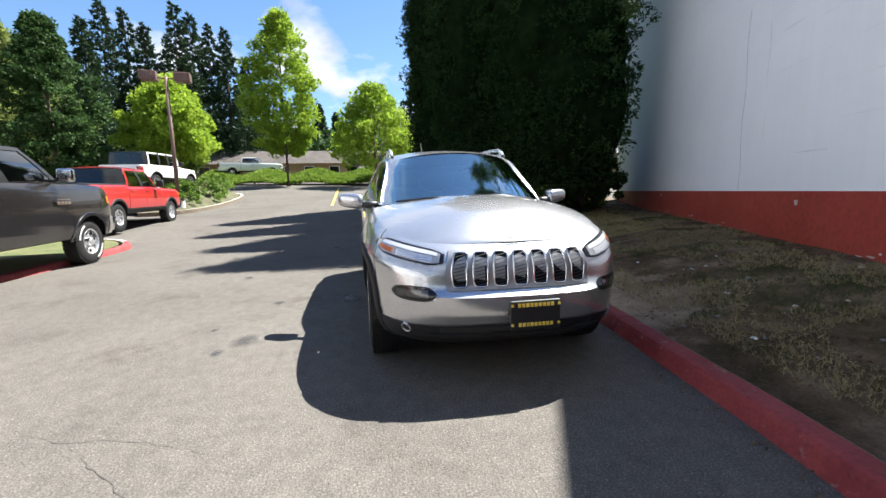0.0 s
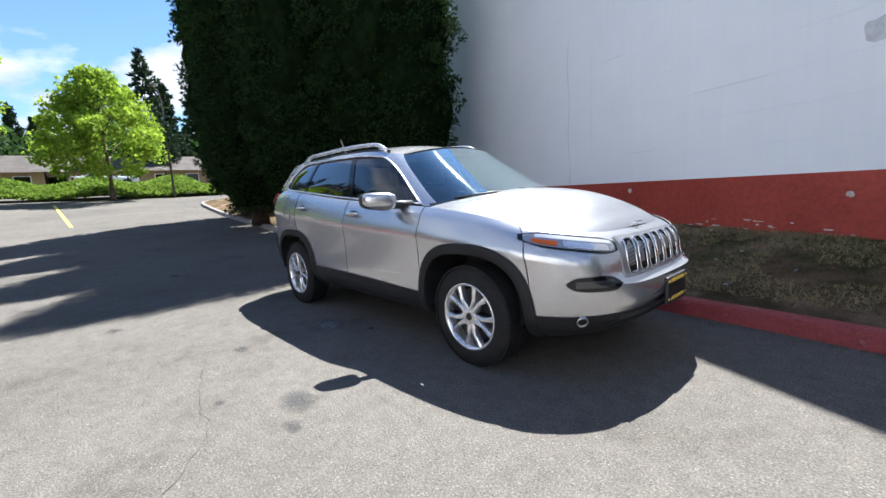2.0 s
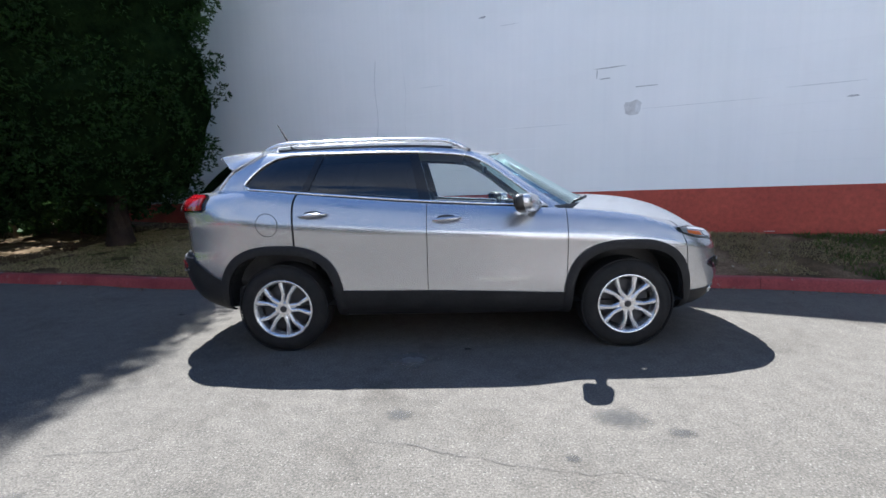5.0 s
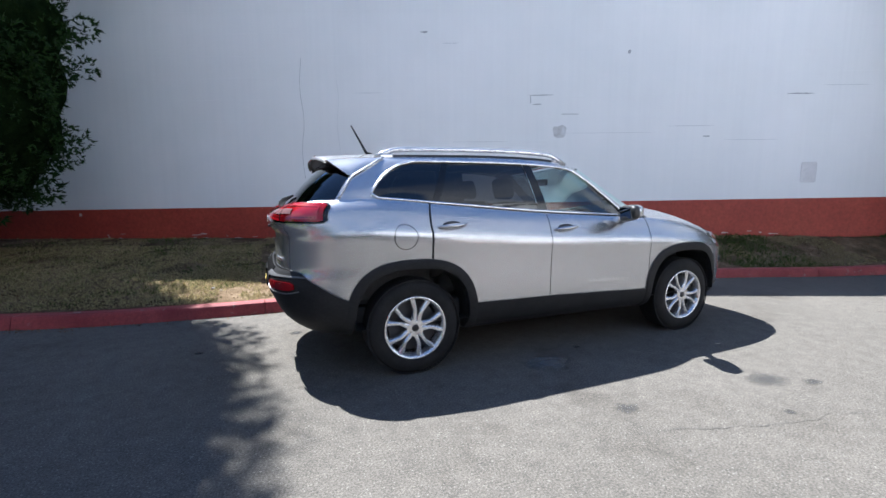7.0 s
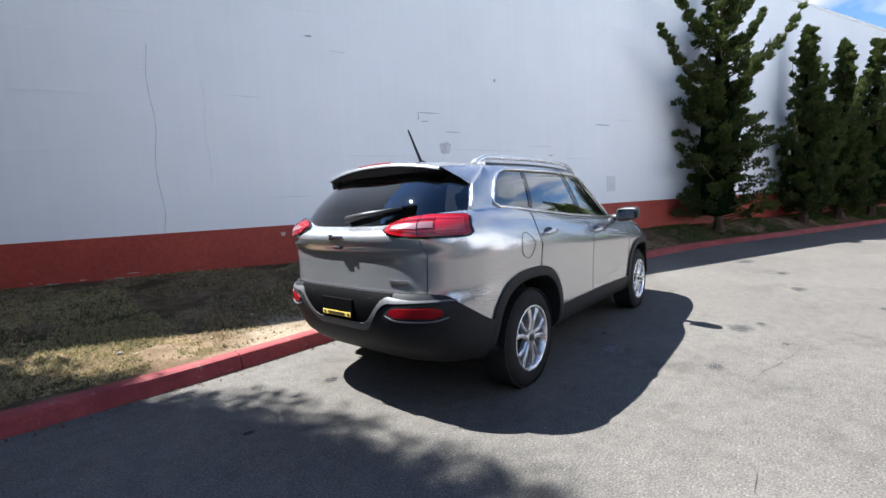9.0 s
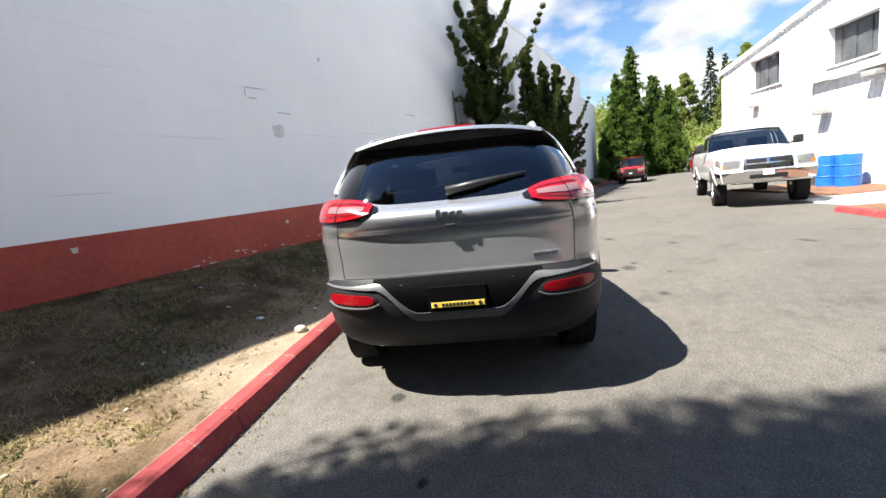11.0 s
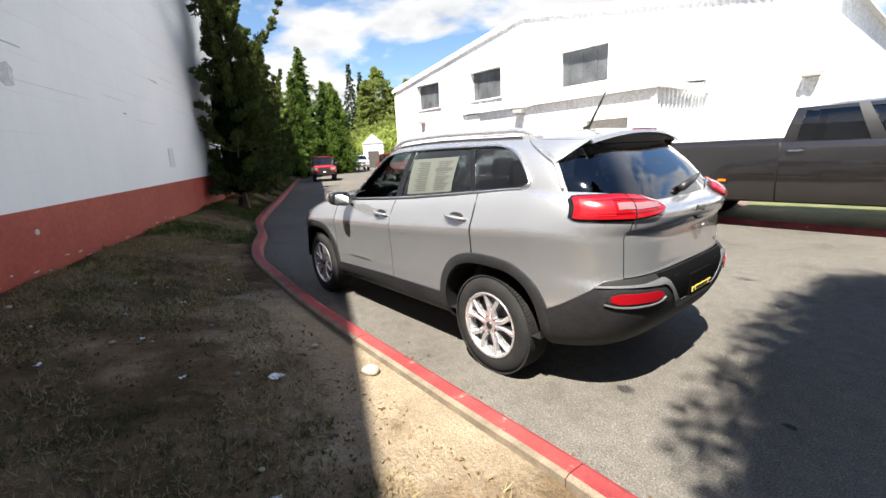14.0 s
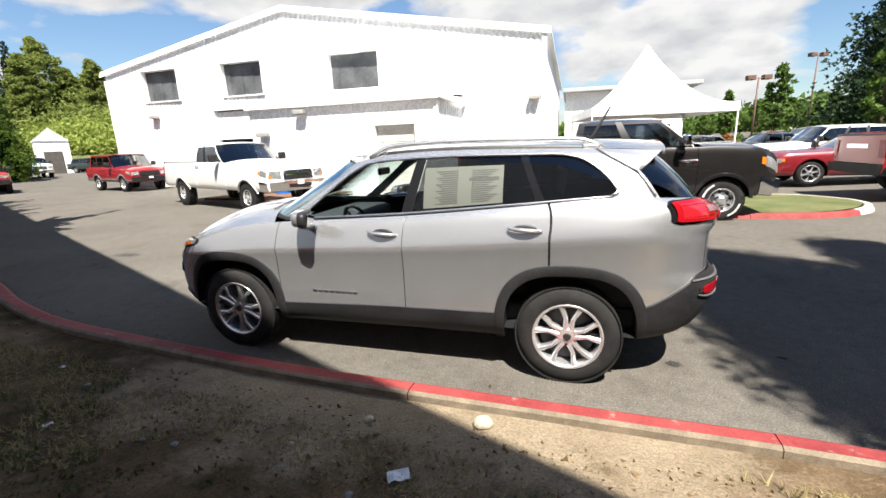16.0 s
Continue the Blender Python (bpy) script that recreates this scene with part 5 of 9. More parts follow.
# ---- wheels ----
def road_wheel(parent, m, radius, width, rim_r, style="split", tyre_mat=None, rim_mat=None, name="wheel", spoke_n=5, label=""):
    """A wheel about the local z axis, its outer face towards +z."""
    w = new(name)
    w.parent = parent
    w.matrix_parent_inverse = Matrix()
    w.matrix_basis = m
    tagged(w, label)
    h = width / 2
    bm = bmesh.new()
    r0 = rim_r
    lathe(bm, [(r0 - 0.012, h - 0.045), (r0 + 0.002, h - 0.012), (r0 + 0.014, h - 0.004), (r0 + (radius - r0) * 0.45, h), (radius - 0.035, h - 0.012), (radius - 0.012, h - 0.028), (radius, h - 0.06), (radius, -h + 0.06), (radius - 0.012, -h + 0.028), (radius - 0.035, -h + 0.012), (r0 + 0.01, -h), (r0 - 0.012, -h + 0.03)], Matrix(), 56)
    t = part("tyre", bm, tyre_mat or RUBBER, w, "black rubber tyre", True)
    t.data.set_sharp_from_angle(angle=radians(50))
    bm = bmesh.new()
    n = 96 if style == "split" else 36
    for k in range(n):
        a = 2 * math.pi * k / n
        for zz, sk in ((h - 0.045, 1), (0.0, 0), (-h + 0.045, -1)):
            c = Vector((radius + 0.0005, 0, zz))
            b2 = bmesh.ops.create_cube(bm, size=1, matrix=Matrix.Rotation(a + (0.5 / n * 2 * math.pi if zz == 0 else 0), 4, "Z") @ Matrix.Translation(c - Vector((0.0035, 0, 0))) @ Matrix.Rotation(0.12 * sk, 4, "X") @ Matrix.Diagonal((0.010, radius * 2 * math.pi / n * 0.80, width * 0.24, 1)))
    part("tread", bm, tyre_mat or RUBBER, t)
    bm = bmesh.new()
    lathe(bm, [(r0 - 0.004, h - 0.012), (r0 + 0.008, h - 0.004), (r0 + 0.004, h + 0.002), (r0 - 0.010, h - 0.002), (r0 - 0.020, h - 0.025), (r0 - 0.028, h - 0.08), (r0 - 0.035, -h + 0.03), (r0 - 0.004, -h + 0.01)], Matrix(), 56)
    rim = part("rim", bm, rim_mat or ALLOY, w, "bright alloy rim", True)
    def loft(sec, bm):
        for s0, s1 in zip(sec, sec[1:]):
            for q in range(len(s0) - 1):
                bm.faces.new((s0[q], s0[q + 1], s1[q + 1], s1[q]))

    face_mat = rim_mat or ALLOY
    if style == "split":
        for k in range(spoke_n):
            bm = bmesh.new()
            for d in (-1, 1):
                a0 = 2 * math.pi * k / spoke_n + math.pi / 2
                a1 = a0 + d * 0.30
                p0 = Vector((0.050 * math.cos(a0 + d * 0.34), 0.050 * math.sin(a0 + d * 0.34), h - 0.022))
                p1 = Vector((r0 * 0.55 * math.cos(a0 + d * 0.19), r0 * 0.55 * math.sin(a0 + d * 0.19), h - 0.016))
                p2 = Vector(((r0 - 0.006) * math.cos(a1), (r0 - 0.006) * math.sin(a1), h - 0.018))
                sec = []
                for p, ww in zip((p0, p1, p2), (0.021, 0.0150, 0.021)):
                    rad = Vector((p.x, p.y, 0)).normalized()
                    tg = Vector((-rad.y, rad.x, 0))
                    sec.append([bm.verts.new(p + tg * ww + Vector((0, 0, -0.035))), bm.verts.new(p + tg * ww * 0.92), bm.verts.new(p + tg * ww * 0.4 + Vector((0, 0, 0.009))), bm.verts.new(p - tg * ww * 0.4 + Vector((0, 0, 0.009))), bm.verts.new(p - tg * ww * 0.92), bm.verts.new(p - tg * ww + Vector((0, 0, -0.035)))])
                loft(sec, bm)
            bmesh.ops.recalc_face_normals(bm, faces=bm.faces)
            part("spoke", bm, face_mat, rim)
        hub = [(0.0, h - 0.010), (0.05, h - 0.012), (0.062, h - 0.02), (0.066, h - 0.05)]
    elif style == "holes":
        bm = bmesh.new()
        lathe(bm, [(0.0, h - 0.06), (r0 * 0.35, h - 0.06), (r0 * 0.55, h - 0.045), (r0 * 0.9, h - 0.06), (r0 - 0.02, h - 0.06)], Matrix(), 40)
        bmesh.ops.recalc_face_normals(bm, faces=bm.faces)
        part("wheel_disc", bm, face_mat, rim)
        hub = [(0.0, h + 0.02), (0.05, h + 0.018), (0.075, h + 0.0), (0.085, h - 0.06)]
    else:
        for k in range(spoke_n):
            bm = bmesh.new()
            a0 = 2 * math.pi * k / spoke_n + math.pi / 2
            sec = []
            for rr, ww in ((0.05, 0.03), (r0 * 0.6, 0.028), (r0 - 0.01, 0.04)):
                rad = Vector((math.cos(a0), math.sin(a0), 0))
                tg = Vector((-rad.y, rad.x, 0))
                p = rad * rr + Vector((0, 0, h - 0.03))
                sec.append([bm.verts.new(p + tg * ww + Vector((0, 0, -0.03))), bm.verts.new(p + tg * ww * 0.8), bm.verts.new(p - tg * ww * 0.8), bm.verts.new(p - tg * ww + Vector((0, 0, -0.03)))])
            loft(sec, bm)
            bmesh.ops.recalc_face_normals(bm, faces=bm.faces)
            part("spoke", bm, face_mat, rim)
        hub = [(0.0, h - 0.008), (0.06, h - 0.012), (0.075, h - 0.03), (0.08, h - 0.05)]
    bm = bmesh.new()
    lathe(bm, hub, Matrix(), 24)
    bmesh.ops.recalc_face_normals(bm, faces=bm.faces)
    part("hub", bm, face_mat, rim)
    if style == "holes":
        bm = bmesh.new()
        for k in range(8):
            a = 2 * math.pi * k / 8
            p = Vector((r0 * 0.74 * math.cos(a), r0 * 0.74 * math.sin(a), 0))
            cyl(bm, p + Vector((0, 0, h - 0.06)), p + Vector((0, 0, h - 0.044)), 0.030, seg=12)
        part("hole_ring", bm, BLACK, rim, kind="stuff")
    bm = bmesh.new()
    lathe(bm, [(0.0, h - 0.085), (r0 * 0.80, h - 0.085), (r0 * 0.80, h - 0.10), (0.0, h - 0.10)], Matrix(), 32)
    part("brake_disc", bm, DARK_METAL, w)
    bm = bmesh.new()
    nl = 5 if style == "split" else 8 if style == "holes" else 5
    for k in range(nl):
        a = 2 * math.pi * (k + 0.5) / nl + math.pi / 2
        rr = 0.085 if style == "holes" else 0.057
        if style == "holes":
            rr = 0.115
        p = Vector((rr * math.cos(a), rr * math.sin(a), 0))
        cyl(bm, p + Vector((0, 0, h - 0.05)), p + Vector((0, 0, h - 0.012)), 0.011, seg=6)
    part("lug_ring", bm, CHROME, rim, kind="stuff")
    bm = bmesh.new()
    lathe(bm, [(0.0, h - 0.002), (0.022, h - 0.003), (0.028, h - 0.012)], Matrix(), 20)
    part("hub_cap", bm, DARK_METAL, rim)
    # barrel back so that no light shows through
    bm = bmesh.new()
    lathe(bm, [(0.0, -h + 0.05), (r0 - 0.03, -h + 0.05)], Matrix(), 32)
    part("backing", bm, BLACK, w)
    return w


for hx, hz in HUBS:
    for side in (1, -1):
        m = Matrix.Translation((hx, side * 0.79, hz)) @ Matrix.Rotation(radians(-90 * side), 4, "X") @ Matrix.Rotation(0.35 * hx + side, 4, "Z")
        road_wheel(car, m, 0.352, 0.225, 0.229, label="wheel with a bright split-spoke alloy rim")


# ---- plants ----
def np_mesh(name, verts, faces, material, parent=None, label="", kind=""):
    """A mesh from arrays: verts (n, 3), faces (m, k)."""
    me = bpy.data.meshes.new(name)
    m, k = faces.shape
    me.vertices.add(len(verts))
    me.vertices.foreach_set("co", np.asarray(verts, np.float32).ravel())
    me.loops.add(m * k)
    me.loops.foreach_set("vertex_index", np.asarray(faces, np.int32).ravel())
    me.polygons.add(m)
    me.polygons.foreach_set("loop_start", np.arange(0, m * k, k, dtype=np.int32))
    me.update(calc_edges=True)
    me.materials.append(material)
    ob = new(name, me)
    if parent:
        ob.parent = parent
    return tagged(ob, label, kind=kind)


def leaf_mat(name, dark, light, trans=0.25, rough=0.6):
    """Foliage: colour varies from leaf to leaf and from bough to bough."""
    m = principled(name, dark, rough, 0.0, Specular_IOR_Level=0.12)
    n, link, b = nodes_of(m)
    geo = n.new("ShaderNodeNewGeometry")
    big = noise_tex(m, 1.2, 3)
    add = n.new("ShaderNodeMath")
    add.operation = "MULTIPLY_ADD"
    add.inputs[1].default_value = 0.55
    link(geo.outputs["Random Per Island"], add.inputs[0])
    sc = n.new("ShaderNodeMath")
    sc.operation = "MULTIPLY_ADD"
    sc.inputs[1].default_value = 0.9
    sc.inputs[2].default_value = -0.22
    link(big.outputs["Fac"], sc.inputs[0])
    link(sc.outputs[0], add.inputs[2])
    col = ramp(m, add.outputs[0], [(0.1, dark), (0.9, light)])
    set_color(m, col)
    tr = n.new("ShaderNodeBsdfTranslucent")
    link(col, tr.inputs["Color"])
    mx = n.new("ShaderNodeMixShader")
    mx.inputs["Fac"].default_value = trans
    out = n["Material Output"]
    link(b.outputs[0], mx.inputs[1])
    link(tr.outputs[0], mx.inputs[2])
    link(mx.outputs[0], out.inputs["Surface"])
    return m


REDWOOD = leaf_mat("dark_evergreen_leaves", (0.007, 0.019, 0.005), (0.034, 0.074, 0.016), 0.15)
JUNIPER = leaf_mat("juniper_leaves", (0.014, 0.024, 0.008), (0.115, 0.145, 0.036), 0.18)
FIR = leaf_mat("fir_needles", (0.014, 0.032, 0.016), (0.055, 0.090, 0.042), 0.15)
MAPLE = leaf_mat("bright_maple_leaves", (0.13, 0.22, 0.018), (0.36, 0.48, 0.050), 0.5)
DARK_BARK = mottled("dark_bark", (0.035, 0.024, 0.018), (0.07, 0.048, 0.036), 6, 0.95, 30, 0.8, 0.02)
# near-black green that carries the shade inside the crowns
SHADE_GREEN = mottled("deep_shade_green", (0.005, 0.011, 0.004), (0.012, 0.022, 0.007), 4, 1.0, 12, 1.0, 0.1)
SHADE_GREEN.node_tree.nodes["Principled BSDF"].inputs["Specular IOR Level"].default_value = 0.0
GREEN_TREE = leaf_mat("mid_green_leaves", (0.045, 0.090, 0.018), (0.150, 0.230, 0.050), 0.4)
HILL_SCRUB = leaf_mat("hill_scrub_leaves", (0.16, 0.21, 0.045), (0.40, 0.46, 0.12), 0.5)
HILL_TREE = leaf_mat("hill_leaves", (0.110, 0.150, 0.036), (0.29, 0.33, 0.095), 0.5)
IVY = leaf_mat("ivy_leaves", (0.085, 0.150, 0.018), (0.26, 0.36, 0.060), 0.35)
DARK_LEAF = leaf_mat("dark_broad_leaves", (0.018, 0.042, 0.012), (0.065, 0.120, 0.032), 0.3)
BUSH = leaf_mat("shrub_leaves", (0.050, 0.100, 0.015), (0.170, 0.260, 0.045), 0.35)
CEDAR = leaf_mat("yellow_green_cedar", (0.050, 0.092, 0.014), (0.165, 0.240, 0.045), 0.35)


def blades(rng, pts, way, size, n, spread=0.8, thin=0.35):
    """n pointed leaf blades round each point, leaning along way; returns vertices and triangles."""
    N = len(pts)
    P = np.repeat(pts, n, 0)
    D = np.repeat(way, n, 0) + rng.normal(0, spread, (N * n, 3))
    D /= np.linalg.norm(D, axis=1, keepdims=True) + 1e-9
    S = np.cross(D, rng.normal(0, 1, (N * n, 3)))
    S /= np.linalg.norm(S, axis=1, keepdims=True) + 1e-9
    L = (np.repeat(size, n) * rng.uniform(0.6, 1.3, N * n))[:, None]
    a = P - D * L * 0.1 + S * L * thin * 1.15
    b = P - D * L * 0.1 - S * L * thin * 1.15
    c = P + D * L * 0.9
    V = np.stack([a, b, c], 1).reshape(-1, 3)
    F = np.arange(len(V)).reshape(-1, 3)
    return V, F


def limbs(bm, rng, base, top, r0, count, reach, lift, z_from, seg=5):
    """A tapered, slightly bent trunk with bare limbs."""
    base, top = Vector(base), Vector(top)
    n = 8
    pts, rad = [], []
    for k in range(n + 1):
        t = k / n
        j = Vector((rng.normal(0, 0.03), rng.normal(0, 0.03), 0)) * (0 if k in (0,) else 1)
        pts.append(base.lerp(top, t) + j)
        rad.append(r0 * (1.25 if k == 0 else 1) * (1 - 0.9 * t) + 0.012)
    tube(bm, pts, rad, 10)
    for k in range(count):
        t = z_from + (0.95 - z_from) * (k + rng.uniform(0, 1)) / count
        a = rng.uniform(0, 2 * math.pi)
        p = base.lerp(top, t)
        ln = reach(t) * rng.uniform(0.5, 0.8)
        q = p + Vector((math.cos(a) * ln, math.sin(a) * ln, ln * lift))
        m = p.lerp(q, 0.5) + Vector((0, 0, ln * 0.08))
        rr = r0 * (1 - 0.9 * t) * 0.35 + 0.008
        tube(bm, [p, m, q], [rr, rr * 0.7, rr * 0.25], seg)


def evergreen(name, label, x, y, z, H, R, seed, mat, boughs, tufts, size, blade_n=4, profile=None, low=0.02, droop=-0.12, trunk=0.3, lumps=0.22, core=0.58, group="", spread=0.16, puff=0.0):
    """A conifer: trunk and limbs, with boughs of small tufts whose reach follows the profile."""
    rng = np.random.default_rng(seed)
    tree = thing(name, label, "tree", Matrix.Translation((x, y, z)), group)
    reach = profile or (lambda t: R * (1 - t) ** 0.75 * min(1, 0.55 + 3 * t))
    bm = bmesh.new()
    limbs(bm, rng, (0, 0, -0.15), (0, 0, H * 0.97), trunk, max(10, boughs // 8), reach, 0.15, 0.08)
    part("trunk", bm, DARK_BARK, tree, "brown bark trunk with limbs", True)
    P, D, Sz = [], [], []
    for k in range(boughs):
        t = low + (0.985 - low) * ((k + rng.uniform(0, 1)) / boughs) ** 1.12
        a = k * 2.399 + rng.normal(0, 0.35)
        ln = reach(t) * (1 + rng.normal(0, lumps)) + 0.05
        n = max(4, int(tufts * (0.35 + 0.65 * ln / R)))
        u = rng.uniform(0.15 if core < 0.7 else 0.5, 1, n) ** 0.6
        side = rng.normal(0, spread, n) * ln * (0.45 + 0.55 * u)
        lift = rng.normal(0, 0.09, n) * ln + droop * ln * u**1.5 + 0.10 * ln * u
        dx, dy = math.cos(a), math.sin(a)
        pts = np.stack([dx * ln * u - dy * side, dy * ln * u + dx * side, t * H + lift], 1)
        w = np.stack([dx * np.ones(n), dy * np.ones(n), 0.25 * np.ones(n)], 1)
        if puff:
            # rounded lumps of foliage at the bough's end
            nc = 3
            uc = np.array([0.97, 0.80, 0.88])
            sc = np.array([0.0, -0.17, 0.17]) * ln + rng.normal(0, 0.05, nc)
            cen = np.stack([dx * ln * uc - dy * sc, dy * ln * uc + dx * sc, t * H + rng.normal(0, 0.12, nc)], 1)
            o = rng.normal(0, 1, (n, 3))
            o /= np.linalg.norm(o, axis=1, keepdims=True)
            which = rng.integers(0, nc, n)
            pts = cen[which] + o * puff * rng.uniform(0.65, 1.0, (n, 1)) * np.array([1, 1, 0.85])
            w = o * 1.1 + np.array([0.3 * dx, 0.3 * dy, 0.1])
        P.append(pts)
        D.append(w)
        Sz.append(size * rng.uniform(0.7, 1.25, n))
    P, D, Sz = np.concatenate(P), np.concatenate(D), np.concatenate(Sz)
    P[:, 2] = np.maximum(P[:, 2], 0.05)
    V, F = blades(rng, P, D, Sz, blade_n, 0.75, 0.17 if puff else 0.22)
    np_mesh("crown", V, F, mat, tree, "dense evergreen foliage")
    # solid core added to stop light, the inner shade put into its colour
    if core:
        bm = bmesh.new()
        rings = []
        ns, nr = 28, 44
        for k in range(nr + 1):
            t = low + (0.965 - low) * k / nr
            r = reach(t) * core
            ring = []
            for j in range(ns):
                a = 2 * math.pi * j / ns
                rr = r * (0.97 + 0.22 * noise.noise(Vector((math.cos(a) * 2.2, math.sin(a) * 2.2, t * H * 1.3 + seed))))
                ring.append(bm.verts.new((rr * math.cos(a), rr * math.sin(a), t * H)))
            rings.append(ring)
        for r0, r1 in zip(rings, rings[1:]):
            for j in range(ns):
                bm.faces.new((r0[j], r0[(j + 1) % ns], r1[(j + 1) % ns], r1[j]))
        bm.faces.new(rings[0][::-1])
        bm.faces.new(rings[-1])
        part("shade_core", bm, SHADE_GREEN, tree, "solid core coloured dark for the shade inside the crown")
    return tree


def leafy(name, label, x, y, z, H, R, seed, mat, clumps, leaves, size, trunk_h=0.25, trunk=0.14, shape=1.0, group="", category="tree", flat=1.0):
    """A broad-leaved tree: trunk, limbs and a crown of leaf clumps with gaps and an uneven outline."""
    rng = np.random.default_rng(seed)
    tree = thing(name, label, category, Matrix.Translation((x, y, z)), group)
    bm = bmesh.new()
    cr = lambda t: R * max(0.05, math.sin(math.pi * min(1, max(0.02, (t - trunk_h * 0.8) / (1 - trunk_h * 0.8))) ** shape)) ** 0.7
    limbs(bm, rng, (0, 0, -0.15), (0, 0, H * 0.9), trunk, 16, cr, 0.7, trunk_h)
    part("trunk", bm, BARK, tree, "grey-brown trunk with limbs", True)
    P, D, Sz = [], [], []
    for k in range(clumps):
        t = trunk_h + (1 - trunk_h) * rng.uniform(0.0, 1.0)
        a = rng.uniform(0, 2 * math.pi)
        r = cr(t) * rng.uniform(0.25, 1.0) ** 0.5 * (1 + 0.22 * math.sin(3 * a + seed) + rng.normal(0, 0.08))
        c = np.array([r * math.cos(a), r * math.sin(a), t * H])
        cs = R * rng.uniform(0.13, 0.27)
        o = rng.normal(0, 1, (leaves, 3))
        o /= np.linalg.norm(o, axis=1, keepdims=True)
        o *= cs * rng.uniform(0.3, 1, (leaves, 1)) ** 0.5 * np.array([1, 1, 0.75 * flat])
        P.append(c + o)
        D.append(o / (cs + 1e-6) + np.array([0, 0, -0.2]))
        Sz.append(size * rng.uniform(0.6, 1.3, leaves))
    P, D, Sz = np.concatenate(P), np.concatenate(D), np.concatenate(Sz)
    P[:, 2] = np.maximum(P[:, 2], 0.06)
    V, F = blades(rng, P, D, Sz, 1, 0.9, 0.42)
    np_mesh("crown", V, F, mat, tree, "leafy crown with gaps")
    return tree


# the four tall evergreens beside the wall: full below, tapering to a point
SPIRE = [(0.0, 0.50), (0.09, 0.72), (0.15, 0.90), (0.22, 0.97), (0.36, 1.03), (0.46, 1.10), (0.54, 1.05), (0.63, 0.90), (0.70, 0.76), (0.86, 0.42), (0.945, 0.2), (1.0, 0.02)]


def spire(R):
    return lambda t: R * lerp(SPIRE, t)


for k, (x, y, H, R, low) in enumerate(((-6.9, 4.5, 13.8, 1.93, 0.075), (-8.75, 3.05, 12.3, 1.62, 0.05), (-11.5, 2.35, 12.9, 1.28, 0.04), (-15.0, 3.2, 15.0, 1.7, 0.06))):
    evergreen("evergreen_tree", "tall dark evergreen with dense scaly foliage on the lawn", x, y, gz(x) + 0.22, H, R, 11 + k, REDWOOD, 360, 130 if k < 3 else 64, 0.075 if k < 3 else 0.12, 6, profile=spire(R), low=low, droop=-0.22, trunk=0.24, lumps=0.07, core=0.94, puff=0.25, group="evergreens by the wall")

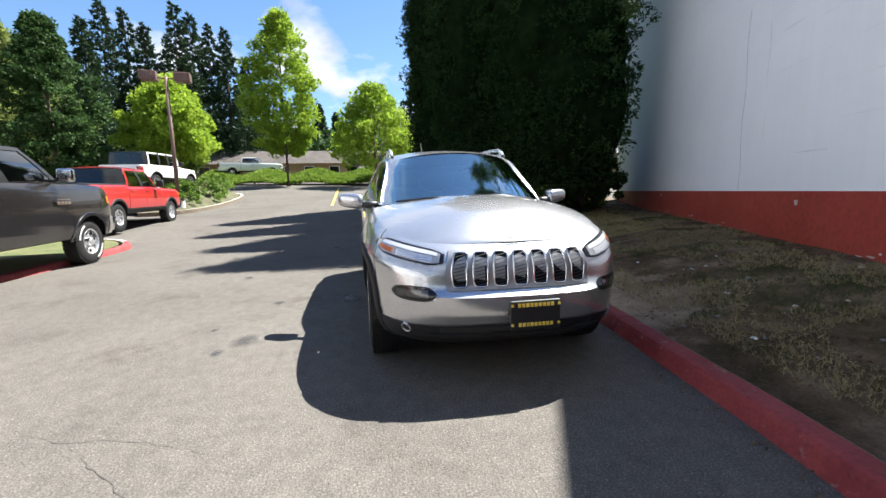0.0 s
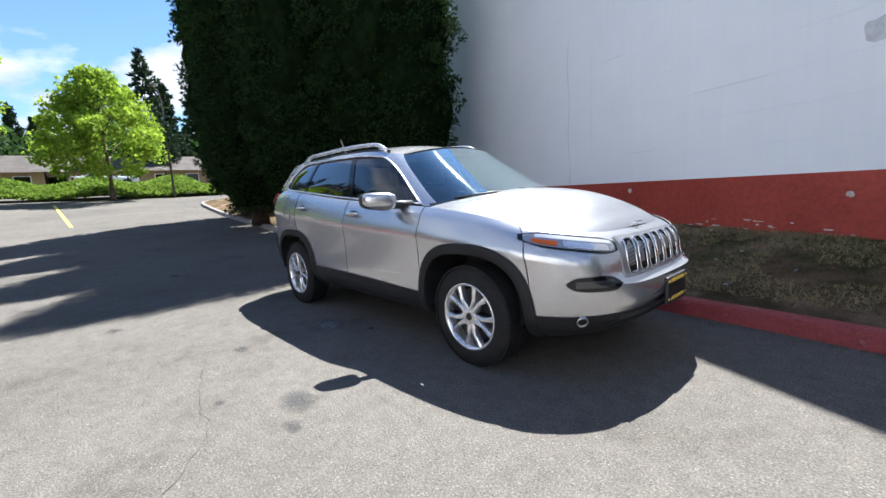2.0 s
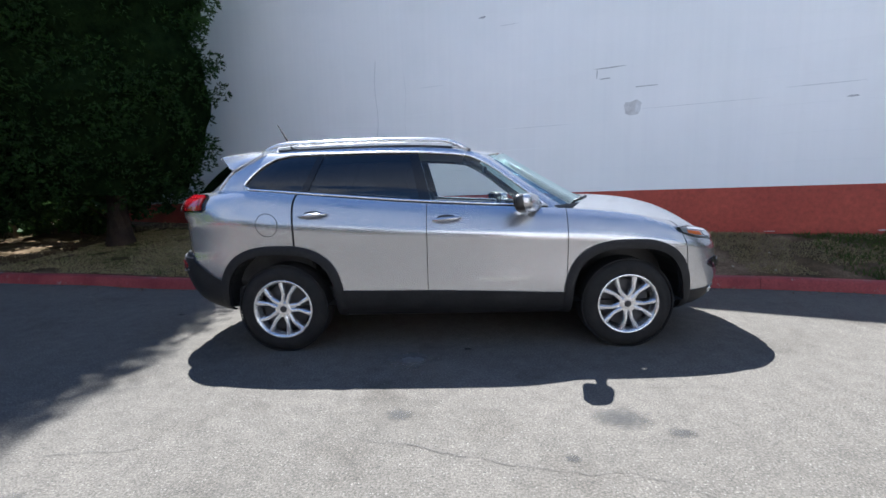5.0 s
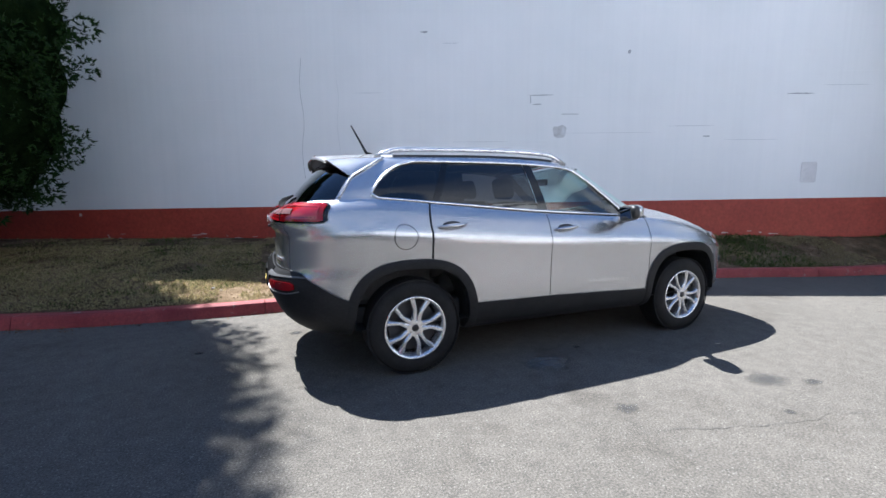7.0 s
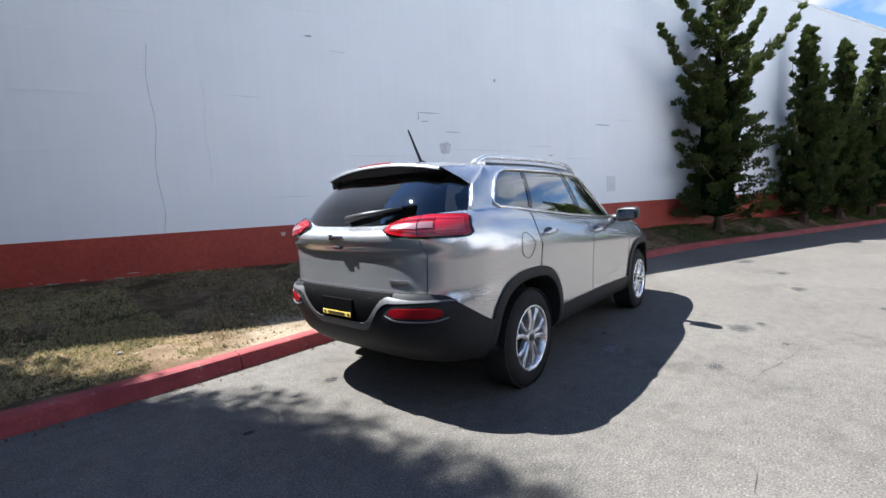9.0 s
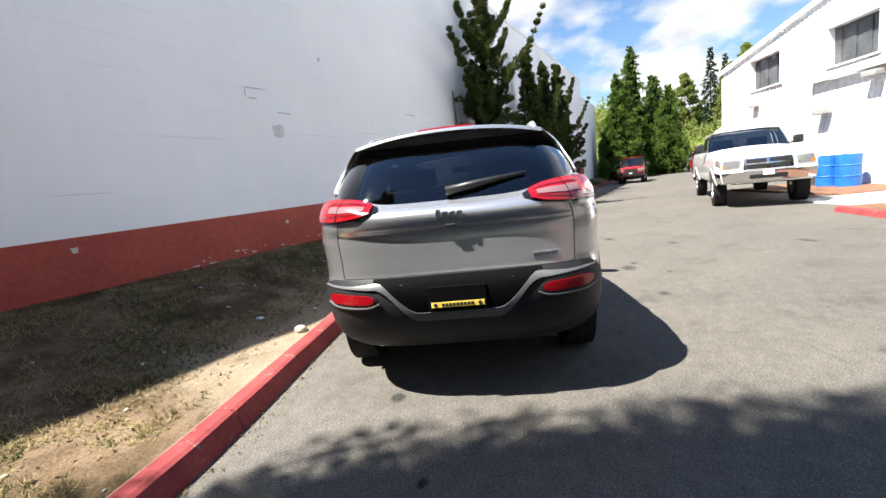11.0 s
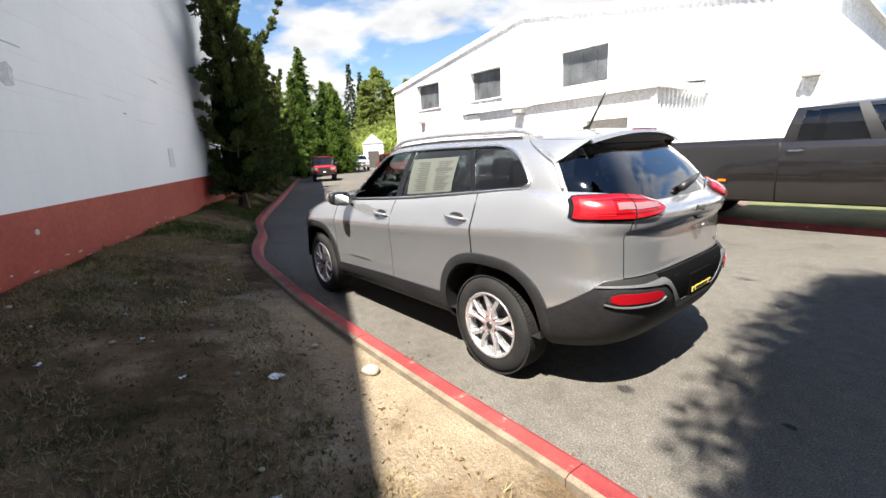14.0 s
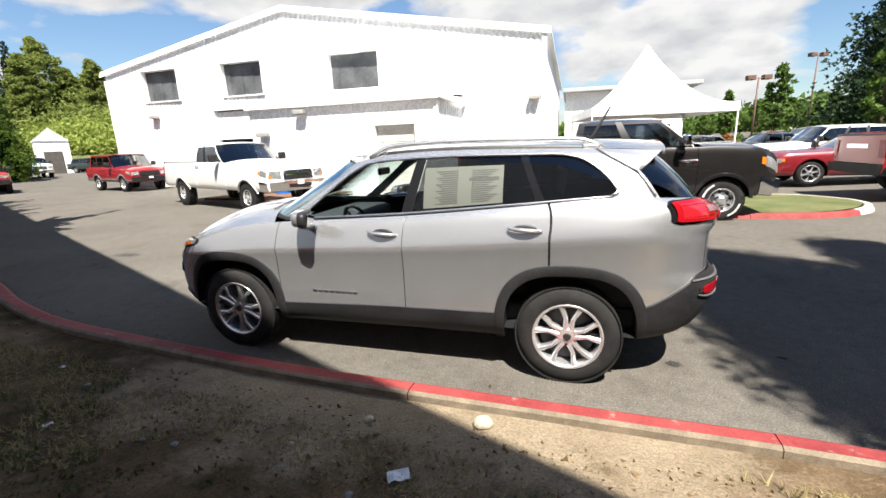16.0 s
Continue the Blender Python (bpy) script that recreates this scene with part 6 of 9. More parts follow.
# gnarled junipers against the wall
def juniper(x, y, H, R, seed, arms):
    """A dense dark body of foliage lumps on a twisted trunk, with long arms that sweep out and up.
    arms: (height share, way along the wall -1 to 1, way off the wall 0 to 1, length, rise)."""
    rng = np.random.default_rng(seed)
    tree = thing("juniper_tree", "twisted dark juniper with upswept branches against the wall", "tree", Matrix.Translation((x, y, 0.33)), "junipers along the wall")
    bm = bmesh.new()
    trunk = [Vector((0, 0, -0.1)), Vector((0.10, 0.05, H * 0.25)), Vector((-0.10, -0.05, H * 0.5)), Vector((0.06, 0.0, H * 0.75)), Vector((0.0, 0.02, H * 0.97))]
    tube(bm, trunk, [0.17, 0.13, 0.09, 0.055, 0.015], 8)
    way_w = np.array(WALL_DIR)
    way_o = -np.array(WALL_IN)
    room = (wall_y(x) - y) / math.hypot(1, 0.435) - 0.10  # free depth between trunk and wall
    C, W, S, N = [], [], [], []

    def lump(c, w, size):
        c = np.array(c, float)
        over = -(c @ way_o) + size * 0.7 - room
        if over > 0:
            c = c + way_o * over
        C.append(c)
        W.append(np.array(w, float))
        S.append(size)

    # the body: short boughs ending in rounded, upturned lumps
    nb = 125
    for k in range(nb):
        t = 0.03 + 0.94 * ((k + rng.uniform(0, 1)) / nb) ** 1.12
        a = k * 2.399 + rng.normal(0, 0.5)
        r = R * lerp([(0.0, 0.80), (0.10, 1.0), (0.3, 0.98), (0.5, 0.64), (0.7, 0.36), (0.88, 0.20), (1.0, 0.06)], t)
        ln = r * rng.uniform(0.55, 1.28)
        d = np.array([math.cos(a), math.sin(a), 0.0])
        root = np.array([0, 0, t * H])
        tip = root + d * ln + np.array([0, 0, ln * rng.uniform(0.15, 0.5)])
        tube(bm, [Vector(root), Vector((root + tip) / 2 - np.array([0, 0, 0.04])), Vector(tip)], [0.03, 0.02, 0.008], 4)
        for u, f in ((0.55, 0.8), (0.82, 1.0), (1.0, 0.72)):
            lump(root + (tip - root) * u + rng.normal(0, 0.03, 3), d * 0.5 + np.array([0, 0, 0.8]), f * rng.uniform(0.13, 0.22) * (1.15 - 0.5 * t))
    # the arms
    for t, along, off, ln, rise in arms:
        d = way_w * along + way_o * off
        d = d / np.linalg.norm(d)
        root = np.array([0, 0, t * H])
        pts = []
        for j in range(15):
            u = j / 14
            sag = -0.10 * ln * math.sin(math.pi * min(1, u * 1.25))
            pts.append(root + d * ln * (u - 0.16 * u**3) + np.array([0, 0, rise * ln * u**2.0 + sag + 0.02 * math.sin(9 * u + seed)]))
        tube(bm, [Vector(q) for q in pts[::2]], [0.055, 0.048, 0.04, 0.032, 0.025, 0.018, 0.012, 0.006], 5)
        for j in range(3, 15):
            u = j / 14
            w = pts[j] - pts[j - 1]
            w = w / np.linalg.norm(w)
            for q in range(2):
                lump(pts[j] + rng.normal(0, 0.05, 3) * (1.3 - u), w * 0.8 + np.array([0, 0, 0.7]), (0.19 - 0.12 * u) * rng.uniform(0.75, 1.3))
    part("trunk", bm, BARK, tree, "twisted trunk with limbs", True)
    P, D, Sz = [], [], []
    for c, w, size in zip(C, W, S):
        n = int(34 + 260 * size)
        o = rng.normal(0, 1, (n, 3))
        o /= np.linalg.norm(o, axis=1, keepdims=True)
        P.append(c + o * size * rng.uniform(0.55, 1.0, (n, 1)) * np.array([1, 1, 0.8]))
        D.append(o * 0.7 + w)
        Sz.append(rng.uniform(0.055, 0.095, n))
    P, D, Sz = np.concatenate(P), np.concatenate(D), np.concatenate(Sz)
    V, F = blades(rng, P, D, Sz, 3, 0.45, 0.20)
    np_mesh("crown", V, F, JUNIPER, tree, "tufted evergreen foliage")
    # added solid core; shade among the boughs is in its dark colour
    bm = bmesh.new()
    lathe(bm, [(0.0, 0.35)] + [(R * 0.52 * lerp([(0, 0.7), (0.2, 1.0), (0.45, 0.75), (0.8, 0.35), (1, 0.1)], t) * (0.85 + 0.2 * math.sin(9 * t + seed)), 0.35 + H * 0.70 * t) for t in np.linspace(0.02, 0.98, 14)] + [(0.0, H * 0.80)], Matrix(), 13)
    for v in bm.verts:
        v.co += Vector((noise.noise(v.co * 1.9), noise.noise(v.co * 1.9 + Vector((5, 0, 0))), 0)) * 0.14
    part("shade_core", bm, SHADE_GREEN, tree, "solid core coloured dark for the shade inside the crown")
    return tree


juniper(10.3, -0.66, 7.2, 1.25, 3, ((0.60, -1.0, 0.06, 3.3, 0.22), (0.74, -1.0, 0.06, 2.4, 0.25), (0.50, -1.0, 0.1, 2.4, 0.12), (0.62, 0.5, 0.9, 2.4, 0.75), (0.80, 0.4, 0.9, 1.1, 0.70), (0.45, -0.9, 0.5, 1.7, 0.30), (0.70, 0.9, 0.3, 1.5, 0.6), (0.52, -0.2, 1.0, 1.2, 0.45), (0.30, -0.8, 0.6, 1.5, 0.25)))
juniper(14.7, -2.55, 6.3, 0.85, 4, ((0.30, -1.0, 0.2, 2.2, 1.35), (0.42, 0.6, 0.8, 1.7, 1.1), (0.55, -0.6, 0.6, 1.3, 0.9), (0.25, 0.9, 0.4, 1.6, 0.9), (0.40, -0.2, 1.0, 1.1, 0.9)))
juniper(16.9, -3.55, 6.2, 0.90, 5, ((0.35, -0.7, 0.5, 1.6, 1.2), (0.50, 0.7, 0.7, 1.5, 0.9), (0.62, -0.5, 0.8, 1.1, 0.8)))
juniper(19.2, -4.6, 6.6, 1.05, 6, ((0.40, -0.7, 0.4, 1.9, 1.1), (0.48, 0.5, 0.9, 1.9, 0.75), (0.36, 0.6, 0.8, 1.8, 0.5), (0.66, -0.4, 0.8, 1.2, 0.9), (0.28, 0.4, 0.9, 1.4, 0.35)))


# ---- other vehicles ----
def vehicle(name, label, m, color, L=5.8, front=0.9, wb=3.6, width=2.0, tyre=0.40, tyre_w=0.27, rim=0.23, bot=0.50, nose_z=1.12, hood_z=1.22, belt=1.28, roof=1.88, cab=(0.75, 0.10, -2.05, -1.85), windows=None,
            bed=True, dual=False, flare=0.0, style="spokes", clad=None, chrome=True, taper=0.10, tail_z=None, cover=False, boxy=False, lettered=False, roof_mat=None, nose_pow=3.0, category="car", spare=False, tail_lamp=True):
    """A car or pickup. Local x points forward, 0 lies midway between the axles; cab: plan x of windscreen foot and head, rear head and foot."""
    v = thing(name, label, category, m)
    hw = width / 2
    hubs = ((wb / 2, tyre), (-wb / 2, tyre))
    arch = tyre + 0.075
    xf, xr = wb / 2 + front, wb / 2 + front - L
    tail_z = tail_z or belt + (0.06 if bed else 0.0)
    w_foot, w_head, r_head, r_foot = cab[0], cab[1], cab[3], cab[2]
    TOP = [(xr, tail_z), (r_foot - 0.02, tail_z), (r_foot, belt + 0.01), (w_foot, belt - 0.01), (w_foot + 0.12, hood_z), (xf - 0.40, hood_z - 0.035), (xf - 0.15, hood_z - 0.045 - 0.25 * (hood_z - nose_z)), (xf - 0.04, nose_z + 0.15 * (hood_z - nose_z)), (xf, nose_z - 0.03)]
    BOT = [(xr, bot + 0.02), (xf - 0.25, bot), (xf, bot - 0.02)]

    def side_pt(x, h, off=0.0):
        z0, z1 = lerp(BOT, x), lerp(TOP, x)
        w = hw * curve([(0.0, 0.93), (0.12, 0.975), (0.45, 1.0), (0.75, 0.99), (0.92, 0.965), (1.0, 0.93)], h)
        e = max(0.0, (x - (xf - 0.55)) / 0.55)
        w *= 1 - taper * e**nose_pow - (0.0 if boxy else 0.04) * max(0.0, ((xr + 0.35) - x) / 0.35) ** 3
        if flare:
            for hx, hz in hubs:
                big = flare if (hx < 0 or not dual) else flare * 0.25
                w += big * math.exp(-((x - hx) / (arch + 0.18)) ** 6) * max(0, 1 - abs((z0 + (z1 - z0) * h) - hz - 0.15) / 0.75)
        return Vector((x, w + off, z0 + (z1 - z0) * h))

    def cut(p):
        return any((p.x - hx) ** 2 + (p.z - hz) ** 2 < (arch - 0.015) ** 2 for hx, hz in hubs)

    def side_panel(nm, xa, xb, sd, mat, lab="", off=0.0, h0=0.0, h1=1.0, thick=0.012):
        n = max(3, int((xb - xa) / 0.06))
        rows = [[Vector((p.x, p.y * sd, p.z)) for p in (side_pt(xa + (xb - xa) * i / n, h0 + (h1 - h0) * k / 14, off) for k in range(15))] for i in range(n + 1)]
        return skin(nm, rows, mat, v, lab, thick, drop=cut, hubs=hubs, arch=arch)

    mid = (w_foot + r_foot) / 2
    df = w_foot - 0.10
    gaps = 0.004
    for sd in (1, -1):
        side_panel("front_fender", df + gaps, xf, sd, color)
        if cab[2] < -0.9:
            side_panel("front_door", mid + gaps, df - gaps, sd, color)
            side_panel("rear_door", r_foot + gaps, mid - gaps, sd, color)
        else:
            side_panel("front_door", r_foot + gaps, df - gaps, sd, color)
        side_panel("bed_side" if bed else "rear_quarter", xr, r_foot - (0.02 if bed else gaps), sd, color)
        side_panel("inner_side", xr + 0.03, xf - 0.05, sd, BLACK, off=-0.03, h0=0.02, h1=0.96, thick=0)
        if clad:
            side_panel("lower_trim", xr + 0.02, xf - 0.02, sd, clad, off=0.008, h0=0.0, h1=0.16)
        for hx, hz in hubs:
            rows = []
            for k in range(25):
                a = radians(-5 + 190 * k / 24)
                rows.append([Vector((hx + r * math.cos(a), sd * (side_pt(hx + r * math.cos(a), max(0.0, min(1, (hz + r * math.sin(a) - bot) / (belt - bot)))).y + o), max(hz + r * math.sin(a), bot - 0.05))) for r, o in ((arch - 0.01, -0.04), (arch - 0.01, 0.012), (arch + 0.045, 0.014), (arch + 0.055, 0.0))])
            skin("arch_lip", rows, clad or color, v, thick=0)
            bm = bmesh.new()
            lathe(bm, [(arch, 0.0), (arch, 0.34), (0.0, 0.34)], Matrix.Translation((hx, sd * (hw - 0.03), hz)) @ Matrix.Rotation(radians(90 * sd), 4, "X"), 24)
            for q in bm.verts:
                q.co.z = max(q.co.z, bot - 0.03)
            part("wheel_well", bm, BLACK, v)
            mw = Matrix.Translation((hx, sd * (hw - tyre_w / 2 - (0.03 if not (dual and hx < 0) else -0.09)), hz)) @ Matrix.Rotation(radians(-90 * sd), 4, "X") @ Matrix.Rotation(hx * 1.3 + sd, 4, "Z")
            w = road_wheel(v, mw, tyre, tyre_w, rim, style, spoke_n=6 if style == "spokes" else 5)
            if lettered:
                bm = bmesh.new()
                for a0 in (0.3, 3.4):
                    for k in range(9):
                        a = a0 + k * 0.105
                        rr = (tyre + rim) / 2 + 0.012
                        bmesh.ops.create_cube(bm, size=1, matrix=Matrix.Rotation(a, 4, "Z") @ Matrix.Translation((rr, 0, tyre_w / 2 + 0.001)) @ Matrix.Diagonal((0.036, 0.022, 0.004, 1)))
                part("sidewall_band", bm, TRIM_WHITE, w, "white sidewall lettering shown as bars", kind="stuff")
    # hood, nose, tail
    rows = []
    for i in range(15):
        x = w_foot - 0.02 + (xf - w_foot + 0.02) * i / 14
        p = side_pt(x, 1.0)
        rows.append([Vector((x, p.y * q, p.z + 0.075 * (1 - abs(q) ** 2.6) * min(1, (xf - x) / 0.25 + 0.1))) for q in np.linspace(-1, 1, 13)])
    skin("hood", rows, color, v, thick=0.01)
    p0 = side_pt(xf, 0.5)

    def front_pt(q, h, off=0.0):
        p = side_pt(xf, h)
        return Vector((xf + (0.10 if not boxy else 0.03) * (1 - abs(q) ** 2.5) * (0.6 + 0.4 * math.sin(math.pi * min(1, h))) + off, p.y * q, p.z + (0.03 * (1 - q * q) if h > 0.95 else 0)))

    def face(nm, fn, q0, q1, h0, h1, mat, off, lab="", parent=None, thick=0.02, nq=10, nh=4):
        rows = [[fn(q0 + (q1 - q0) * i / nq, h0 + (h1 - h0) * k / nh, off) for k in range(nh + 1)] for i in range(nq + 1)]
        return skin(nm, rows, mat, parent or v, lab, thick)

    face("nose", front_pt, -1, 1, 0.0, 1.0, color, 0.0, nq=18, nh=8, thick=0.0)
    bright = CHROME if chrome else CLADDING
    gr = face("grille", front_pt, -0.52, 0.52, 0.52, 0.95, bright, 0.03, "bright grille" if chrome else "grille")
    if boxy:
        for k in range(7):
            q = -0.42 + 0.14 * k
            face("grille_slot", front_pt, q - 0.035, q + 0.035, 0.56, 0.9, BLACK, 0.036, "", gr, 0.004, 2, 3)
    else:
        for q0, q1 in ((-0.46, -0.03), (0.03, 0.46)):
            for h0, h1 in ((0.56, 0.71), (0.76, 0.91)):
                face("grille_insert", front_pt, q0, q1, h0, h1, BLACK, 0.036, "", gr, 0.004, 4, 2)
    for sd in (1, -1):
        hl = face("headlamp", front_pt, sd * 0.60, sd * 0.97, 0.62, 0.93, CLEAR_LENS, 0.02, "clear headlamp")
        face("turn_signal", front_pt, sd * 0.90, sd * 0.975, 0.63, 0.74, AMBER, 0.026, "amber turn signal", hl, 0.006, 3, 3)
    bumper = face("front_bumper", front_pt, -1.0, 1.0, 0.08, 0.45, bright, 0.09, "chrome front bumper" if chrome else "dark front bumper", nq=16, thick=0.09)
    face("bumper_slot", front_pt, -0.4, 0.4, 0.16, 0.32, BLACK, 0.096, "", bumper, 0.004)
    face("number_plate", front_pt, -0.12, 0.12, 0.28, 0.46, TRIM_WHITE, 0.102, "plain white plate", bumper, 0.004, 2, 2)

    def rear_pt(q, h, off=0.0):
        p = side_pt(xr, h)
        return Vector((xr - 0.03 * (1 - abs(q) ** 4) - off, p.y * q, p.z))

    tg = face("tailgate", rear_pt, -1, 1, 0.25, 1.0, color, 0.0, nq=12, nh=6)
    face("tail_badge", rear_pt, -0.42, 0.42, 0.66, 0.78, CHROME if bed else color, 0.008, "bright tailgate bar" if bed else "", tg, 0.004, 6, 2)
    if tail_lamp:
        for sd in (1, -1):
            face("tail_lamp", rear_pt, sd * 0.80, sd * 1.0, 0.42, 0.88, RED_LENS, 0.015, "red tail lamp", None, 0.03, 3, 4)
            side_panel("tail_lamp", xr + 0.005, xr + 0.13, sd, RED_LENS, "red tail lamp", 0.012, 0.46, 0.88)
    for sd in (1, -1):
        side_panel("headlamp", xf - 0.20, xf - 0.01, sd, HEAD_LENS, "clear headlamp", 0.010, 0.64, 0.87)
        side_panel("turn_signal", xf - 0.27, xf - 0.205, sd, AMBER, "amber corner lamp", 0.010, 0.68, 0.83)
        if chrome:
            side_panel("bumper_end", xf - 0.26, xf - 0.005, sd, CHROME, "chrome bumper end", 0.016, 0.02, 0.40)
    face("rear_bumper", rear_pt, -1.0, 1.0, -0.02, 0.24, bright if bed else (clad or color), 0.10, "rear bumper", None, 0.10, 12, 3)
    # bed
    if bed:
        y = side_pt(-wb / 2, 1.0).y
        bm = bmesh.new()
        if cover:
            box(bm, xr + 0.04, r_foot - 0.05, -hw * 0.9, hw * 0.9, tail_z - 0.03, tail_z + 0.03, 0.015)
            part("bed_cover", bm, BLACK, v, "black bed cover")
        else:
            box(bm, xr + 0.05, r_foot - 0.04, -hw * 0.82, hw * 0.82, 0.78, 0.82)
            part("bed_floor", bm, BLACK, v, "dark bed floor")
        for sd in (1, -1):
            bm = bmesh.new()
            y0, y1 = sorted((sd * hw * 0.80, sd * (hw * 0.935)))
            box(bm, xr, r_foot - 0.03, y0, y1, tail_z - 0.05, tail_z + 0.025, 0.015)
            part("bed_rail", bm, CLADDING if not cover else BLACK, v, "black bed rail cap")
            bm = bmesh.new()
            y0, y1 = sorted((sd * hw * 0.80, sd * hw * 0.82))
            box(bm, xr + 0.03, r_foot - 0.04, y0, y1, 0.80, tail_z - 0.04)
            part("bed_wall", bm, BLACK, v)
    # cabin
    wb0, wt = hw * 0.925, hw * (0.80 if not boxy else 0.87)
    base = belt - 0.012

    def cab_pt(u, g, sd, off=0.0):
        xa = w_foot - 0.18 + (w_head - 0.10 - w_foot + 0.18) * g
        xb = r_foot + (r_head - r_foot) * g
        bulge = 0.02 * math.sin(math.pi * g)
        return Vector((xa + (xb - xa) * u, sd * (wb0 + (wt - wb0) * g**1.3 + bulge + off), base + (roof - 0.07 - base) * g))

    wins = windows or ((0.03, 0.46), (0.53, 0.93))
    for sd in (1, -1):
        edges = [0.0]
        for a, b in wins:
            edges += [a, b]
        edges.append(1.0)
        for k in range(len(edges) - 1):
            a, b = edges[k], edges[k + 1]
            is_win = k % 2 == 1
            g0, g1 = (0.07, 0.90) if is_win else (0.0, 1.0)
            rows = [[cab_pt(a + (b - a) * i / 5, gg, sd, -0.012 if is_win else 0.0) for gg in np.linspace(g0, g1, 9)] for i in range(6)]
            if is_win:
                skin("side_window", rows, CAR_GLASS if k == 1 else PRIVACY, v, "side window", 0)
                for ga, gb in ((0.0, 0.07), (0.90, 1.0)):
                    rows = [[cab_pt(a + (b - a) * i / 5, gg, sd) for gg in (ga, gb)] for i in range(6)]
                    skin("window_frame", rows, color, v, "", 0)
            else:
                skin("pillar", rows, color if k in (0, len(edges) - 2) else BLACK, v, "", 0)
        # mirror and handles
        bm = bmesh.new()
        my0, my1 = sorted((sd * (hw + 0.02), sd * (hw + 0.24)))
        box(bm, w_foot - 0.42, w_foot - 0.28, my0, my1, belt + 0.02, belt + 0.24, 0.04, 3)
        mi = part("door_mirror", bm, CHROME if chrome and dual else BLACK, v, "door mirror", True)
        bm = bmesh.new()
        cyl(bm, (w_foot - 0.33, sd * (hw - 0.12), belt + 0.03), (w_foot - 0.35, sd * (hw + 0.06), belt + 0.07), 0.025, seg=8)
        part("mirror_arm", bm, BLACK, mi)
        for hx in ((mid + 0.16, r_foot + 0.22) if cab[2] < -0.9 else (r_foot + 0.2,)):
            p = side_pt(hx, 0.86)
            bm = bmesh.new()
            tube(bm, [(hx - 0.11, sd * (p.y + 0.008), p.z), (hx - 0.07, sd * (p.y + 0.035), p.z), (hx + 0.07, sd * (p.y + 0.035), p.z), (hx + 0.11, sd * (p.y + 0.008), p.z)], 0.015, 6)
            part("door_handle", bm, CHROME if chrome else color, v, "bright door handle" if chrome else "", True)
    rows = []
    for q in np.linspace(-1, 1, 13):
        rows.append([Vector((w_foot - 0.18 + (w_head - 0.10 - w_foot + 0.18) * g + (0.20 - 0.08 * g) * (1 - abs(q) ** 2.2), q * (wb0 + (wt - wb0) * g**1.3), base + (roof - 0.07 - base) * g + 0.03 * g * (1 - q * q))) for g in np.linspace(0, 1, 9)])
    skin("windscreen", rows, CAR_GLASS, v, "clear windscreen", 0)
    rows = []
    for q in np.linspace(-1, 1, 13):
        rows.append([Vector((r_foot + (r_head - r_foot) * g - 0.04 * (1 - abs(q) ** 3), q * (wb0 + (wt - wb0) * g**1.3), base + (roof - 0.07 - base) * g)) for g in np.linspace(0.0, 1, 7)])
    skin("rear_window", rows, PRIVACY, v, "dark rear window", 0)
    rows = []
    for i in range(15):
        x = w_head + 0.02 + (r_head - w_head - 0.02) * i / 14
        rows.append([Vector((x + (0.0 if i else 0.02 * (1 - q * q)), wt * q, roof - 0.07 + 0.075 * (1 - abs(q) ** 3) * min(1, 0.45 + i / 4, 0.45 + (14 - i) / 4))) for q in np.linspace(-1, 1, 13)])
    skin("roof", rows, roof_mat or color, v, thick=0.01)
    # seats and dash that show through the glass
    for x in (w_head - 0.55, (w_head + r_head) / 2 - 0.45):
        for y in (-0.42, 0.42):
            bm = bmesh.new()
            box(bm, x - 0.30, x - 0.14, y - 0.25, y + 0.25, 0.8, belt + 0.32, 0.05)
            part("seat_back", bm, INTERIOR, v)
        if r_foot > -0.9:
            break
    bm = bmesh.new()
    box(bm, w_foot - 0.45, w_foot + 0.05, -wb0 + 0.05, wb0 - 0.05, belt - 0.3, belt - 0.02, 0.05)
    part("dashboard", bm, INTERIOR, v)
    bm = bmesh.new()
    box(bm, xr + 0.08, xf - 0.15, -hw + 0.32, hw - 0.32, bot - 0.05, bot + 0.14, 0.04)
    part("chassis", bm, BLACK, v, "dark chassis")
    if spare:
        mw = Matrix.Translation((xr - 0.16, 0, belt - 0.35)) @ Matrix.Rotation(radians(-90), 4, "Y")
        road_wheel(v, mw, tyre, tyre_w, rim, style, name="spare_wheel")
    return v


def stand(x, y, heading, z=None, roll=0.0):
    return Matrix.Translation((x, y, gz(x) if z is None else z)) @ Matrix.Rotation(radians(heading), 4, "Z") @ Matrix.Rotation(radians(roll), 4, "X")


# graphite dually pickup at the island
ram = vehicle("pickup_truck", "graphite-grey crew-cab dually pickup parked along the island", stand(-2.04, -6.78, 180, 0.0), RAM_GREY, L=6.12, front=0.86, wb=4.28, width=2.02, tyre=0.405, tyre_w=0.25, rim=0.225, bot=0.50,
              nose_z=1.22, hood_z=1.44, belt=1.44, roof=2.04, cab=(1.76, 1.05, -0.69, -0.56), windows=((0.05, 0.46), (0.54, 0.92)), bed=True, dual=True, flare=0.10, style="holes", lettered=True, tail_z=1.50, taper=0.09)
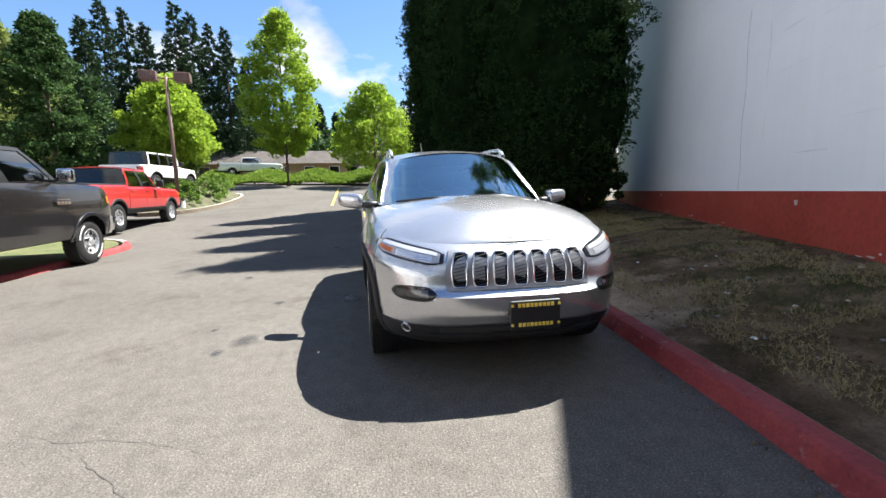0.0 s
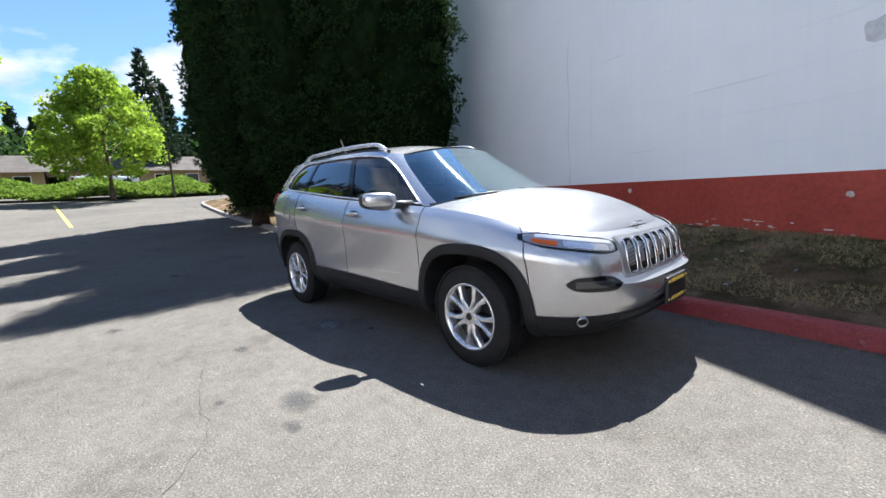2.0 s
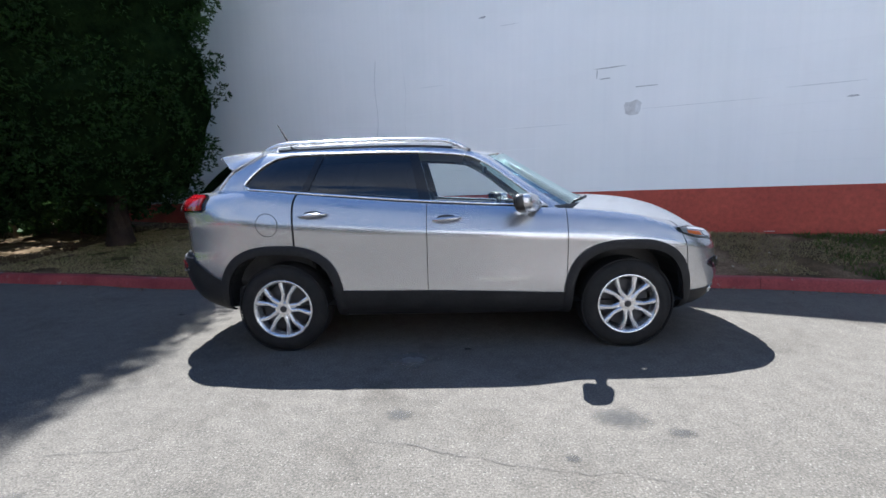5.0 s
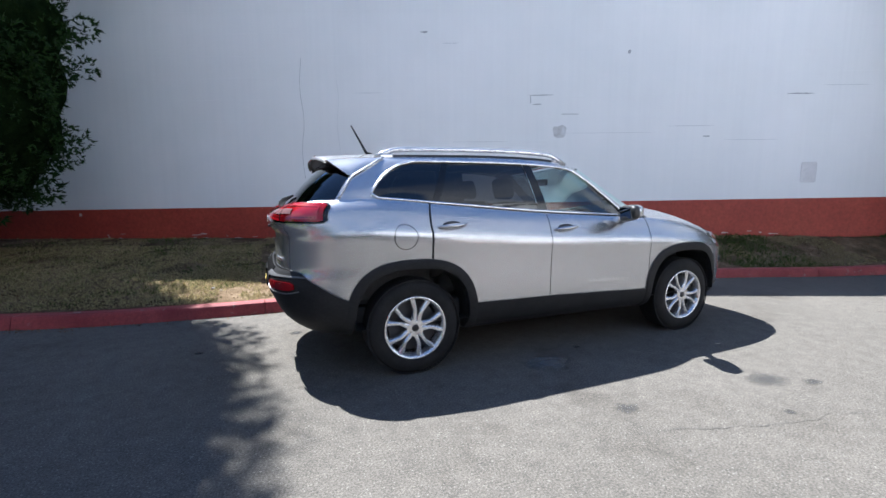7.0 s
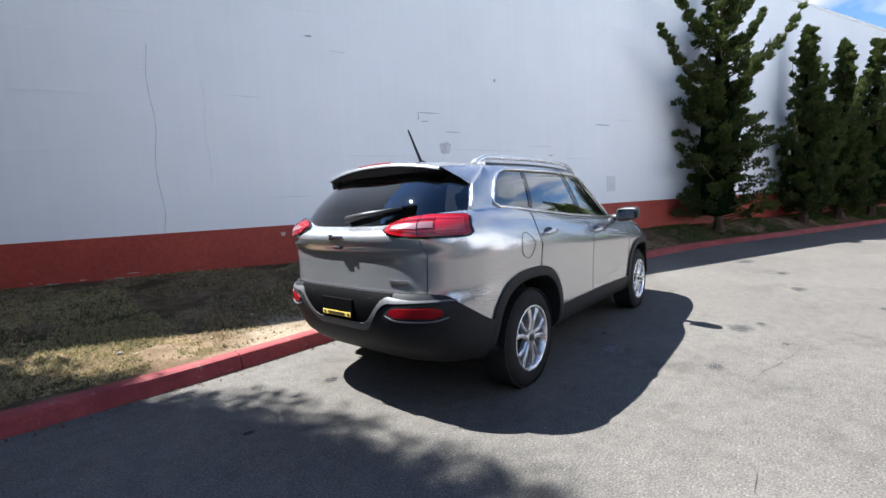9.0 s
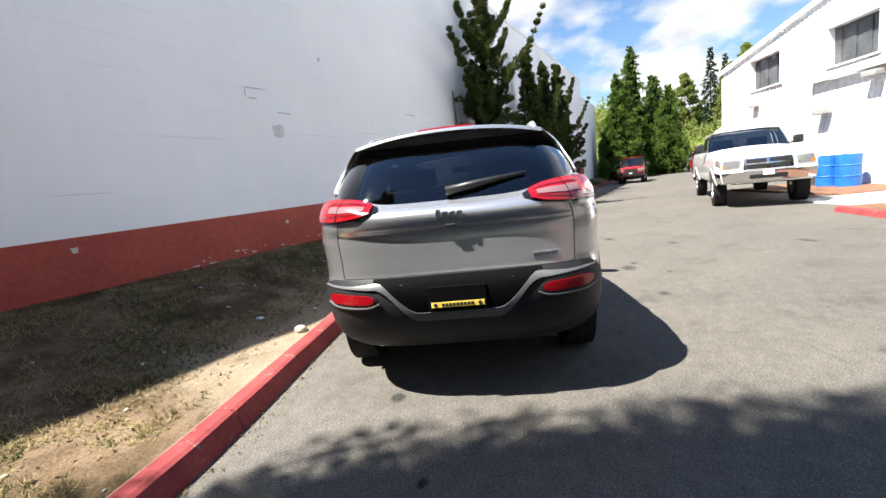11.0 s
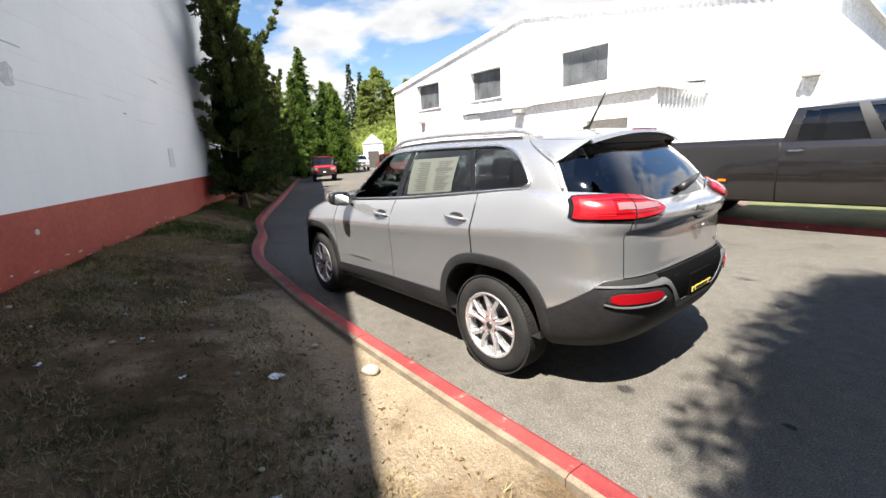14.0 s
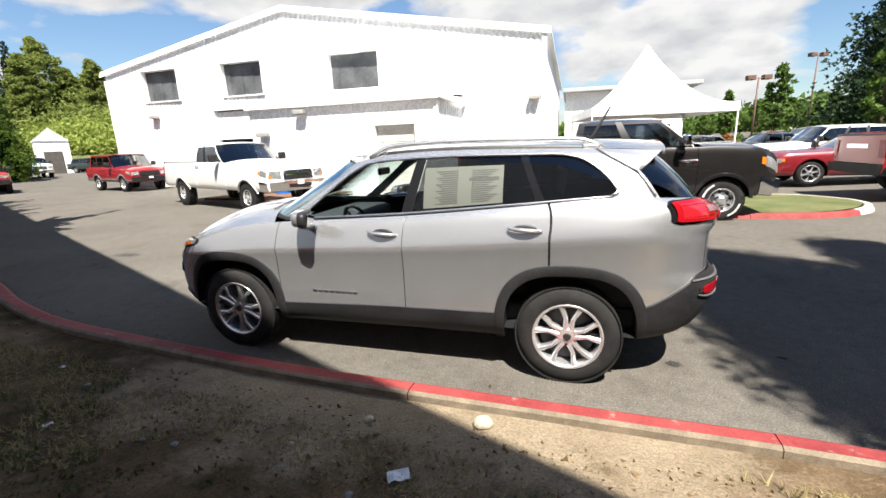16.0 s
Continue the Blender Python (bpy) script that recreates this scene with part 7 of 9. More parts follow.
# badge bars and marker lamps on both sides
for sd in (1, -1):
    bm = bmesh.new()
    for r in range(2):
        for k in range(4):
            box(bm, 1.62 - 0.085 * k - 0.034, 1.62 - 0.085 * k + 0.034, sd * 1.012 - 0.006, sd * 1.012 + 0.006, 1.10 + 0.07 * r, 1.10 + 0.05 + 0.07 * r if r == 0 else 1.19, 0.004)
    part("door_badge", bm, CHROME, ram, "bright door badge shown as bars")
    bm = bmesh.new()
    y = sd * 1.105
    box(bm, -1.50, -1.38, y - 0.012, y + 0.012, 0.83, 0.87, 0.006)
    part("side_marker", bm, AMBER, ram, "amber side marker")

# red pickup behind it
vehicle("pickup_truck", "bright red crew-cab pickup with a black bed cover", stand(-10.75, -8.66, 180), RED_CAR, L=5.75, front=0.95, wb=3.45, width=1.98, tyre=0.41, tyre_w=0.27, rim=0.22, bot=0.52, nose_z=1.12, hood_z=1.25, belt=1.27, roof=1.90,
        cab=(0.98, 0.40, -1.10, -0.98), cover=True, chrome=False, style="spokes", clad=CLADDING, tail_z=1.34)
# white pickup in front of the workshop
vehicle("pickup_truck", "white quad-cab pickup parked in front of the workshop", stand(8.75, -7.75, 159.5), WHITE_CAR, L=6.2, front=0.98, wb=4.0, width=1.98, tyre=0.42, tyre_w=0.28, rim=0.21, bot=0.60, nose_z=1.20, hood_z=1.32, belt=1.38, roof=1.96,
        cab=(1.05, 0.42, -0.86, -0.76), windows=((0.06, 0.60), (0.67, 0.95)), style="holes", tail_z=1.40)
# red off-roader, red compact wagon, more parked cars
vehicle("offroad_car", "bright red hardtop off-road car facing the lot", stand(27.9, -11.2, 157), RED_CAR, L=4.1, front=0.62, wb=2.45, width=1.75, tyre=0.40, tyre_w=0.26, rim=0.2, bot=0.52, nose_z=1.05, hood_z=1.10, belt=1.12, roof=1.80, cab=(0.55, 0.30, -1.35, -1.30),
        windows=((0.06, 0.44), (0.52, 0.94)), bed=False, chrome=False, clad=CLADDING, boxy=True, spare=True)
vehicle("suv", "dark red compact sport utility car beside the workshop", stand(20.2, -13.0, 165), paint("crimson_paint", (0.26, 0.012, 0.018), 0.1, 0.3), L=4.45, front=0.78, wb=2.65, width=1.82, tyre=0.36, tyre_w=0.24, rim=0.21, bot=0.48, nose_z=1.0, hood_z=1.12, belt=1.16, roof=1.80, cab=(0.80, 0.30, -1.95, -1.80),
        windows=((0.04, 0.33), (0.38, 0.64), (0.69, 0.95)), bed=False, chrome=False, clad=mottled("grey_cladding", (0.14, 0.14, 0.14), (0.18, 0.18, 0.18), 3, 0.6), boxy=True)
vehicle("pickup_truck", "white pickup with a chrome grille far down the lot", stand(46.5, -24.5, 158), WHITE_CAR, L=5.6, front=0.95, wb=3.4, width=2.0, tyre=0.40, nose_z=1.15, hood_z=1.28, belt=1.3, roof=1.88, cab=(0.95, 0.4, -1.0, -0.9), tail_z=1.36)
vehicle("suv", "dark sport utility car far down the lot", stand(60, -36, 205), BLACK_CAR, L=4.6, front=0.85, wb=2.75, width=1.85, tyre=0.36, bot=0.42, nose_z=0.98, hood_z=1.08, belt=1.1, roof=1.72, cab=(0.8, 0.25, -1.9, -1.7), bed=False, chrome=False)
vehicle("suv", "dark green sport utility car far down the lot", stand(52, -33.5, 190), paint("dark_green_paint", (0.018, 0.03, 0.026), 0.2, 0.3), L=4.4, front=0.8, wb=2.65, width=1.8, tyre=0.35, bot=0.42, nose_z=0.95, hood_z=1.05, belt=1.08, roof=1.66, cab=(0.8, 0.25, -1.8, -1.6), bed=False, chrome=False)
# cars in the next rows, beyond the island
vehicle("sedan", "dark red sedan beside the red pickup", stand(-9.4, -12.2, 2), MAROON_CAR, L=4.9, front=0.95, wb=2.9, width=1.86, tyre=0.35, tyre_w=0.23, rim=0.235, bot=0.30, nose_z=0.80, hood_z=0.95, belt=1.0, roof=1.45, cab=(0.85, 0.10, -1.75, -1.05), bed=False, chrome=False, taper=0.16, tail_z=1.02)
vehicle("suv", "white sport utility car in the next row", stand(-10.6, -17.0, 4), WHITE_CAR, L=4.7, front=0.9, wb=2.8, width=1.9, tyre=0.36, bot=0.36, nose_z=0.95, hood_z=1.05, belt=1.08, roof=1.70, cab=(0.85, 0.2, -1.95, -1.75), bed=False, chrome=False, windows=((0.04, 0.33), (0.38, 0.64), (0.69, 0.95)))
for k, (x, y) in enumerate(((-14.5, -22.5), (-18.5, -25.5), (-12.0, -26.0), (-22.5, -30.0), (-16.5, -32.0), (-11.0, -35.0))):
    vehicle("sedan", ("white", "grey", "black", "silver", "white", "grey")[k] + " sedan far across the lot", stand(x, y, 8 + 3 * k), (WHITE_CAR, RAM_GREY, BLACK_CAR, SILVER, WHITE_CAR, SILVER)[k], L=4.7, front=0.92, wb=2.8, width=1.84, tyre=0.34, tyre_w=0.22, rim=0.22, bot=0.30,
            nose_z=0.80, hood_z=0.93, belt=0.98, roof=1.45, cab=(0.85, 0.1, -1.7, -1.0), bed=False, chrome=False, taper=0.16, tail_z=1.0)
# up the slope behind the silver car
vehicle("offroad_car", "white hardtop off-road car on the raised bed", stand(-19.2, -10.9, 172, gz(-19) + 0.66), WHITE_CAR, L=4.7, front=0.68, wb=2.95, width=1.85, tyre=0.42, tyre_w=0.28, rim=0.22, bot=0.58, nose_z=1.12, hood_z=1.18, belt=1.22, roof=1.88, cab=(0.72, 0.48, -1.95, -1.90),
        windows=((0.05, 0.32), (0.38, 0.62), (0.68, 0.96)), bed=False, chrome=False, clad=CLADDING, boxy=True, roof_mat=BLACK)
vehicle("pickup_truck", "white pickup behind the ivy bank", stand(-42.0, -11.5, 96, gz(-42) + 0.80), WHITE_CAR, L=5.8, front=0.95, wb=3.6, width=2.0, tyre=0.39, nose_z=1.12, hood_z=1.22, belt=1.26, roof=1.85, cab=(0.95, 0.4, -1.0, -0.9), tail_z=1.32)
vehicle("sedan", "white sedan behind the ivy bank", stand(-44.0, 1.2, 96, gz(-44) + 0.65), WHITE_CAR, L=4.6, front=0.9, wb=2.65, width=1.8, tyre=0.32, bot=0.28, nose_z=0.76, hood_z=0.9, belt=0.96, roof=1.42, cab=(0.8, 0.1, -1.65, -0.95), bed=False, chrome=False, tail_z=0.98)



# ---- workshop across the lot ----
def shop_y(x):
    return -15.0 + 0.02 * x


shop = thing("workshop_building", "large white corrugated-metal workshop with a low gable", "building")
SHOP_X0, SHOP_X1, SHOP_PEAK = -0.2, 22.4, 11.4


def shop_top(x):
    return 5.92 + (7.88 - 5.92) * (x - SHOP_X0) / (SHOP_PEAK - SHOP_X0) if x < SHOP_PEAK else 7.88 + (5.93 - 7.88) * (x - SHOP_PEAK) / (SHOP_X1 - SHOP_PEAK)


OPENINGS = [(6.87, 9.28, 4.25, 5.77), (12.8, 15.1, 4.34, 5.82), (17.75, 20.0, 4.35, 5.82), (13.45, 15.85, -0.2, 3.70)]


def ribbed_wall(x0, x1, z_low, z_high, holes, parent, name="front_wall", pitch=0.24, depth=0.03, at=None, label=""):
    """Corrugated sheet with real openings: ribs of a raised and a flat strip."""
    xs = sorted({*np.arange(x0, x1, pitch / 4).round(4), x1, *(h[0] for h in holes), *(h[1] for h in holes)})
    vs, fs = [], []
    for a, b in zip(xs, xs[1:]):
        if b - a < 1e-4:
            continue
        k0, k1 = int(round((a - x0) / (pitch / 4))) % 4, int(round((b - x0) / (pitch / 4))) % 4
        d0, d1 = (depth if k0 in (0, 1) else 0), (depth if k1 in (0, 1) else 0)
        mid = (a + b) / 2
        spans = [[z_low(mid), None]]
        cuts = sorted((h[2], h[3]) for h in holes if h[0] - 1e-5 <= mid <= h[1] + 1e-5)
        segs, lo = [], None
        cur = z_low
        prev = -9
        for c0, c1 in cuts:
            if c0 > z_low(mid):
                segs.append((None, c0) if prev == -9 else (prev, c0))
            prev = c1
        segs.append((None, None) if prev == -9 else (prev, None))
        for c0, c1 in segs:
            q = []
            for x, d, top in ((a, d0, 0), (b, d1, 0), (b, d1, 1), (a, d0, 1)):
                z = (z_low(x) if c0 is None else c0) if not top else (z_high(x) if c1 is None else c1)
                q.append(at(x, z, d))
            n = len(vs)
            vs += q
            fs.append((n, n + 1, n + 2, n + 3))
    return mesh_part(name, vs, fs, METAL_WHITE, parent, label)


ribbed_wall(SHOP_X0, SHOP_X1, lambda x: -0.1, shop_top, OPENINGS, shop, at=lambda x, z, d: Vector((x, shop_y(x) + d, z)), label="white corrugated front")
ribbed_wall(0, 22, lambda x: -0.1, lambda x: 6.0, [], shop, "side_wall", at=lambda x, z, d: Vector((SHOP_X0 - d, shop_y(SHOP_X0) - x, z)), label="white corrugated side")
ribbed_wall(0, 22, lambda x: -0.1, lambda x: 5.93, [], shop, "side_wall", at=lambda x, z, d: Vector((SHOP_X1 + d, shop_y(SHOP_X1) - x, z)), label="white corrugated side")
bm = bmesh.new()
prof = [(SHOP_X0 - 0.25, 5.88), (SHOP_PEAK, 7.90), (SHOP_X1 + 0.25, 5.90)]
for (xa, za), (xb, zb) in zip(prof, prof[1:]):
    q = [bm.verts.new((x, shop_y(x) + dy, z + dz)) for dz in (0.0, 0.10) for x, z, dy in ((xa, za, 0.10), (xb, zb, 0.10), (xb, zb, -22), (xa, za, -22))]
    for f in ((0, 3, 2, 1), (4, 5, 6, 7), (0, 1, 5, 4), (1, 2, 6, 5), (2, 3, 7, 6), (3, 0, 4, 7)):
        bm.faces.new([q[i] for i in f])
part("roof", bm, TRIM_WHITE, shop, "white metal roof with an eaves edge")
for (xa, za), (xb, zb) in zip(prof, prof[1:]):
    bm = bmesh.new()
    a, b = Vector((xa, shop_y(xa) + 0.105, za - 0.17)), Vector((xb, shop_y(xb) + 0.105, zb - 0.17))
    q = [bm.verts.new(p + Vector((0, dy, dz))) for p in (a, b) for dy, dz in ((0, 0), (0.05, 0), (0.05, 0.16), (0, 0.16))]
    for f in ((0, 1, 2, 3), (4, 7, 6, 5), (0, 4, 5, 1), (1, 5, 6, 2), (2, 6, 7, 3), (3, 7, 4, 0)):
        bm.faces.new([q[i] for i in f])
    part("verge_trim", bm, TRIM_WHITE, shop, "white verge trim")
bm = bmesh.new()
q = [bm.verts.new(p) for p in ((SHOP_X0, shop_y(0) - 22, 0), (SHOP_X1, shop_y(20) - 22, 0), (SHOP_X1, shop_y(20) - 22, 5.7), (SHOP_PEAK, shop_y(11) - 22, 7.7), (SHOP_X0, shop_y(0) - 22, 5.9))]
bm.faces.new(q)
part("rear_wall", bm, METAL_WHITE, shop)
for x, top in ((SHOP_X0, 5.72), (SHOP_X1, 5.55)):
    bm = bmesh.new()
    box(bm, x - 0.10, x + 0.10, shop_y(x) - 0.12, shop_y(x) + 0.09, -0.1, top, 0.01)
    part("corner_trim", bm, TRIM_WHITE, shop, "white corner trim")
CURTAIN = mottled("grey_strip_curtain", (0.055, 0.058, 0.062), (0.11, 0.115, 0.12), 1.2, 0.35, None)
for x0, x1, z0, z1 in OPENINGS[:3]:
    w = new("window")
    w.parent = shop
    tagged(w, "dark vent window hung with vertical strips")
    bm = bmesh.new()
    for a, b, c, d in ((x0 - 0.06, x0, z0 - 0.06, z1 + 0.06), (x1, x1 + 0.06, z0 - 0.06, z1 + 0.06), (x0, x1, z0 - 0.06, z0), (x0, x1, z1, z1 + 0.06)):
        box(bm, a, b, shop_y((x0 + x1) / 2) - 0.32, shop_y((x0 + x1) / 2) + 0.10, c, d)
    part("window_frame", bm, TRIM_WHITE, w, "white frame")
    n = 7
    for k in range(n):
        xa, xb = x0 + (x1 - x0) * k / n, x0 + (x1 - x0) * (k + 1) / n
        bm = bmesh.new()
        yy = shop_y(xa) - 0.22 - 0.02 * (k % 2)
        box(bm, xa - 0.01, xb + 0.012, yy - 0.006, yy + 0.006, z0, z1 - random.uniform(0, 0.02))
        part("strip", bm, CURTAIN, w)
# tall door left half open with a dark inside
x0, x1, z0, z1 = OPENINGS[3]
door = new("roller_door")
door.parent = shop
tagged(door, "half-raised white sectional door over a dark opening")
yy = shop_y(14.6) - 0.12
for k in range(3):
    bm = bmesh.new()
    box(bm, x0, x1, yy - 0.03, yy + 0.03, 2.30 + 0.45 * k, 2.30 + 0.45 * k + 0.435, 0.01)
    part("door_panel", bm, METAL_WHITE, door)
bm = bmesh.new()
box(bm, x0 - 1, x1 + 1, yy - 4, yy - 3.9, -0.1, 4)
box(bm, x0 - 1, x0 - 0.9, yy - 4, yy - 0.3, -0.1, 4)
box(bm, x1 + 0.9, x1 + 1, yy - 4, yy - 0.3, -0.1, 4)
part("dark_inside", bm, DARK_STEEL, shop, "dim workshop inside")
bm = bmesh.new()
for a, b in ((x0 - 0.12, x0), (x1, x1 + 0.12)):
    box(bm, a, b, yy - 0.1, yy + 0.22, -0.1, z1 + 0.1)
box(bm, x0, x1, yy - 0.1, yy + 0.22, z1, z1 + 0.1)
part("door_frame", bm, TRIM_WHITE, door)

# lean-to in front of it
annex = thing("lean_to", "white lean-to with a corrugated side on the workshop front", "building")
AX0, AX1, AY = 3.2, 10.8, -11.1
ribbed_wall(AX0, AX1, lambda x: -0.1, lambda x: 3.2, [(3.97, 5.5, -0.2, 2.42)], annex, at=lambda x, z, d: Vector((x, AY + d * 0.3, z)), label="white front")
ribbed_wall(0.0, 3.95, lambda x: -0.1, lambda x: 3.25 + 0.1 * x, [], annex, "side_wall", pitch=0.3, depth=0.06, at=lambda x, z, d: Vector((AX0 - d, AY - x, z)), label="white corrugated side")
ribbed_wall(0.0, 3.6, lambda x: -0.1, lambda x: 3.25 + 0.1 * x, [], annex, "side_wall", pitch=0.3, depth=0.05, at=lambda x, z, d: Vector((AX1 + d, AY - x, z)), label="white corrugated side")
bm = bmesh.new()
q = [bm.verts.new((x, y, z)) for dz in (0, 0.08) for x, y, z in ((AX0 - 0.12, AY + 0.10, 3.30 + dz), (AX1 + 0.12, AY + 0.10, 3.30 + dz), (AX1 + 0.12, AY - 3.7, 3.68 + dz), (AX0 - 0.12, AY - 3.9, 3.70 + dz))]
for f in ((0, 3, 2, 1), (4, 5, 6, 7), (0, 1, 5, 4), (1, 2, 6, 5), (2, 3, 7, 6), (3, 0, 4, 7)):
    bm.faces.new([q[i] for i in f])
part("roof", bm, METAL_WHITE, annex, "white sheet roof")
bm = bmesh.new()
box(bm, AX0 - 0.15, AX1 + 0.14, AY + 0.10, AY + 0.20, 3.20, 3.42, 0.02)
box(bm, AX0 - 0.20, AX0 - 0.12, AY - 3.8, AY + 0.15, 3.22, 3.46, 0.02)
box(bm, AX0 - 0.10, AX0 + 0.06, AY - 0.10, AY + 0.05, -0.1, 3.22, 0.01)
part("gutter", bm, TRIM_WHITE, annex, "white gutter and fascia")
dr = new("door")
dr.parent = annex
tagged(dr, "closed grey-beige sectional door")
for k in range(4):
    bm = bmesh.new()
    box(bm, 3.99, 5.48, AY - 0.20, AY - 0.15, 0.02 + 0.6 * k, 0.02 + 0.6 * k + 0.59, 0.008)
    part("door_panel", bm, mottled("beige_door", (0.40, 0.39, 0.36), (0.46, 0.45, 0.42), 1.5, 0.6) if k == 0 else bpy.data.materials["beige_door"], dr)
bm = bmesh.new()
for a, b in ((3.88, 3.97), (5.50, 5.59)):
    box(bm, a, b, AY - 0.22, AY + 0.05, 0.0, 2.5)
box(bm, 3.97, 5.50, AY - 0.22, AY + 0.05, 2.42, 2.5)
part("door_frame", bm, TRIM_WHITE, dr)


def wall_lamp(x, y, z, parent):
    bm = bmesh.new()
    box(bm, x - 0.22, x + 0.22, y + 0.05, y + 0.34, z, z + 0.16, 0.03)
    la = part("flood_lamp", bm, mottled("grey_lamp", (0.28, 0.27, 0.25), (0.34, 0.33, 0.31), 4, 0.5) if "grey_lamp" not in bpy.data.materials else bpy.data.materials["grey_lamp"], parent, "grey wall flood lamp")
    bm = bmesh.new()
    cyl(bm, (x, y - 0.02, z + 0.05), (x, y + 0.1, z + 0.08), 0.04, seg=8)
    part("lamp_arm", bm, DARK_STEEL, la)


wall_lamp(8.45, AY, 2.95, annex)
wall_lamp(19.5, shop_y(19.5), 3.5, shop)
wall_lamp(0.15, shop_y(0.1), 3.3, shop)
wall_lamp(10.2, AY, 2.2, annex)
# concrete apron and bark bed in front of the lean-to
bm = bmesh.new()
box(bm, 2.4, 6.6, -11.15, -7.6, -0.05, 0.035, 0.01)
tagged(part("apron", bm, CONCRETE), "pale concrete apron before the door", "pavement", kind="structure")
MULCH = mottled("red_bark_mulch", (0.14, 0.065, 0.035), (0.22, 0.11, 0.06), 3, 0.95, 60, 0.9, 0.03)
bm = bmesh.new()
box(bm, 6.6, 11.5, -11.15, -8.9, -0.05, 0.06, 0.02)
box(bm, 0.6, 2.4, -11.0, -7.0, -0.05, 0.06, 0.02)
tagged(part("mulch_bed", bm, MULCH), "reddish bark bed along the lean-to", "bed", kind="structure")

# barrels and bins by the lean-to
BLUE = mottled("blue_plastic", (0.012, 0.11, 0.42), (0.02, 0.15, 0.50), 4, 0.4, None)
def barrel(x, y, mat, label, r=0.29, h=0.88):
    b = thing("drum", label, "drum", Matrix.Translation((x, y, 0.06)), "drums by the lean-to")
    bm = bmesh.new()
    lathe(bm, [(0, 0), (r, 0), (r, h * 0.3), (r + 0.015, h * 0.32), (r, h * 0.34), (r, h * 0.65), (r + 0.015, h * 0.67), (r, h * 0.69), (r, h), (r - 0.03, h), (r - 0.03, h - 0.02), (0, h - 0.02)], Matrix(), 24)
    part("shell", bm, mat, b, smooth=False)
    bm = bmesh.new()
    cyl(bm, (r * 0.6, 0, h - 0.02), (r * 0.6, 0, h + 0.015), 0.035, seg=10)
    part("bung", bm, DARK_METAL, b)


barrel(10.0, -10.5, DARK_STEEL, "rusty dark steel drum standing by the wall")
barrel(9.25, -10.45, BLUE, "blue plastic drum standing by the wall")
barrel(8.6, -10.5, BLUE, "blue plastic drum standing by the wall")

# ---- island with the dually ----
island_pts = [(4.2, -6.95), (2.0, -6.62), (0.0, -6.42), (-2.0, -6.30), (-4.8, -6.18), (-6.0, -6.22), (-6.75, -6.55), (-7.25, -7.1), (-7.45, -7.8), (-7.2, -8.6), (-6.6, -9.25), (-5.5, -9.5)]
isl = thing("island_kerb", "kerb round the parking island, red paint then bare concrete", "kerb", kind="structure")


def smooth_line(pts, n=6):
    out = []
    for i in range(len(pts) - 1):
        p0, p1, p2, p3 = (Vector(pts[max(0, i - 1)]), Vector(pts[i]), Vector(pts[i + 1]), Vector(pts[min(len(pts) - 1, i + 2)]))
        for k in range(n):
            t = k / n
            out.append(0.5 * ((2 * p1) + (p2 - p0) * t + (2 * p0 - 5 * p1 + 4 * p2 - p3) * t * t + (3 * p1 - p0 - 3 * p2 + p3) * t**3))
    out.append(Vector(pts[-1]))
    return out


line = smooth_line(island_pts)
for i in range(0, len(line) - 1, 6):
    seg = line[i:i + 7]
    seg = [seg[0].lerp(seg[1], 0.01)] + seg[1:-1] + [seg[-1].lerp(seg[-2], 0.01)]
    kerb_stone([(p.x, p.y + 0.10) for p in seg], 0.15, lambda px, py: gz(px), 0.10, KERB_RED if seg[0].x > -6.4 else CONCRETE, isl)
vs = [(p.x, p.y, gz(p.x) + 0.09) for p in line if p.x < -0.2] + [(-1.0, -9.5, 0.09), (-0.2, -9.0, 0.09)]
bm = bmesh.new()
top = [bm.verts.new((p[0] * 0.985 - 0.02, p[1] - 0.10, p[2])) for p in vs]
f = bm.faces.new(top)
bmesh.ops.triangulate(bm, faces=[f])
tagged(part("island_lawn", bm, GRASS_ISLAND), "short yellow-green grass on the island", "lawn", kind="structure")

bm = bmesh.new()
far = [p for p in line if p.x >= -0.2]
f = bm.faces.new([bm.verts.new((p.x, p.y - 0.10, 0.09)) for p in far] + [bm.verts.new((-0.2, -9.0, 0.09)), bm.verts.new((4.2, -7.6, 0.09))])
bmesh.ops.triangulate(bm, faces=[f])
tagged(part("island_mulch", bm, MULCH), "reddish bark mulch on the island", "bed", kind="structure")

# ---- white party tent beyond the dually ----
tent = thing("tent", "white peaked party tent beyond the dually pickup", "tent", Matrix.Translation((-4.0, -15.4, 0)) @ Matrix.Rotation(radians(8), 4, "Z") @ Matrix.Diagonal((0.72, 0.72, 1, 1)))
CANVAS = mottled("white_canvas", (0.80, 0.80, 0.79), (0.84, 0.84, 0.83), 1.2, 0.7, None)
rows = []
S = 3.3
for k in range(13):
    t = k / 12
    r = S * (1 - t)
    z = 2.7 + 2.4 * (t**1.9)
    ring = []
    for j in range(33):
        a = 2 * math.pi * j / 32 + math.pi / 4
        c, s_ = math.cos(a), math.sin(a)
        d = max(abs(c), abs(s_))
        ring.append(Vector((r * c / d, r * s_ / d, z - 0.12 * math.sin(math.pi * t) * (1 - (min(abs(c), abs(s_)) / d)))))
    rows.append(ring)
skin("canopy", rows, CANVAS, tent, "white stretched canvas", thick=0)
bm = bmesh.new()
for j in range(4):
    a, b = [(S * x, S * y) for x, y in ((-1, -1), (1, -1), (1, 1), (-1, 1), (-1, -1))][j:j + 2]
    q = [bm.verts.new((*p, z)) for p, z in ((a, 2.42), (b, 2.42), (b, 2.71), (a, 2.71))]
    bm.faces.new(q)
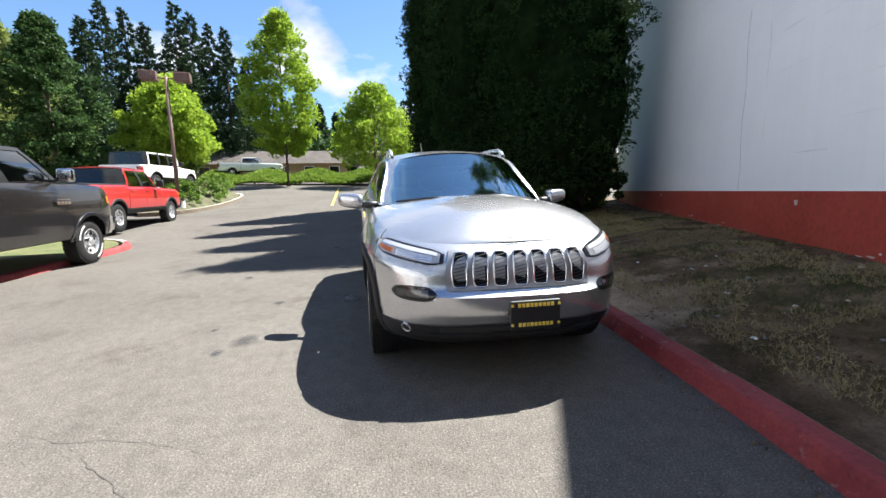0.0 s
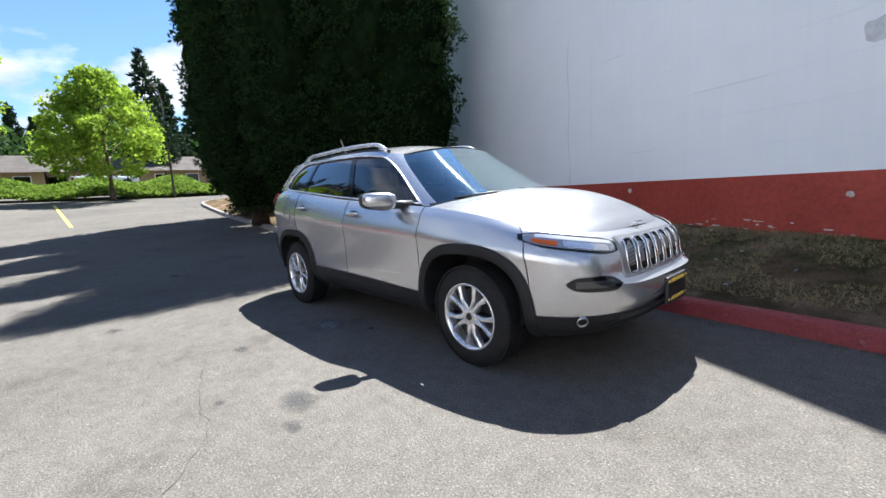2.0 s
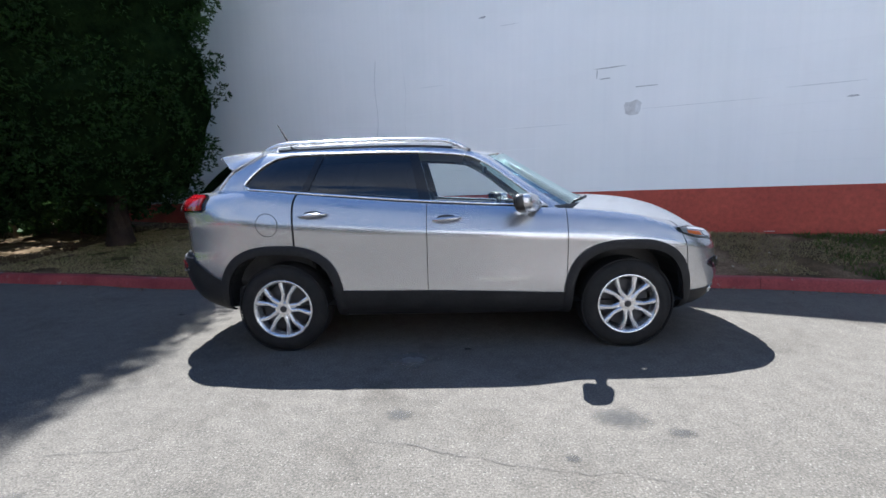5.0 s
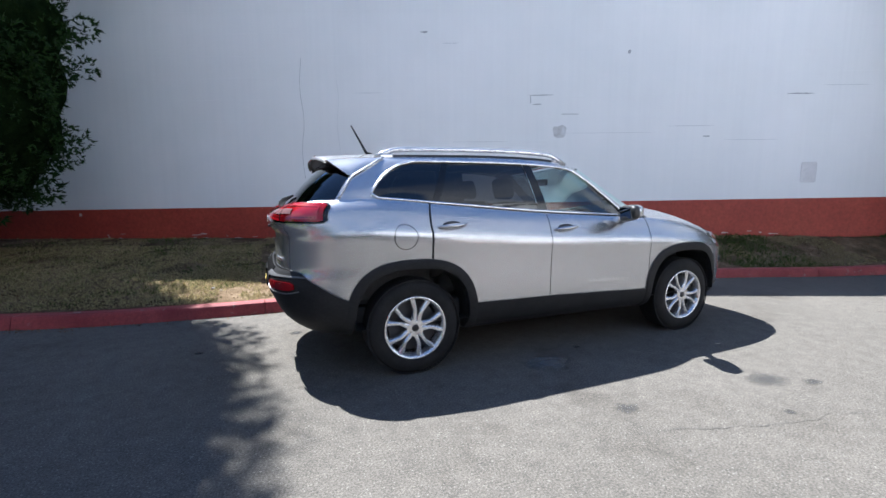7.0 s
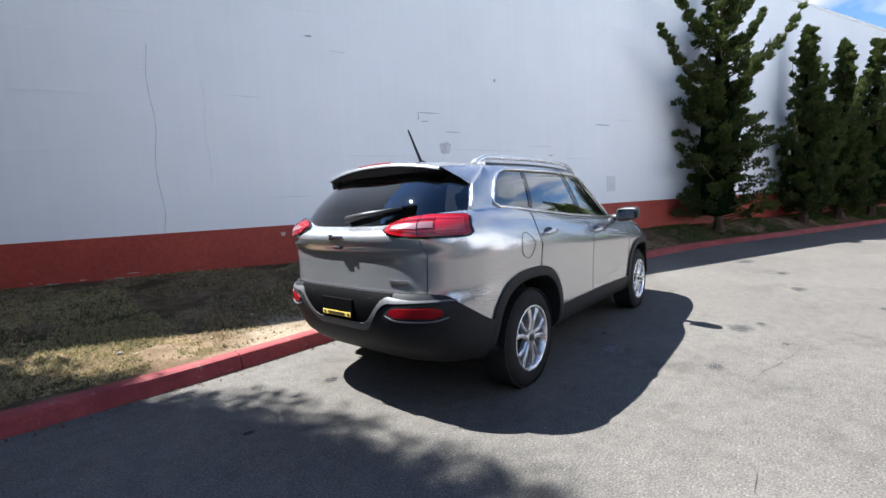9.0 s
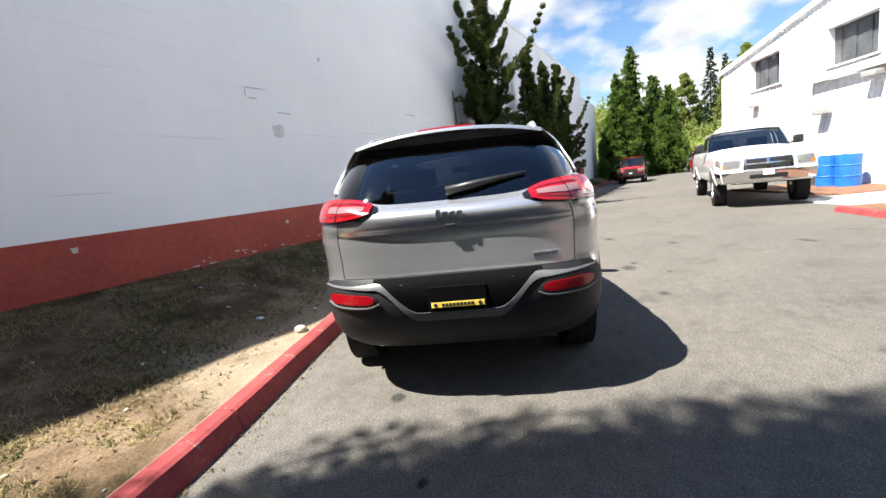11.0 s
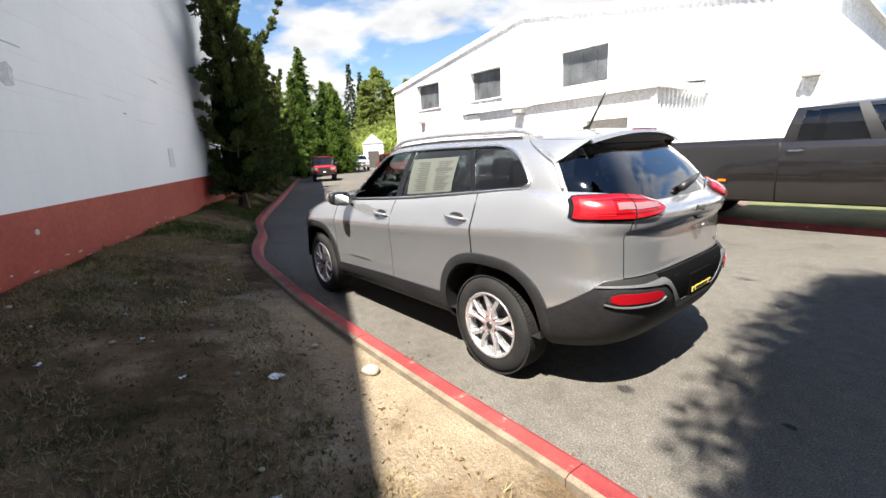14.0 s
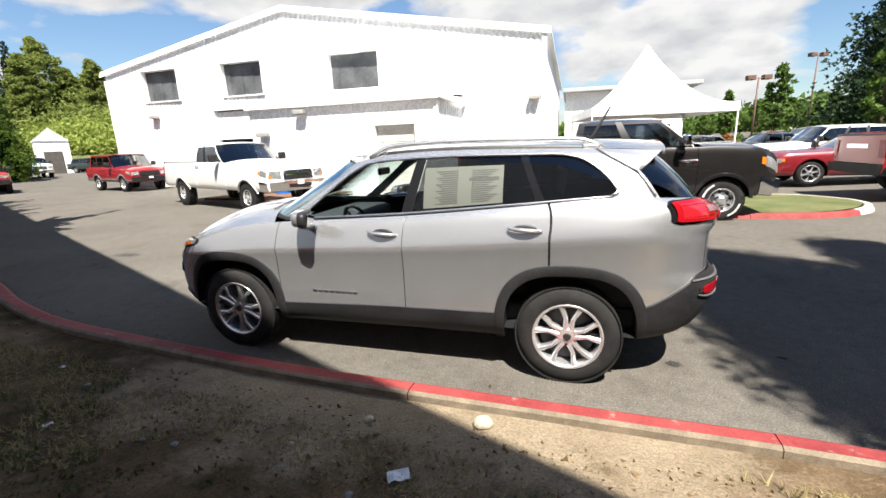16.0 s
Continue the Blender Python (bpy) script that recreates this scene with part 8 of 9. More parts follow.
part("valance", bm, CANVAS, tent)
for x in (-1, 1):
    for y in (-1, 1):
        bm = bmesh.new()
        cyl(bm, (x * (S - 0.05), y * (S - 0.05), 0), (x * (S - 0.05), y * (S - 0.05), 2.7), 0.04, seg=10)
        part("pole", bm, TRIM_WHITE, tent)

# low showroom behind the tent
show = thing("showroom_building", "low white showroom with a flat roof behind the tent", "building")
bm = bmesh.new()
box(bm, -9.4, -0.8, -44.0, -34.0, -0.1, 5.3)
part("wall", bm, METAL_WHITE, show)
bm = bmesh.new()
box(bm, -10.4, -0.6, -44.2, -33.2, 5.3, 5.6, 0.05)
part("roof", bm, mottled("grey_canopy", (0.34, 0.34, 0.34), (0.40, 0.40, 0.40), 2, 0.6, None), show, "grey flat roof edge")
for k in range(2):
    bm = bmesh.new()
    box(bm, -8.6 + 2.4 * k, -6.8 + 2.4 * k, -34.02, -33.96, 0.6, 2.6)
    part("window", bm, DARK_STEEL, show, "dark shop window")

# white shed at the far end of the lot
shed = thing("shed", "small white gabled shed at the end of the lot", "building", Matrix.Translation((58, -33.5, 0)) @ Matrix.Rotation(radians(-30), 4, "Z") @ Matrix.Diagonal((0.62, 0.7, 1.05, 1)))
bm = bmesh.new()
box(bm, -4, 4, -2.2, 2.2, -0.1, 3.6)
part("wall", bm, METAL_WHITE, shed)
bm = bmesh.new()
q = [bm.verts.new(p) for p in ((-4.2, -2.4, 3.5), (4.2, -2.4, 3.5), (4.2, 0, 4.9), (-4.2, 0, 4.9), (4.2, 2.4, 3.5), (-4.2, 2.4, 3.5))]
bm.faces.new(q[:4])
bm.faces.new((q[3], q[2], q[4], q[5]))
bm.faces.new((q[0], q[3], q[5]))
bm.faces.new((q[1], q[4], q[2]))
bmesh.ops.solidify(bm, geom=bm.faces[:], thickness=0.08)
part("roof", bm, TRIM_WHITE, shed)
bm = bmesh.new()
box(bm, -4.05, -3.98, -1.2, 1.2, 0.0, 2.4)
part("door", bm, DARK_STEEL, shed, "dark door")

# ---- houses beyond the ivy bank ----
ROOF_BROWN = mottled("brown_shingles", (0.13, 0.115, 0.10), (0.19, 0.165, 0.145), 1.2, 0.9, 25, 0.6, 0.02)
TAN = mottled("tan_siding", (0.28, 0.20, 0.10), (0.34, 0.25, 0.13), 1.0, 0.8, 20, 0.3)


def house(x, y, length, heading, z):
    h = thing("house", "long low tan house with a brown shingle roof", "house", Matrix.Translation((x, y, z)) @ Matrix.Rotation(radians(heading), 4, "Z"), "houses beyond the bank")
    bm = bmesh.new()
    box(bm, -length / 2, length / 2, -4, 4, -0.3, 2.5)
    part("wall", bm, TAN, h, "tan siding")
    bm = bmesh.new()
    q = [bm.verts.new(p) for p in ((-length / 2 - 0.6, -5, 2.35), (length / 2 + 0.6, -5, 2.35), (length / 2 + 0.6, 0, 4.3), (-length / 2 - 0.6, 0, 4.3), (length / 2 + 0.6, 5, 2.35), (-length / 2 - 0.6, 5, 2.35))]
    bm.faces.new(q[:4])
    bm.faces.new((q[3], q[2], q[4], q[5]))
    bm.faces.new((q[0], q[3], q[5]))
    bm.faces.new((q[1], q[4], q[2]))
    bmesh.ops.solidify(bm, geom=bm.faces[:], thickness=0.12)
    roof = part("roof", bm, ROOF_BROWN, h, "brown shingle roof")
    bm = bmesh.new()
    box(bm, -0.3, 0.3, -0.3, 0.3, 4.0, 4.7)
    part("chimney", bm, TAN, roof)
    n = int(length / 3)
    for k in range(n):
        u = -length / 2 + (k + 0.5) * length / n
        for sd in (-1, 1):
            w = new("window" if k % 3 else "door")
            w.parent = h
            bm = bmesh.new()
            lo = 0.0 if not k % 3 else 0.9
            y0, y1 = sorted((sd * 3.98, sd * 4.05))
            box(bm, u - 0.65, u + 0.65, y0, y1, lo, 2.05)
            part("frame", bm, TRIM_WHITE, w)
            bm = bmesh.new()
            y0, y1 = sorted((sd * 4.0, sd * 4.07))
            box(bm, u - 0.57, u + 0.57, y0, y1, lo + 0.08, 1.97)
            part("pane", bm, GLOSS_BLACK if k % 3 else DARK_STEEL, w)


for x, y, ln, hd in ((-60, -34, 22, 84), (-58, -12, 19, 88), (-58, 8.5, 19, 92), (-60, 30, 20, 96)):
    house(x, y, ln, hd, gz(x) - 0.1)

# ---- lamp posts ----
def lamp_post(x, y, h, heading, label="brown lamp post with two box heads"):
    p = thing("street_lamp", label, "lamp", Matrix.Translation((x, y, gz(x))) @ Matrix.Rotation(radians(heading), 4, "Z"), "lot lamps")
    bm = bmesh.new()
    cyl(bm, (0, 0, -0.1), (0, 0, h), 0.085, 0.06, 12)
    part("pole", bm, RUST, p, "brown pole", True)
    for sd in (1, -1):
        bm = bmesh.new()
        cyl(bm, (0, 0, h - 0.1), (sd * 0.35, 0, h - 0.05), 0.03, seg=8)
        arm = part("arm", bm, RUST, p)
        bm = bmesh.new()
        box(bm, sd * 0.6 - 0.3, sd * 0.6 + 0.3, -0.25, 0.25, h - 0.2, h + 0.16, 0.03)
        head = part("lamp_head", bm, RUST, arm, "brown box lamp head")
    bm = bmesh.new()
    cyl(bm, (0, 0, -0.1), (0, 0, 0.5), 0.24, seg=16)
    part("footing", bm, CONCRETE, p)


RUST = mottled("brown_metal", (0.10, 0.06, 0.045), (0.15, 0.085, 0.06), 3, 0.6, 30, 0.3)
lamp_post(-15.4, -8.55, 5.55, 100)
lamp_post(-15.6, -38.5, 5.6, 10)
lamp_post(-24.5, -50.5, 8.0, 20)
lamp_post(-8.2, -46.0, 5.6, 40)

# slim grey pole at the end of the ivy bank
pole = thing("light_pole", "slim grey light pole at the end of the ivy bank", "lamp", Matrix.Translation((-30.6, 3.6, gz(-30.6))))
bm = bmesh.new()
tube(bm, [(0, 0, -0.1), (0, 0, 3.0), (0, 0, 6.3), (0.12, -0.1, 6.9), (0.6, -0.5, 7.15)], [0.075, 0.065, 0.05, 0.04, 0.03], 8)
part("shaft", bm, DARK_STEEL, pole, "grey tapered shaft", True)
bm = bmesh.new()
box(bm, 0.5, 0.95, -0.72, -0.45, 7.08, 7.2, 0.04)
part("lamp_head", bm, DARK_STEEL, pole, "small grey lamp head")

# raised planting bed with shrubs below the white off-roader
bed_line = [(-14.2, -9.6), (-14.6, -8.5), (-16.0, -7.9), (-19.0, -7.6), (-22.5, -7.9), (-24.2, -8.8), (-24.8, -10.4), (-24.2, -12.4)]
bl = smooth_line(bed_line, 5)
bed_kerb = thing("bed_kerb", "concrete kerb round the planting bed", "kerb", kind="structure")
for i in range(0, len(bl) - 1, 5):
    seg = [bl[i].lerp(bl[i + 1], 0.01)] + bl[i + 1:i + 5] + [bl[min(i + 5, len(bl) - 1)]]
    kerb_stone([tuple(p) for p in seg[::-1]], 0.16, lambda px, py: gz(px), 0.16, CONCRETE, bed_kerb)
bm = bmesh.new()
c = Vector((-19.3, -10.8))
rings = []
for f, h in ((0.985, 0.12), (0.86, 0.40), (0.72, 0.64), (0.0, 0.66)):
    rings.append([bm.verts.new((*(c + (Vector(p) - c) * f), gz(p[0] if f > 0.5 else c.x) * (f if f < 0.5 else 1) + (gz(c.x) * (1 - f) if f < 0.5 else 0) + h if f else gz(c.x) + h)) for p in [(q.x, q.y) for q in bl] + [(-19, -15.5)]])
for r0, r1 in zip(rings, rings[1:]):
    for j in range(len(r0)):
        k = (j + 1) % len(r0)
        try:
            bm.faces.new((r0[j], r0[k], r1[k], r1[j]))
        except ValueError:
            pass
tagged(part("planting_bed", bm, mottled("bed_soil", (0.06, 0.05, 0.03), (0.09, 0.10, 0.04), 2, 0.95, 40, 0.8)), "raised planting bed of soil and weeds", "bed", kind="structure")
for k, (x, y, r) in enumerate(((-15.3, -9.2, 0.75), (-16.6, -8.6, 0.8), (-18.2, -8.3, 0.85), (-20.0, -8.4, 0.8), (-21.8, -8.8, 0.85), (-23.2, -9.6, 0.8), (-15.2, -10.4, 0.7), (-17.4, -9.0, 0.7))):
    leafy("shrub", "low green shrub in the planting bed", x, y, gz(x) + 0.28, 1.0, r, 60 + k, BUSH, 26, 26, 0.13, 0.05, 0.03, 0.7, group="shrubs in the bed", category="shrub")

# ivy bank across the driveway
rng = np.random.default_rng(5)
N = 24000
u, vv = rng.uniform(0, 1, N), rng.uniform(0, 1, N)
py = -16.0 + 24.0 * u
px = -31.0 + 0.40 * np.minimum(0, py - 3.4) - 6.5 * vv
hz = np.array([gz(a) for a in px]) + 1.30 * np.sin(np.pi * np.clip(vv * 0.62 + 0.08, 0, 1)) * (0.85 + 0.2 * np.sin(u * 31)) * np.clip(8 * (1 - u), 0, 1) ** 0.5
V, F = blades(rng, np.stack([px, py, hz + rng.normal(0, 0.05, N)], 1), np.tile([0.5, 0, 0.6], (N, 1)), np.full(N, 0.20), 2, 0.8, 0.45)
tagged(np_mesh("ivy_bank", V, F, IVY), "bank of bright green ground ivy across the driveway", "ground cover", kind="stuff")
bm = bmesh.new()
rows = [[(-31.1 + 0.40 * min(0, -19.4 + 24.0 * b) - 6.4 * a, -16.0 + 24.0 * b, gz(-31 + 0.40 * min(0, -19.4 + 24.0 * b) - 6.4 * a) + 1.22 * math.sin(math.pi * min(1, a * 0.62 + 0.08)) * (0.85 + 0.2 * math.sin(b * 31)) * min(1, 8 * (1 - b) + 1e-6) ** 0.5 - 0.06) for a in np.linspace(0, 1, 8)] for b in np.linspace(0, 1, 60)]
grid = [[bm.verts.new(p) for p in r] for r in rows]
for i in range(59):
    for j in range(7):
        bm.faces.new((grid[i][j], grid[i + 1][j], grid[i + 1][j + 1], grid[i][j + 1]))
tagged(part("ivy_bank_soil", bm, IVY, smooth=True), "earth and stems under the ivy", "ground", kind="structure")

# yellow bay line up the slope
def ground_strip(name, pts, width, mat, label, category, lift=0.004):
    vs = []
    for i, p in enumerate(pts):
        d = (Vector(pts[min(i + 1, len(pts) - 1)]) - Vector(pts[max(i - 1, 0)])).normalized()
        for s_ in (-0.5, 0.5):
            x, y = p[0] - d.y * width * s_, p[1] + d.x * width * s_
            vs.append((x, y, gz(x) + lift))
    fs = [(2 * i, 2 * i + 1, 2 * i + 3, 2 * i + 2) for i in range(len(pts) - 1)]
    return tagged(mesh_part(name, vs, fs, mat), label, category, kind="structure")


ground_strip("bay_line", [(-17.0 - 1.0 * k, -2.35 - 0.02 * k) for k in range(13)], 0.11, YELLOW, "worn yellow bay line on the asphalt", "marking", 0.006)

# ---- woods and single trees in the distance ----
def at_bearing(ex, ey, deg, d):
    return ex + d * math.cos(radians(deg)), ey + d * math.sin(radians(deg))


for k, (deg, elev, d) in enumerate(((-150.5, 15.0, 62), (-152.4, 17.0, 60), (-154.0, 18.8, 66), (-155.9, 18.4, 70), (-157.6, 17.4, 66), (-160.4, 19.8, 64), (-161.9, 19.0, 66), (-163.6, 18.2, 68), (-165.2, 18.0, 66), (-167.2, 15.0, 70), (-173.5, 9.5, 82), (-175.3, 10.6, 78), (-177.2, 9.5, 80), (-178.8, 8.5, 84), (176, 9.0, 80), (-146, 15, 68), (-148.2, 14, 66), (-142, 15, 70), (172.6, 15.6, 62), (170.8, 12.5, 66), (168, 12, 74))):
    x, y = at_bearing(4.6, -0.9, deg, d)
    H = math.tan(radians(elev)) * d + 1.26 - gz(x)
    evergreen("fir_tree", "tall dark fir in the distance", x, y, gz(x), H, H * 0.19, 100 + k, FIR, 150, 40, 0.42, 3, low=0.08, droop=-0.35, trunk=0.3, lumps=0.3, core=0, group="far firs")
# dark wood that fills the gaps behind the firs
rng = np.random.default_rng(61)
P, Sz = [], []
for k in range(230):
    x, y = at_bearing(4.6, -0.9, rng.uniform(-172, -150) if k % 2 else rng.uniform(-196, -172), rng.uniform(70, 84))
    r = rng.uniform(2.0, 3.6)
    H = rng.uniform(5.0, 10.5) if k % 2 else rng.uniform(5.0, 9.0)
    n = 130
    o = rng.normal(0, 1, (n, 3))
    o /= np.linalg.norm(o, axis=1, keepdims=True)
    P.append(np.array([x, y, gz(x) + H * 0.5]) + o * np.array([r, r, H * 0.55]) * rng.uniform(0.6, 1, (n, 1)))
    Sz.append(rng.uniform(0.5, 0.9, n))
P, Sz = np.concatenate(P), np.concatenate(Sz)
V, F = blades(rng, P, np.tile([0, 0, 0.3], (len(P), 1)), Sz, 1, 1.0, 0.5)
tagged(np_mesh("far_wood", V, F, DARK_LEAF), "dark mixed wood behind the houses", "wood", kind="stuff")
for k, (x, y, H, R, mat, sh, lab, th, clumps) in enumerate(((-33.5, -6.9, 13.6, 2.75, MAPLE, 0.75, "tall bright green maple", 0.20, 300), (-24.5, -12.0, 6.9, 2.35, MAPLE, 0.8, "bright lime-green tree", 0.30, 220), (-31.0, 0.3, 7.7, 3.3, MAPLE, 0.58, "spreading airy yellow-green tree", 0.24, 190), (-27.5, -22.8, 10.6, 2.8, HILL_TREE, 0.8, "tall yellow-green tree", 0.12, 260), (-22.0, -16.8, 9.4, 2.0, DARK_LEAF, 0.7, "narrow dark green tree", 0.12, 260),
                                            (-36, -27, 10.5, 4.0, GREEN_TREE, 0.9, "broad green tree", 0.16, 300), (-47, -20, 7.0, 3.2, GREEN_TREE, 0.9, "broad green tree", 0.2, 260), (-26, 12.5, 7.5, 3.0, GREEN_TREE, 0.9, "green tree behind the lawn", 0.16, 300), (-19.5, 10.5, 6.0, 2.4, GREEN_TREE, 0.9, "green tree behind the lawn", 0.16, 300))):
    leafy("leafy_tree", lab + " up the slope", x, y, gz(x), H, R, 200 + k, mat, clumps, 130, 0.17 if R > 2.3 else 0.14, th, 0.16, sh, group="trees up the slope")

# shrubs at the wall's end
for k, (x, y, r) in enumerate(((-12.0, 7.2, 1.1), (-13.4, 8.2, 1.2), (-11.0, 6.6, 0.9), (-14.6, 7.0, 1.0), (-9.3, 6.6, 0.8))):
    leafy("shrub", "leafy green shrub near the end of the wall", x, y, gz(x) + 0.3, 1.7 if k < 2 else 1.2, r, 80 + k, BUSH, 36, 30, 0.14, 0.04, 0.03, 0.7, group="shrubs at the wall's end", category="shrub")

for k, (x, y, r) in enumerate(((-10.2, 5.5, 1.2), (-11.7, 5.2, 1.2), (-13.1, 5.5, 1.3), (-14.6, 5.2, 1.3), (-8.5, 6.2, 1.1), (-16.2, 5.0, 1.3), (-12.4, 6.6, 1.2), (-17.8, 4.8, 1.2), (-9.9, 7.3, 1.1))):
    leafy("shrub", "dark leafy shrub in the shade behind the evergreens", x, y, gz(x) + 0.3, 2.3, r, 700 + k, DARK_LEAF, 60, 70, 0.12, 0.03, 0.03, 0.7, group="shrubs behind the evergreens", category="shrub")

# wooded hillside past the workshop
vs, fs = [], []
nx_, ny_ = 22, 22


def hill_z(a, d):
    return max(0.0, 14.5 * (1 / (1 + math.exp(-(d - 108) / 12.0)))) * (0.75 + 0.3 * math.sin(a * 0.3))


HILL = [(a, d) for a in np.linspace(-52, -6, nx_) for d in np.linspace(80, 190, ny_)]
for a, d in HILL:
    x, y = at_bearing(-2, 3.5, a, d)
    vs.append((x, y, hill_z(a, d)))
for i in range(nx_ - 1):
    for j in range(ny_ - 1):
        p = i * ny_ + j
        fs.append((p, p + ny_, p + ny_ + 1, p + 1))
tagged(mesh_part("hillside", vs, fs, GRASS_ISLAND, smooth=True), "green hillside behind the lot", "hill", kind="structure")
for seed, near, far, count, mat, name, label in ((21, 104, 150, 300, HILL_TREE, "hill_wood", "dense green wood on the hillside"), (22, 82, 108, 300, HILL_SCRUB, "hill_scrub", "bright green scrub and creepers on the lower slope")):
    rng = np.random.default_rng(seed)
    P, Sz = [], []
    for k in range(count):
        a, d = rng.uniform(-50, -8), rng.uniform(near, far)
        x, y = at_bearing(-2, 3.5, a, d)
        z0 = hill_z(a, d)
        r = rng.uniform(2.2, 4.2) if seed == 21 else rng.uniform(1.0, 2.6)
        H = r * rng.uniform(1.0, 1.7)
        n = 300
        o = rng.normal(0, 1, (n, 3))
        o /= np.linalg.norm(o, axis=1, keepdims=True)
        o *= rng.uniform(0.6, 1, (n, 1)) * (1 + 0.25 * np.sin(5 * o[:, :1] + k))
        P.append(np.array([x, y, z0 + H * 0.55]) + o * np.array([r, r, H * 0.62]))
        Sz.append(rng.uniform(0.30, 0.6, n))
    P, Sz = np.concatenate(P), np.concatenate(Sz)
    V, F = blades(rng, P, np.tile([0, 0, 0.3], (len(P), 1)), Sz, 1, 1.0, 0.45)
    tagged(np_mesh(name, V, F, mat), label, "wood", kind="stuff")
for k, (deg, elev, d, w, kind_) in enumerate(((-29.0, 11.4, 116, 0.13, 1), (-30.3, 10.4, 118, 0.14, 1), (-32.3, 11.1, 116, 0.24, 0), (-36.2, 9.6, 112, 0.20, 0), (-34.2, 8.6, 116, 0.22, 0), (-31.0, 9.6, 112, 0.20, 0), (-38.5, 8.8, 112, 0.2, 1), (-26.5, 9.4, 118, 0.2, 0), (-23.0, 9.8, 118, 0.15, 1), (-20.0, 9.2, 116, 0.22, 0), (-41.0, 8.0, 116, 0.22, 0))):
    x, y = at_bearing(-2, 3.5, deg, d)
    z0 = hill_z(deg, d)
    H = max(6, math.tan(radians(elev)) * d + 1.6 - z0)
    if kind_:
        evergreen("hill_tree", "slim dark conifer on the wooded hillside", x, y, z0, H, H * w, 300 + k, FIR, 110, 36, 0.42, 3, low=0.05, droop=-0.3, trunk=0.25, lumps=0.3, core=0, group="hill trees")
    else:
        leafy("hill_tree", "tall leafy tree on the wooded hillside", x, y, z0, H * 0.94, H * w, 300 + k, HILL_TREE, 170, 130, 0.34, 0.10, 0.25, 0.72, group="hill trees")
for k, (x, y, H, R) in enumerate(((37.2, -13.2, 9.6, 1.9), (40.0, -15.0, 8.4, 1.8), (43.5, -16.8, 9.0, 2.0), (34.6, -11.6, 5.5, 1.2), (47, -18.5, 8.0, 2.0), (42.8, -16.4, 13.3, 2.7), (42.4, -18.5, 10.0, 2.5), (40.4, -19.0, 8.6, 2.0))):
    evergreen("cedar_tree", "yellow-green cedar past the end of the wall", x, y, 0.0, H, R, 400 + k, CEDAR, 190, 60, 0.17, 4, low=0.02, droop=-0.15, trunk=0.16, group="cedars past the wall")
# trees and planting across the far lot
x, y = at_bearing(-1.3, 3.7, -119.5, 46)
evergreen("cedar_tree", "large dark spreading conifer across the lot", x, y, gz(x), 14.0, 4.8, 501, FIR, 220, 90, 0.28, 4, low=0.10, droop=-0.18, trunk=0.4, lumps=0.25)
x, y = at_bearing(-1.3, 3.7, -124.5, 50)
evergreen("cedar_tree", "large dark spreading conifer across the lot", x, y, gz(x), 13.0, 4.8, 502, FIR, 220, 90, 0.28, 4, low=0.10, droop=-0.18, trunk=0.4, lumps=0.25)
for k, (deg, elev, d, w) in enumerate(((-110.6, 6.4, 52, 0.17), (-106.3, 4.4, 58, 0.14), (-118.2, 7.5, 40, 0.16), (-109.0, 3.2, 75, 0.4), (-104.5, 2.6, 90, 0.4), (-112.5, 3.0, 80, 0.45), (-101.5, 2.8, 95, 0.4))):
    x, y = at_bearing(-1.3, 3.7, deg, d)
    H = math.tan(radians(elev)) * d + 1.68 - gz(x)
    leafy("poplar_tree", "slender green street tree across the lot", x, y, gz(x), H, H * w, 520 + k, GREEN_TREE, 70, 44, 0.26, 0.2, 0.1, 0.8, group="street trees")
for k in range(12):
    x, y = at_bearing(-1.3, 3.7, -106.5 - 1.3 * k, 43 + (k % 3))
    leafy("shrub", "low green shrub along the far kerb" if k % 3 else "orange-leaved shrub along the far kerb", x, y, gz(x), 1.2, 1.1, 560 + k, BUSH if k % 3 else leaf_mat("orange_leaves", (0.18, 0.06, 0.015), (0.30, 0.13, 0.03), 0.3), 22, 24, 0.18, 0.04, 0.03, 0.7, group="shrubs along the far kerb", category="shrub")
# far belt of trees that closes the lot all round
rng = np.random.default_rng(33)
P, Sz = [], []
for k in range(520):
    a = rng.uniform(0, 360)
    d = rng.uniform(150, 230)
    if -52 < ((a + 180) % 360 - 180) < -6:
        d += 60
    x, y = at_bearing(0, 0, a, d)
    r = rng.uniform(4, 8)
    H = rng.uniform(5, 10)
    n = 90
    o = rng.normal(0, 1, (n, 3))
    o /= np.linalg.norm(o, axis=1, keepdims=True)
    P.append(np.array([x, y, gz(x) + H * 0.5]) + o * np.array([r, r, H * 0.6]) * rng.uniform(0.7, 1, (n, 1)))
    Sz.append(rng.uniform(1.4, 2.4, n))
P, Sz = np.concatenate(P), np.concatenate(Sz)
V, F = blades(rng, P, np.tile([0, 0, 0.3], (len(P), 1)), Sz, 1, 1.0, 0.55)
tagged(np_mesh("far_woods", V, F, GREEN_TREE), "far belt of woods on the horizon", "wood", kind="stuff")


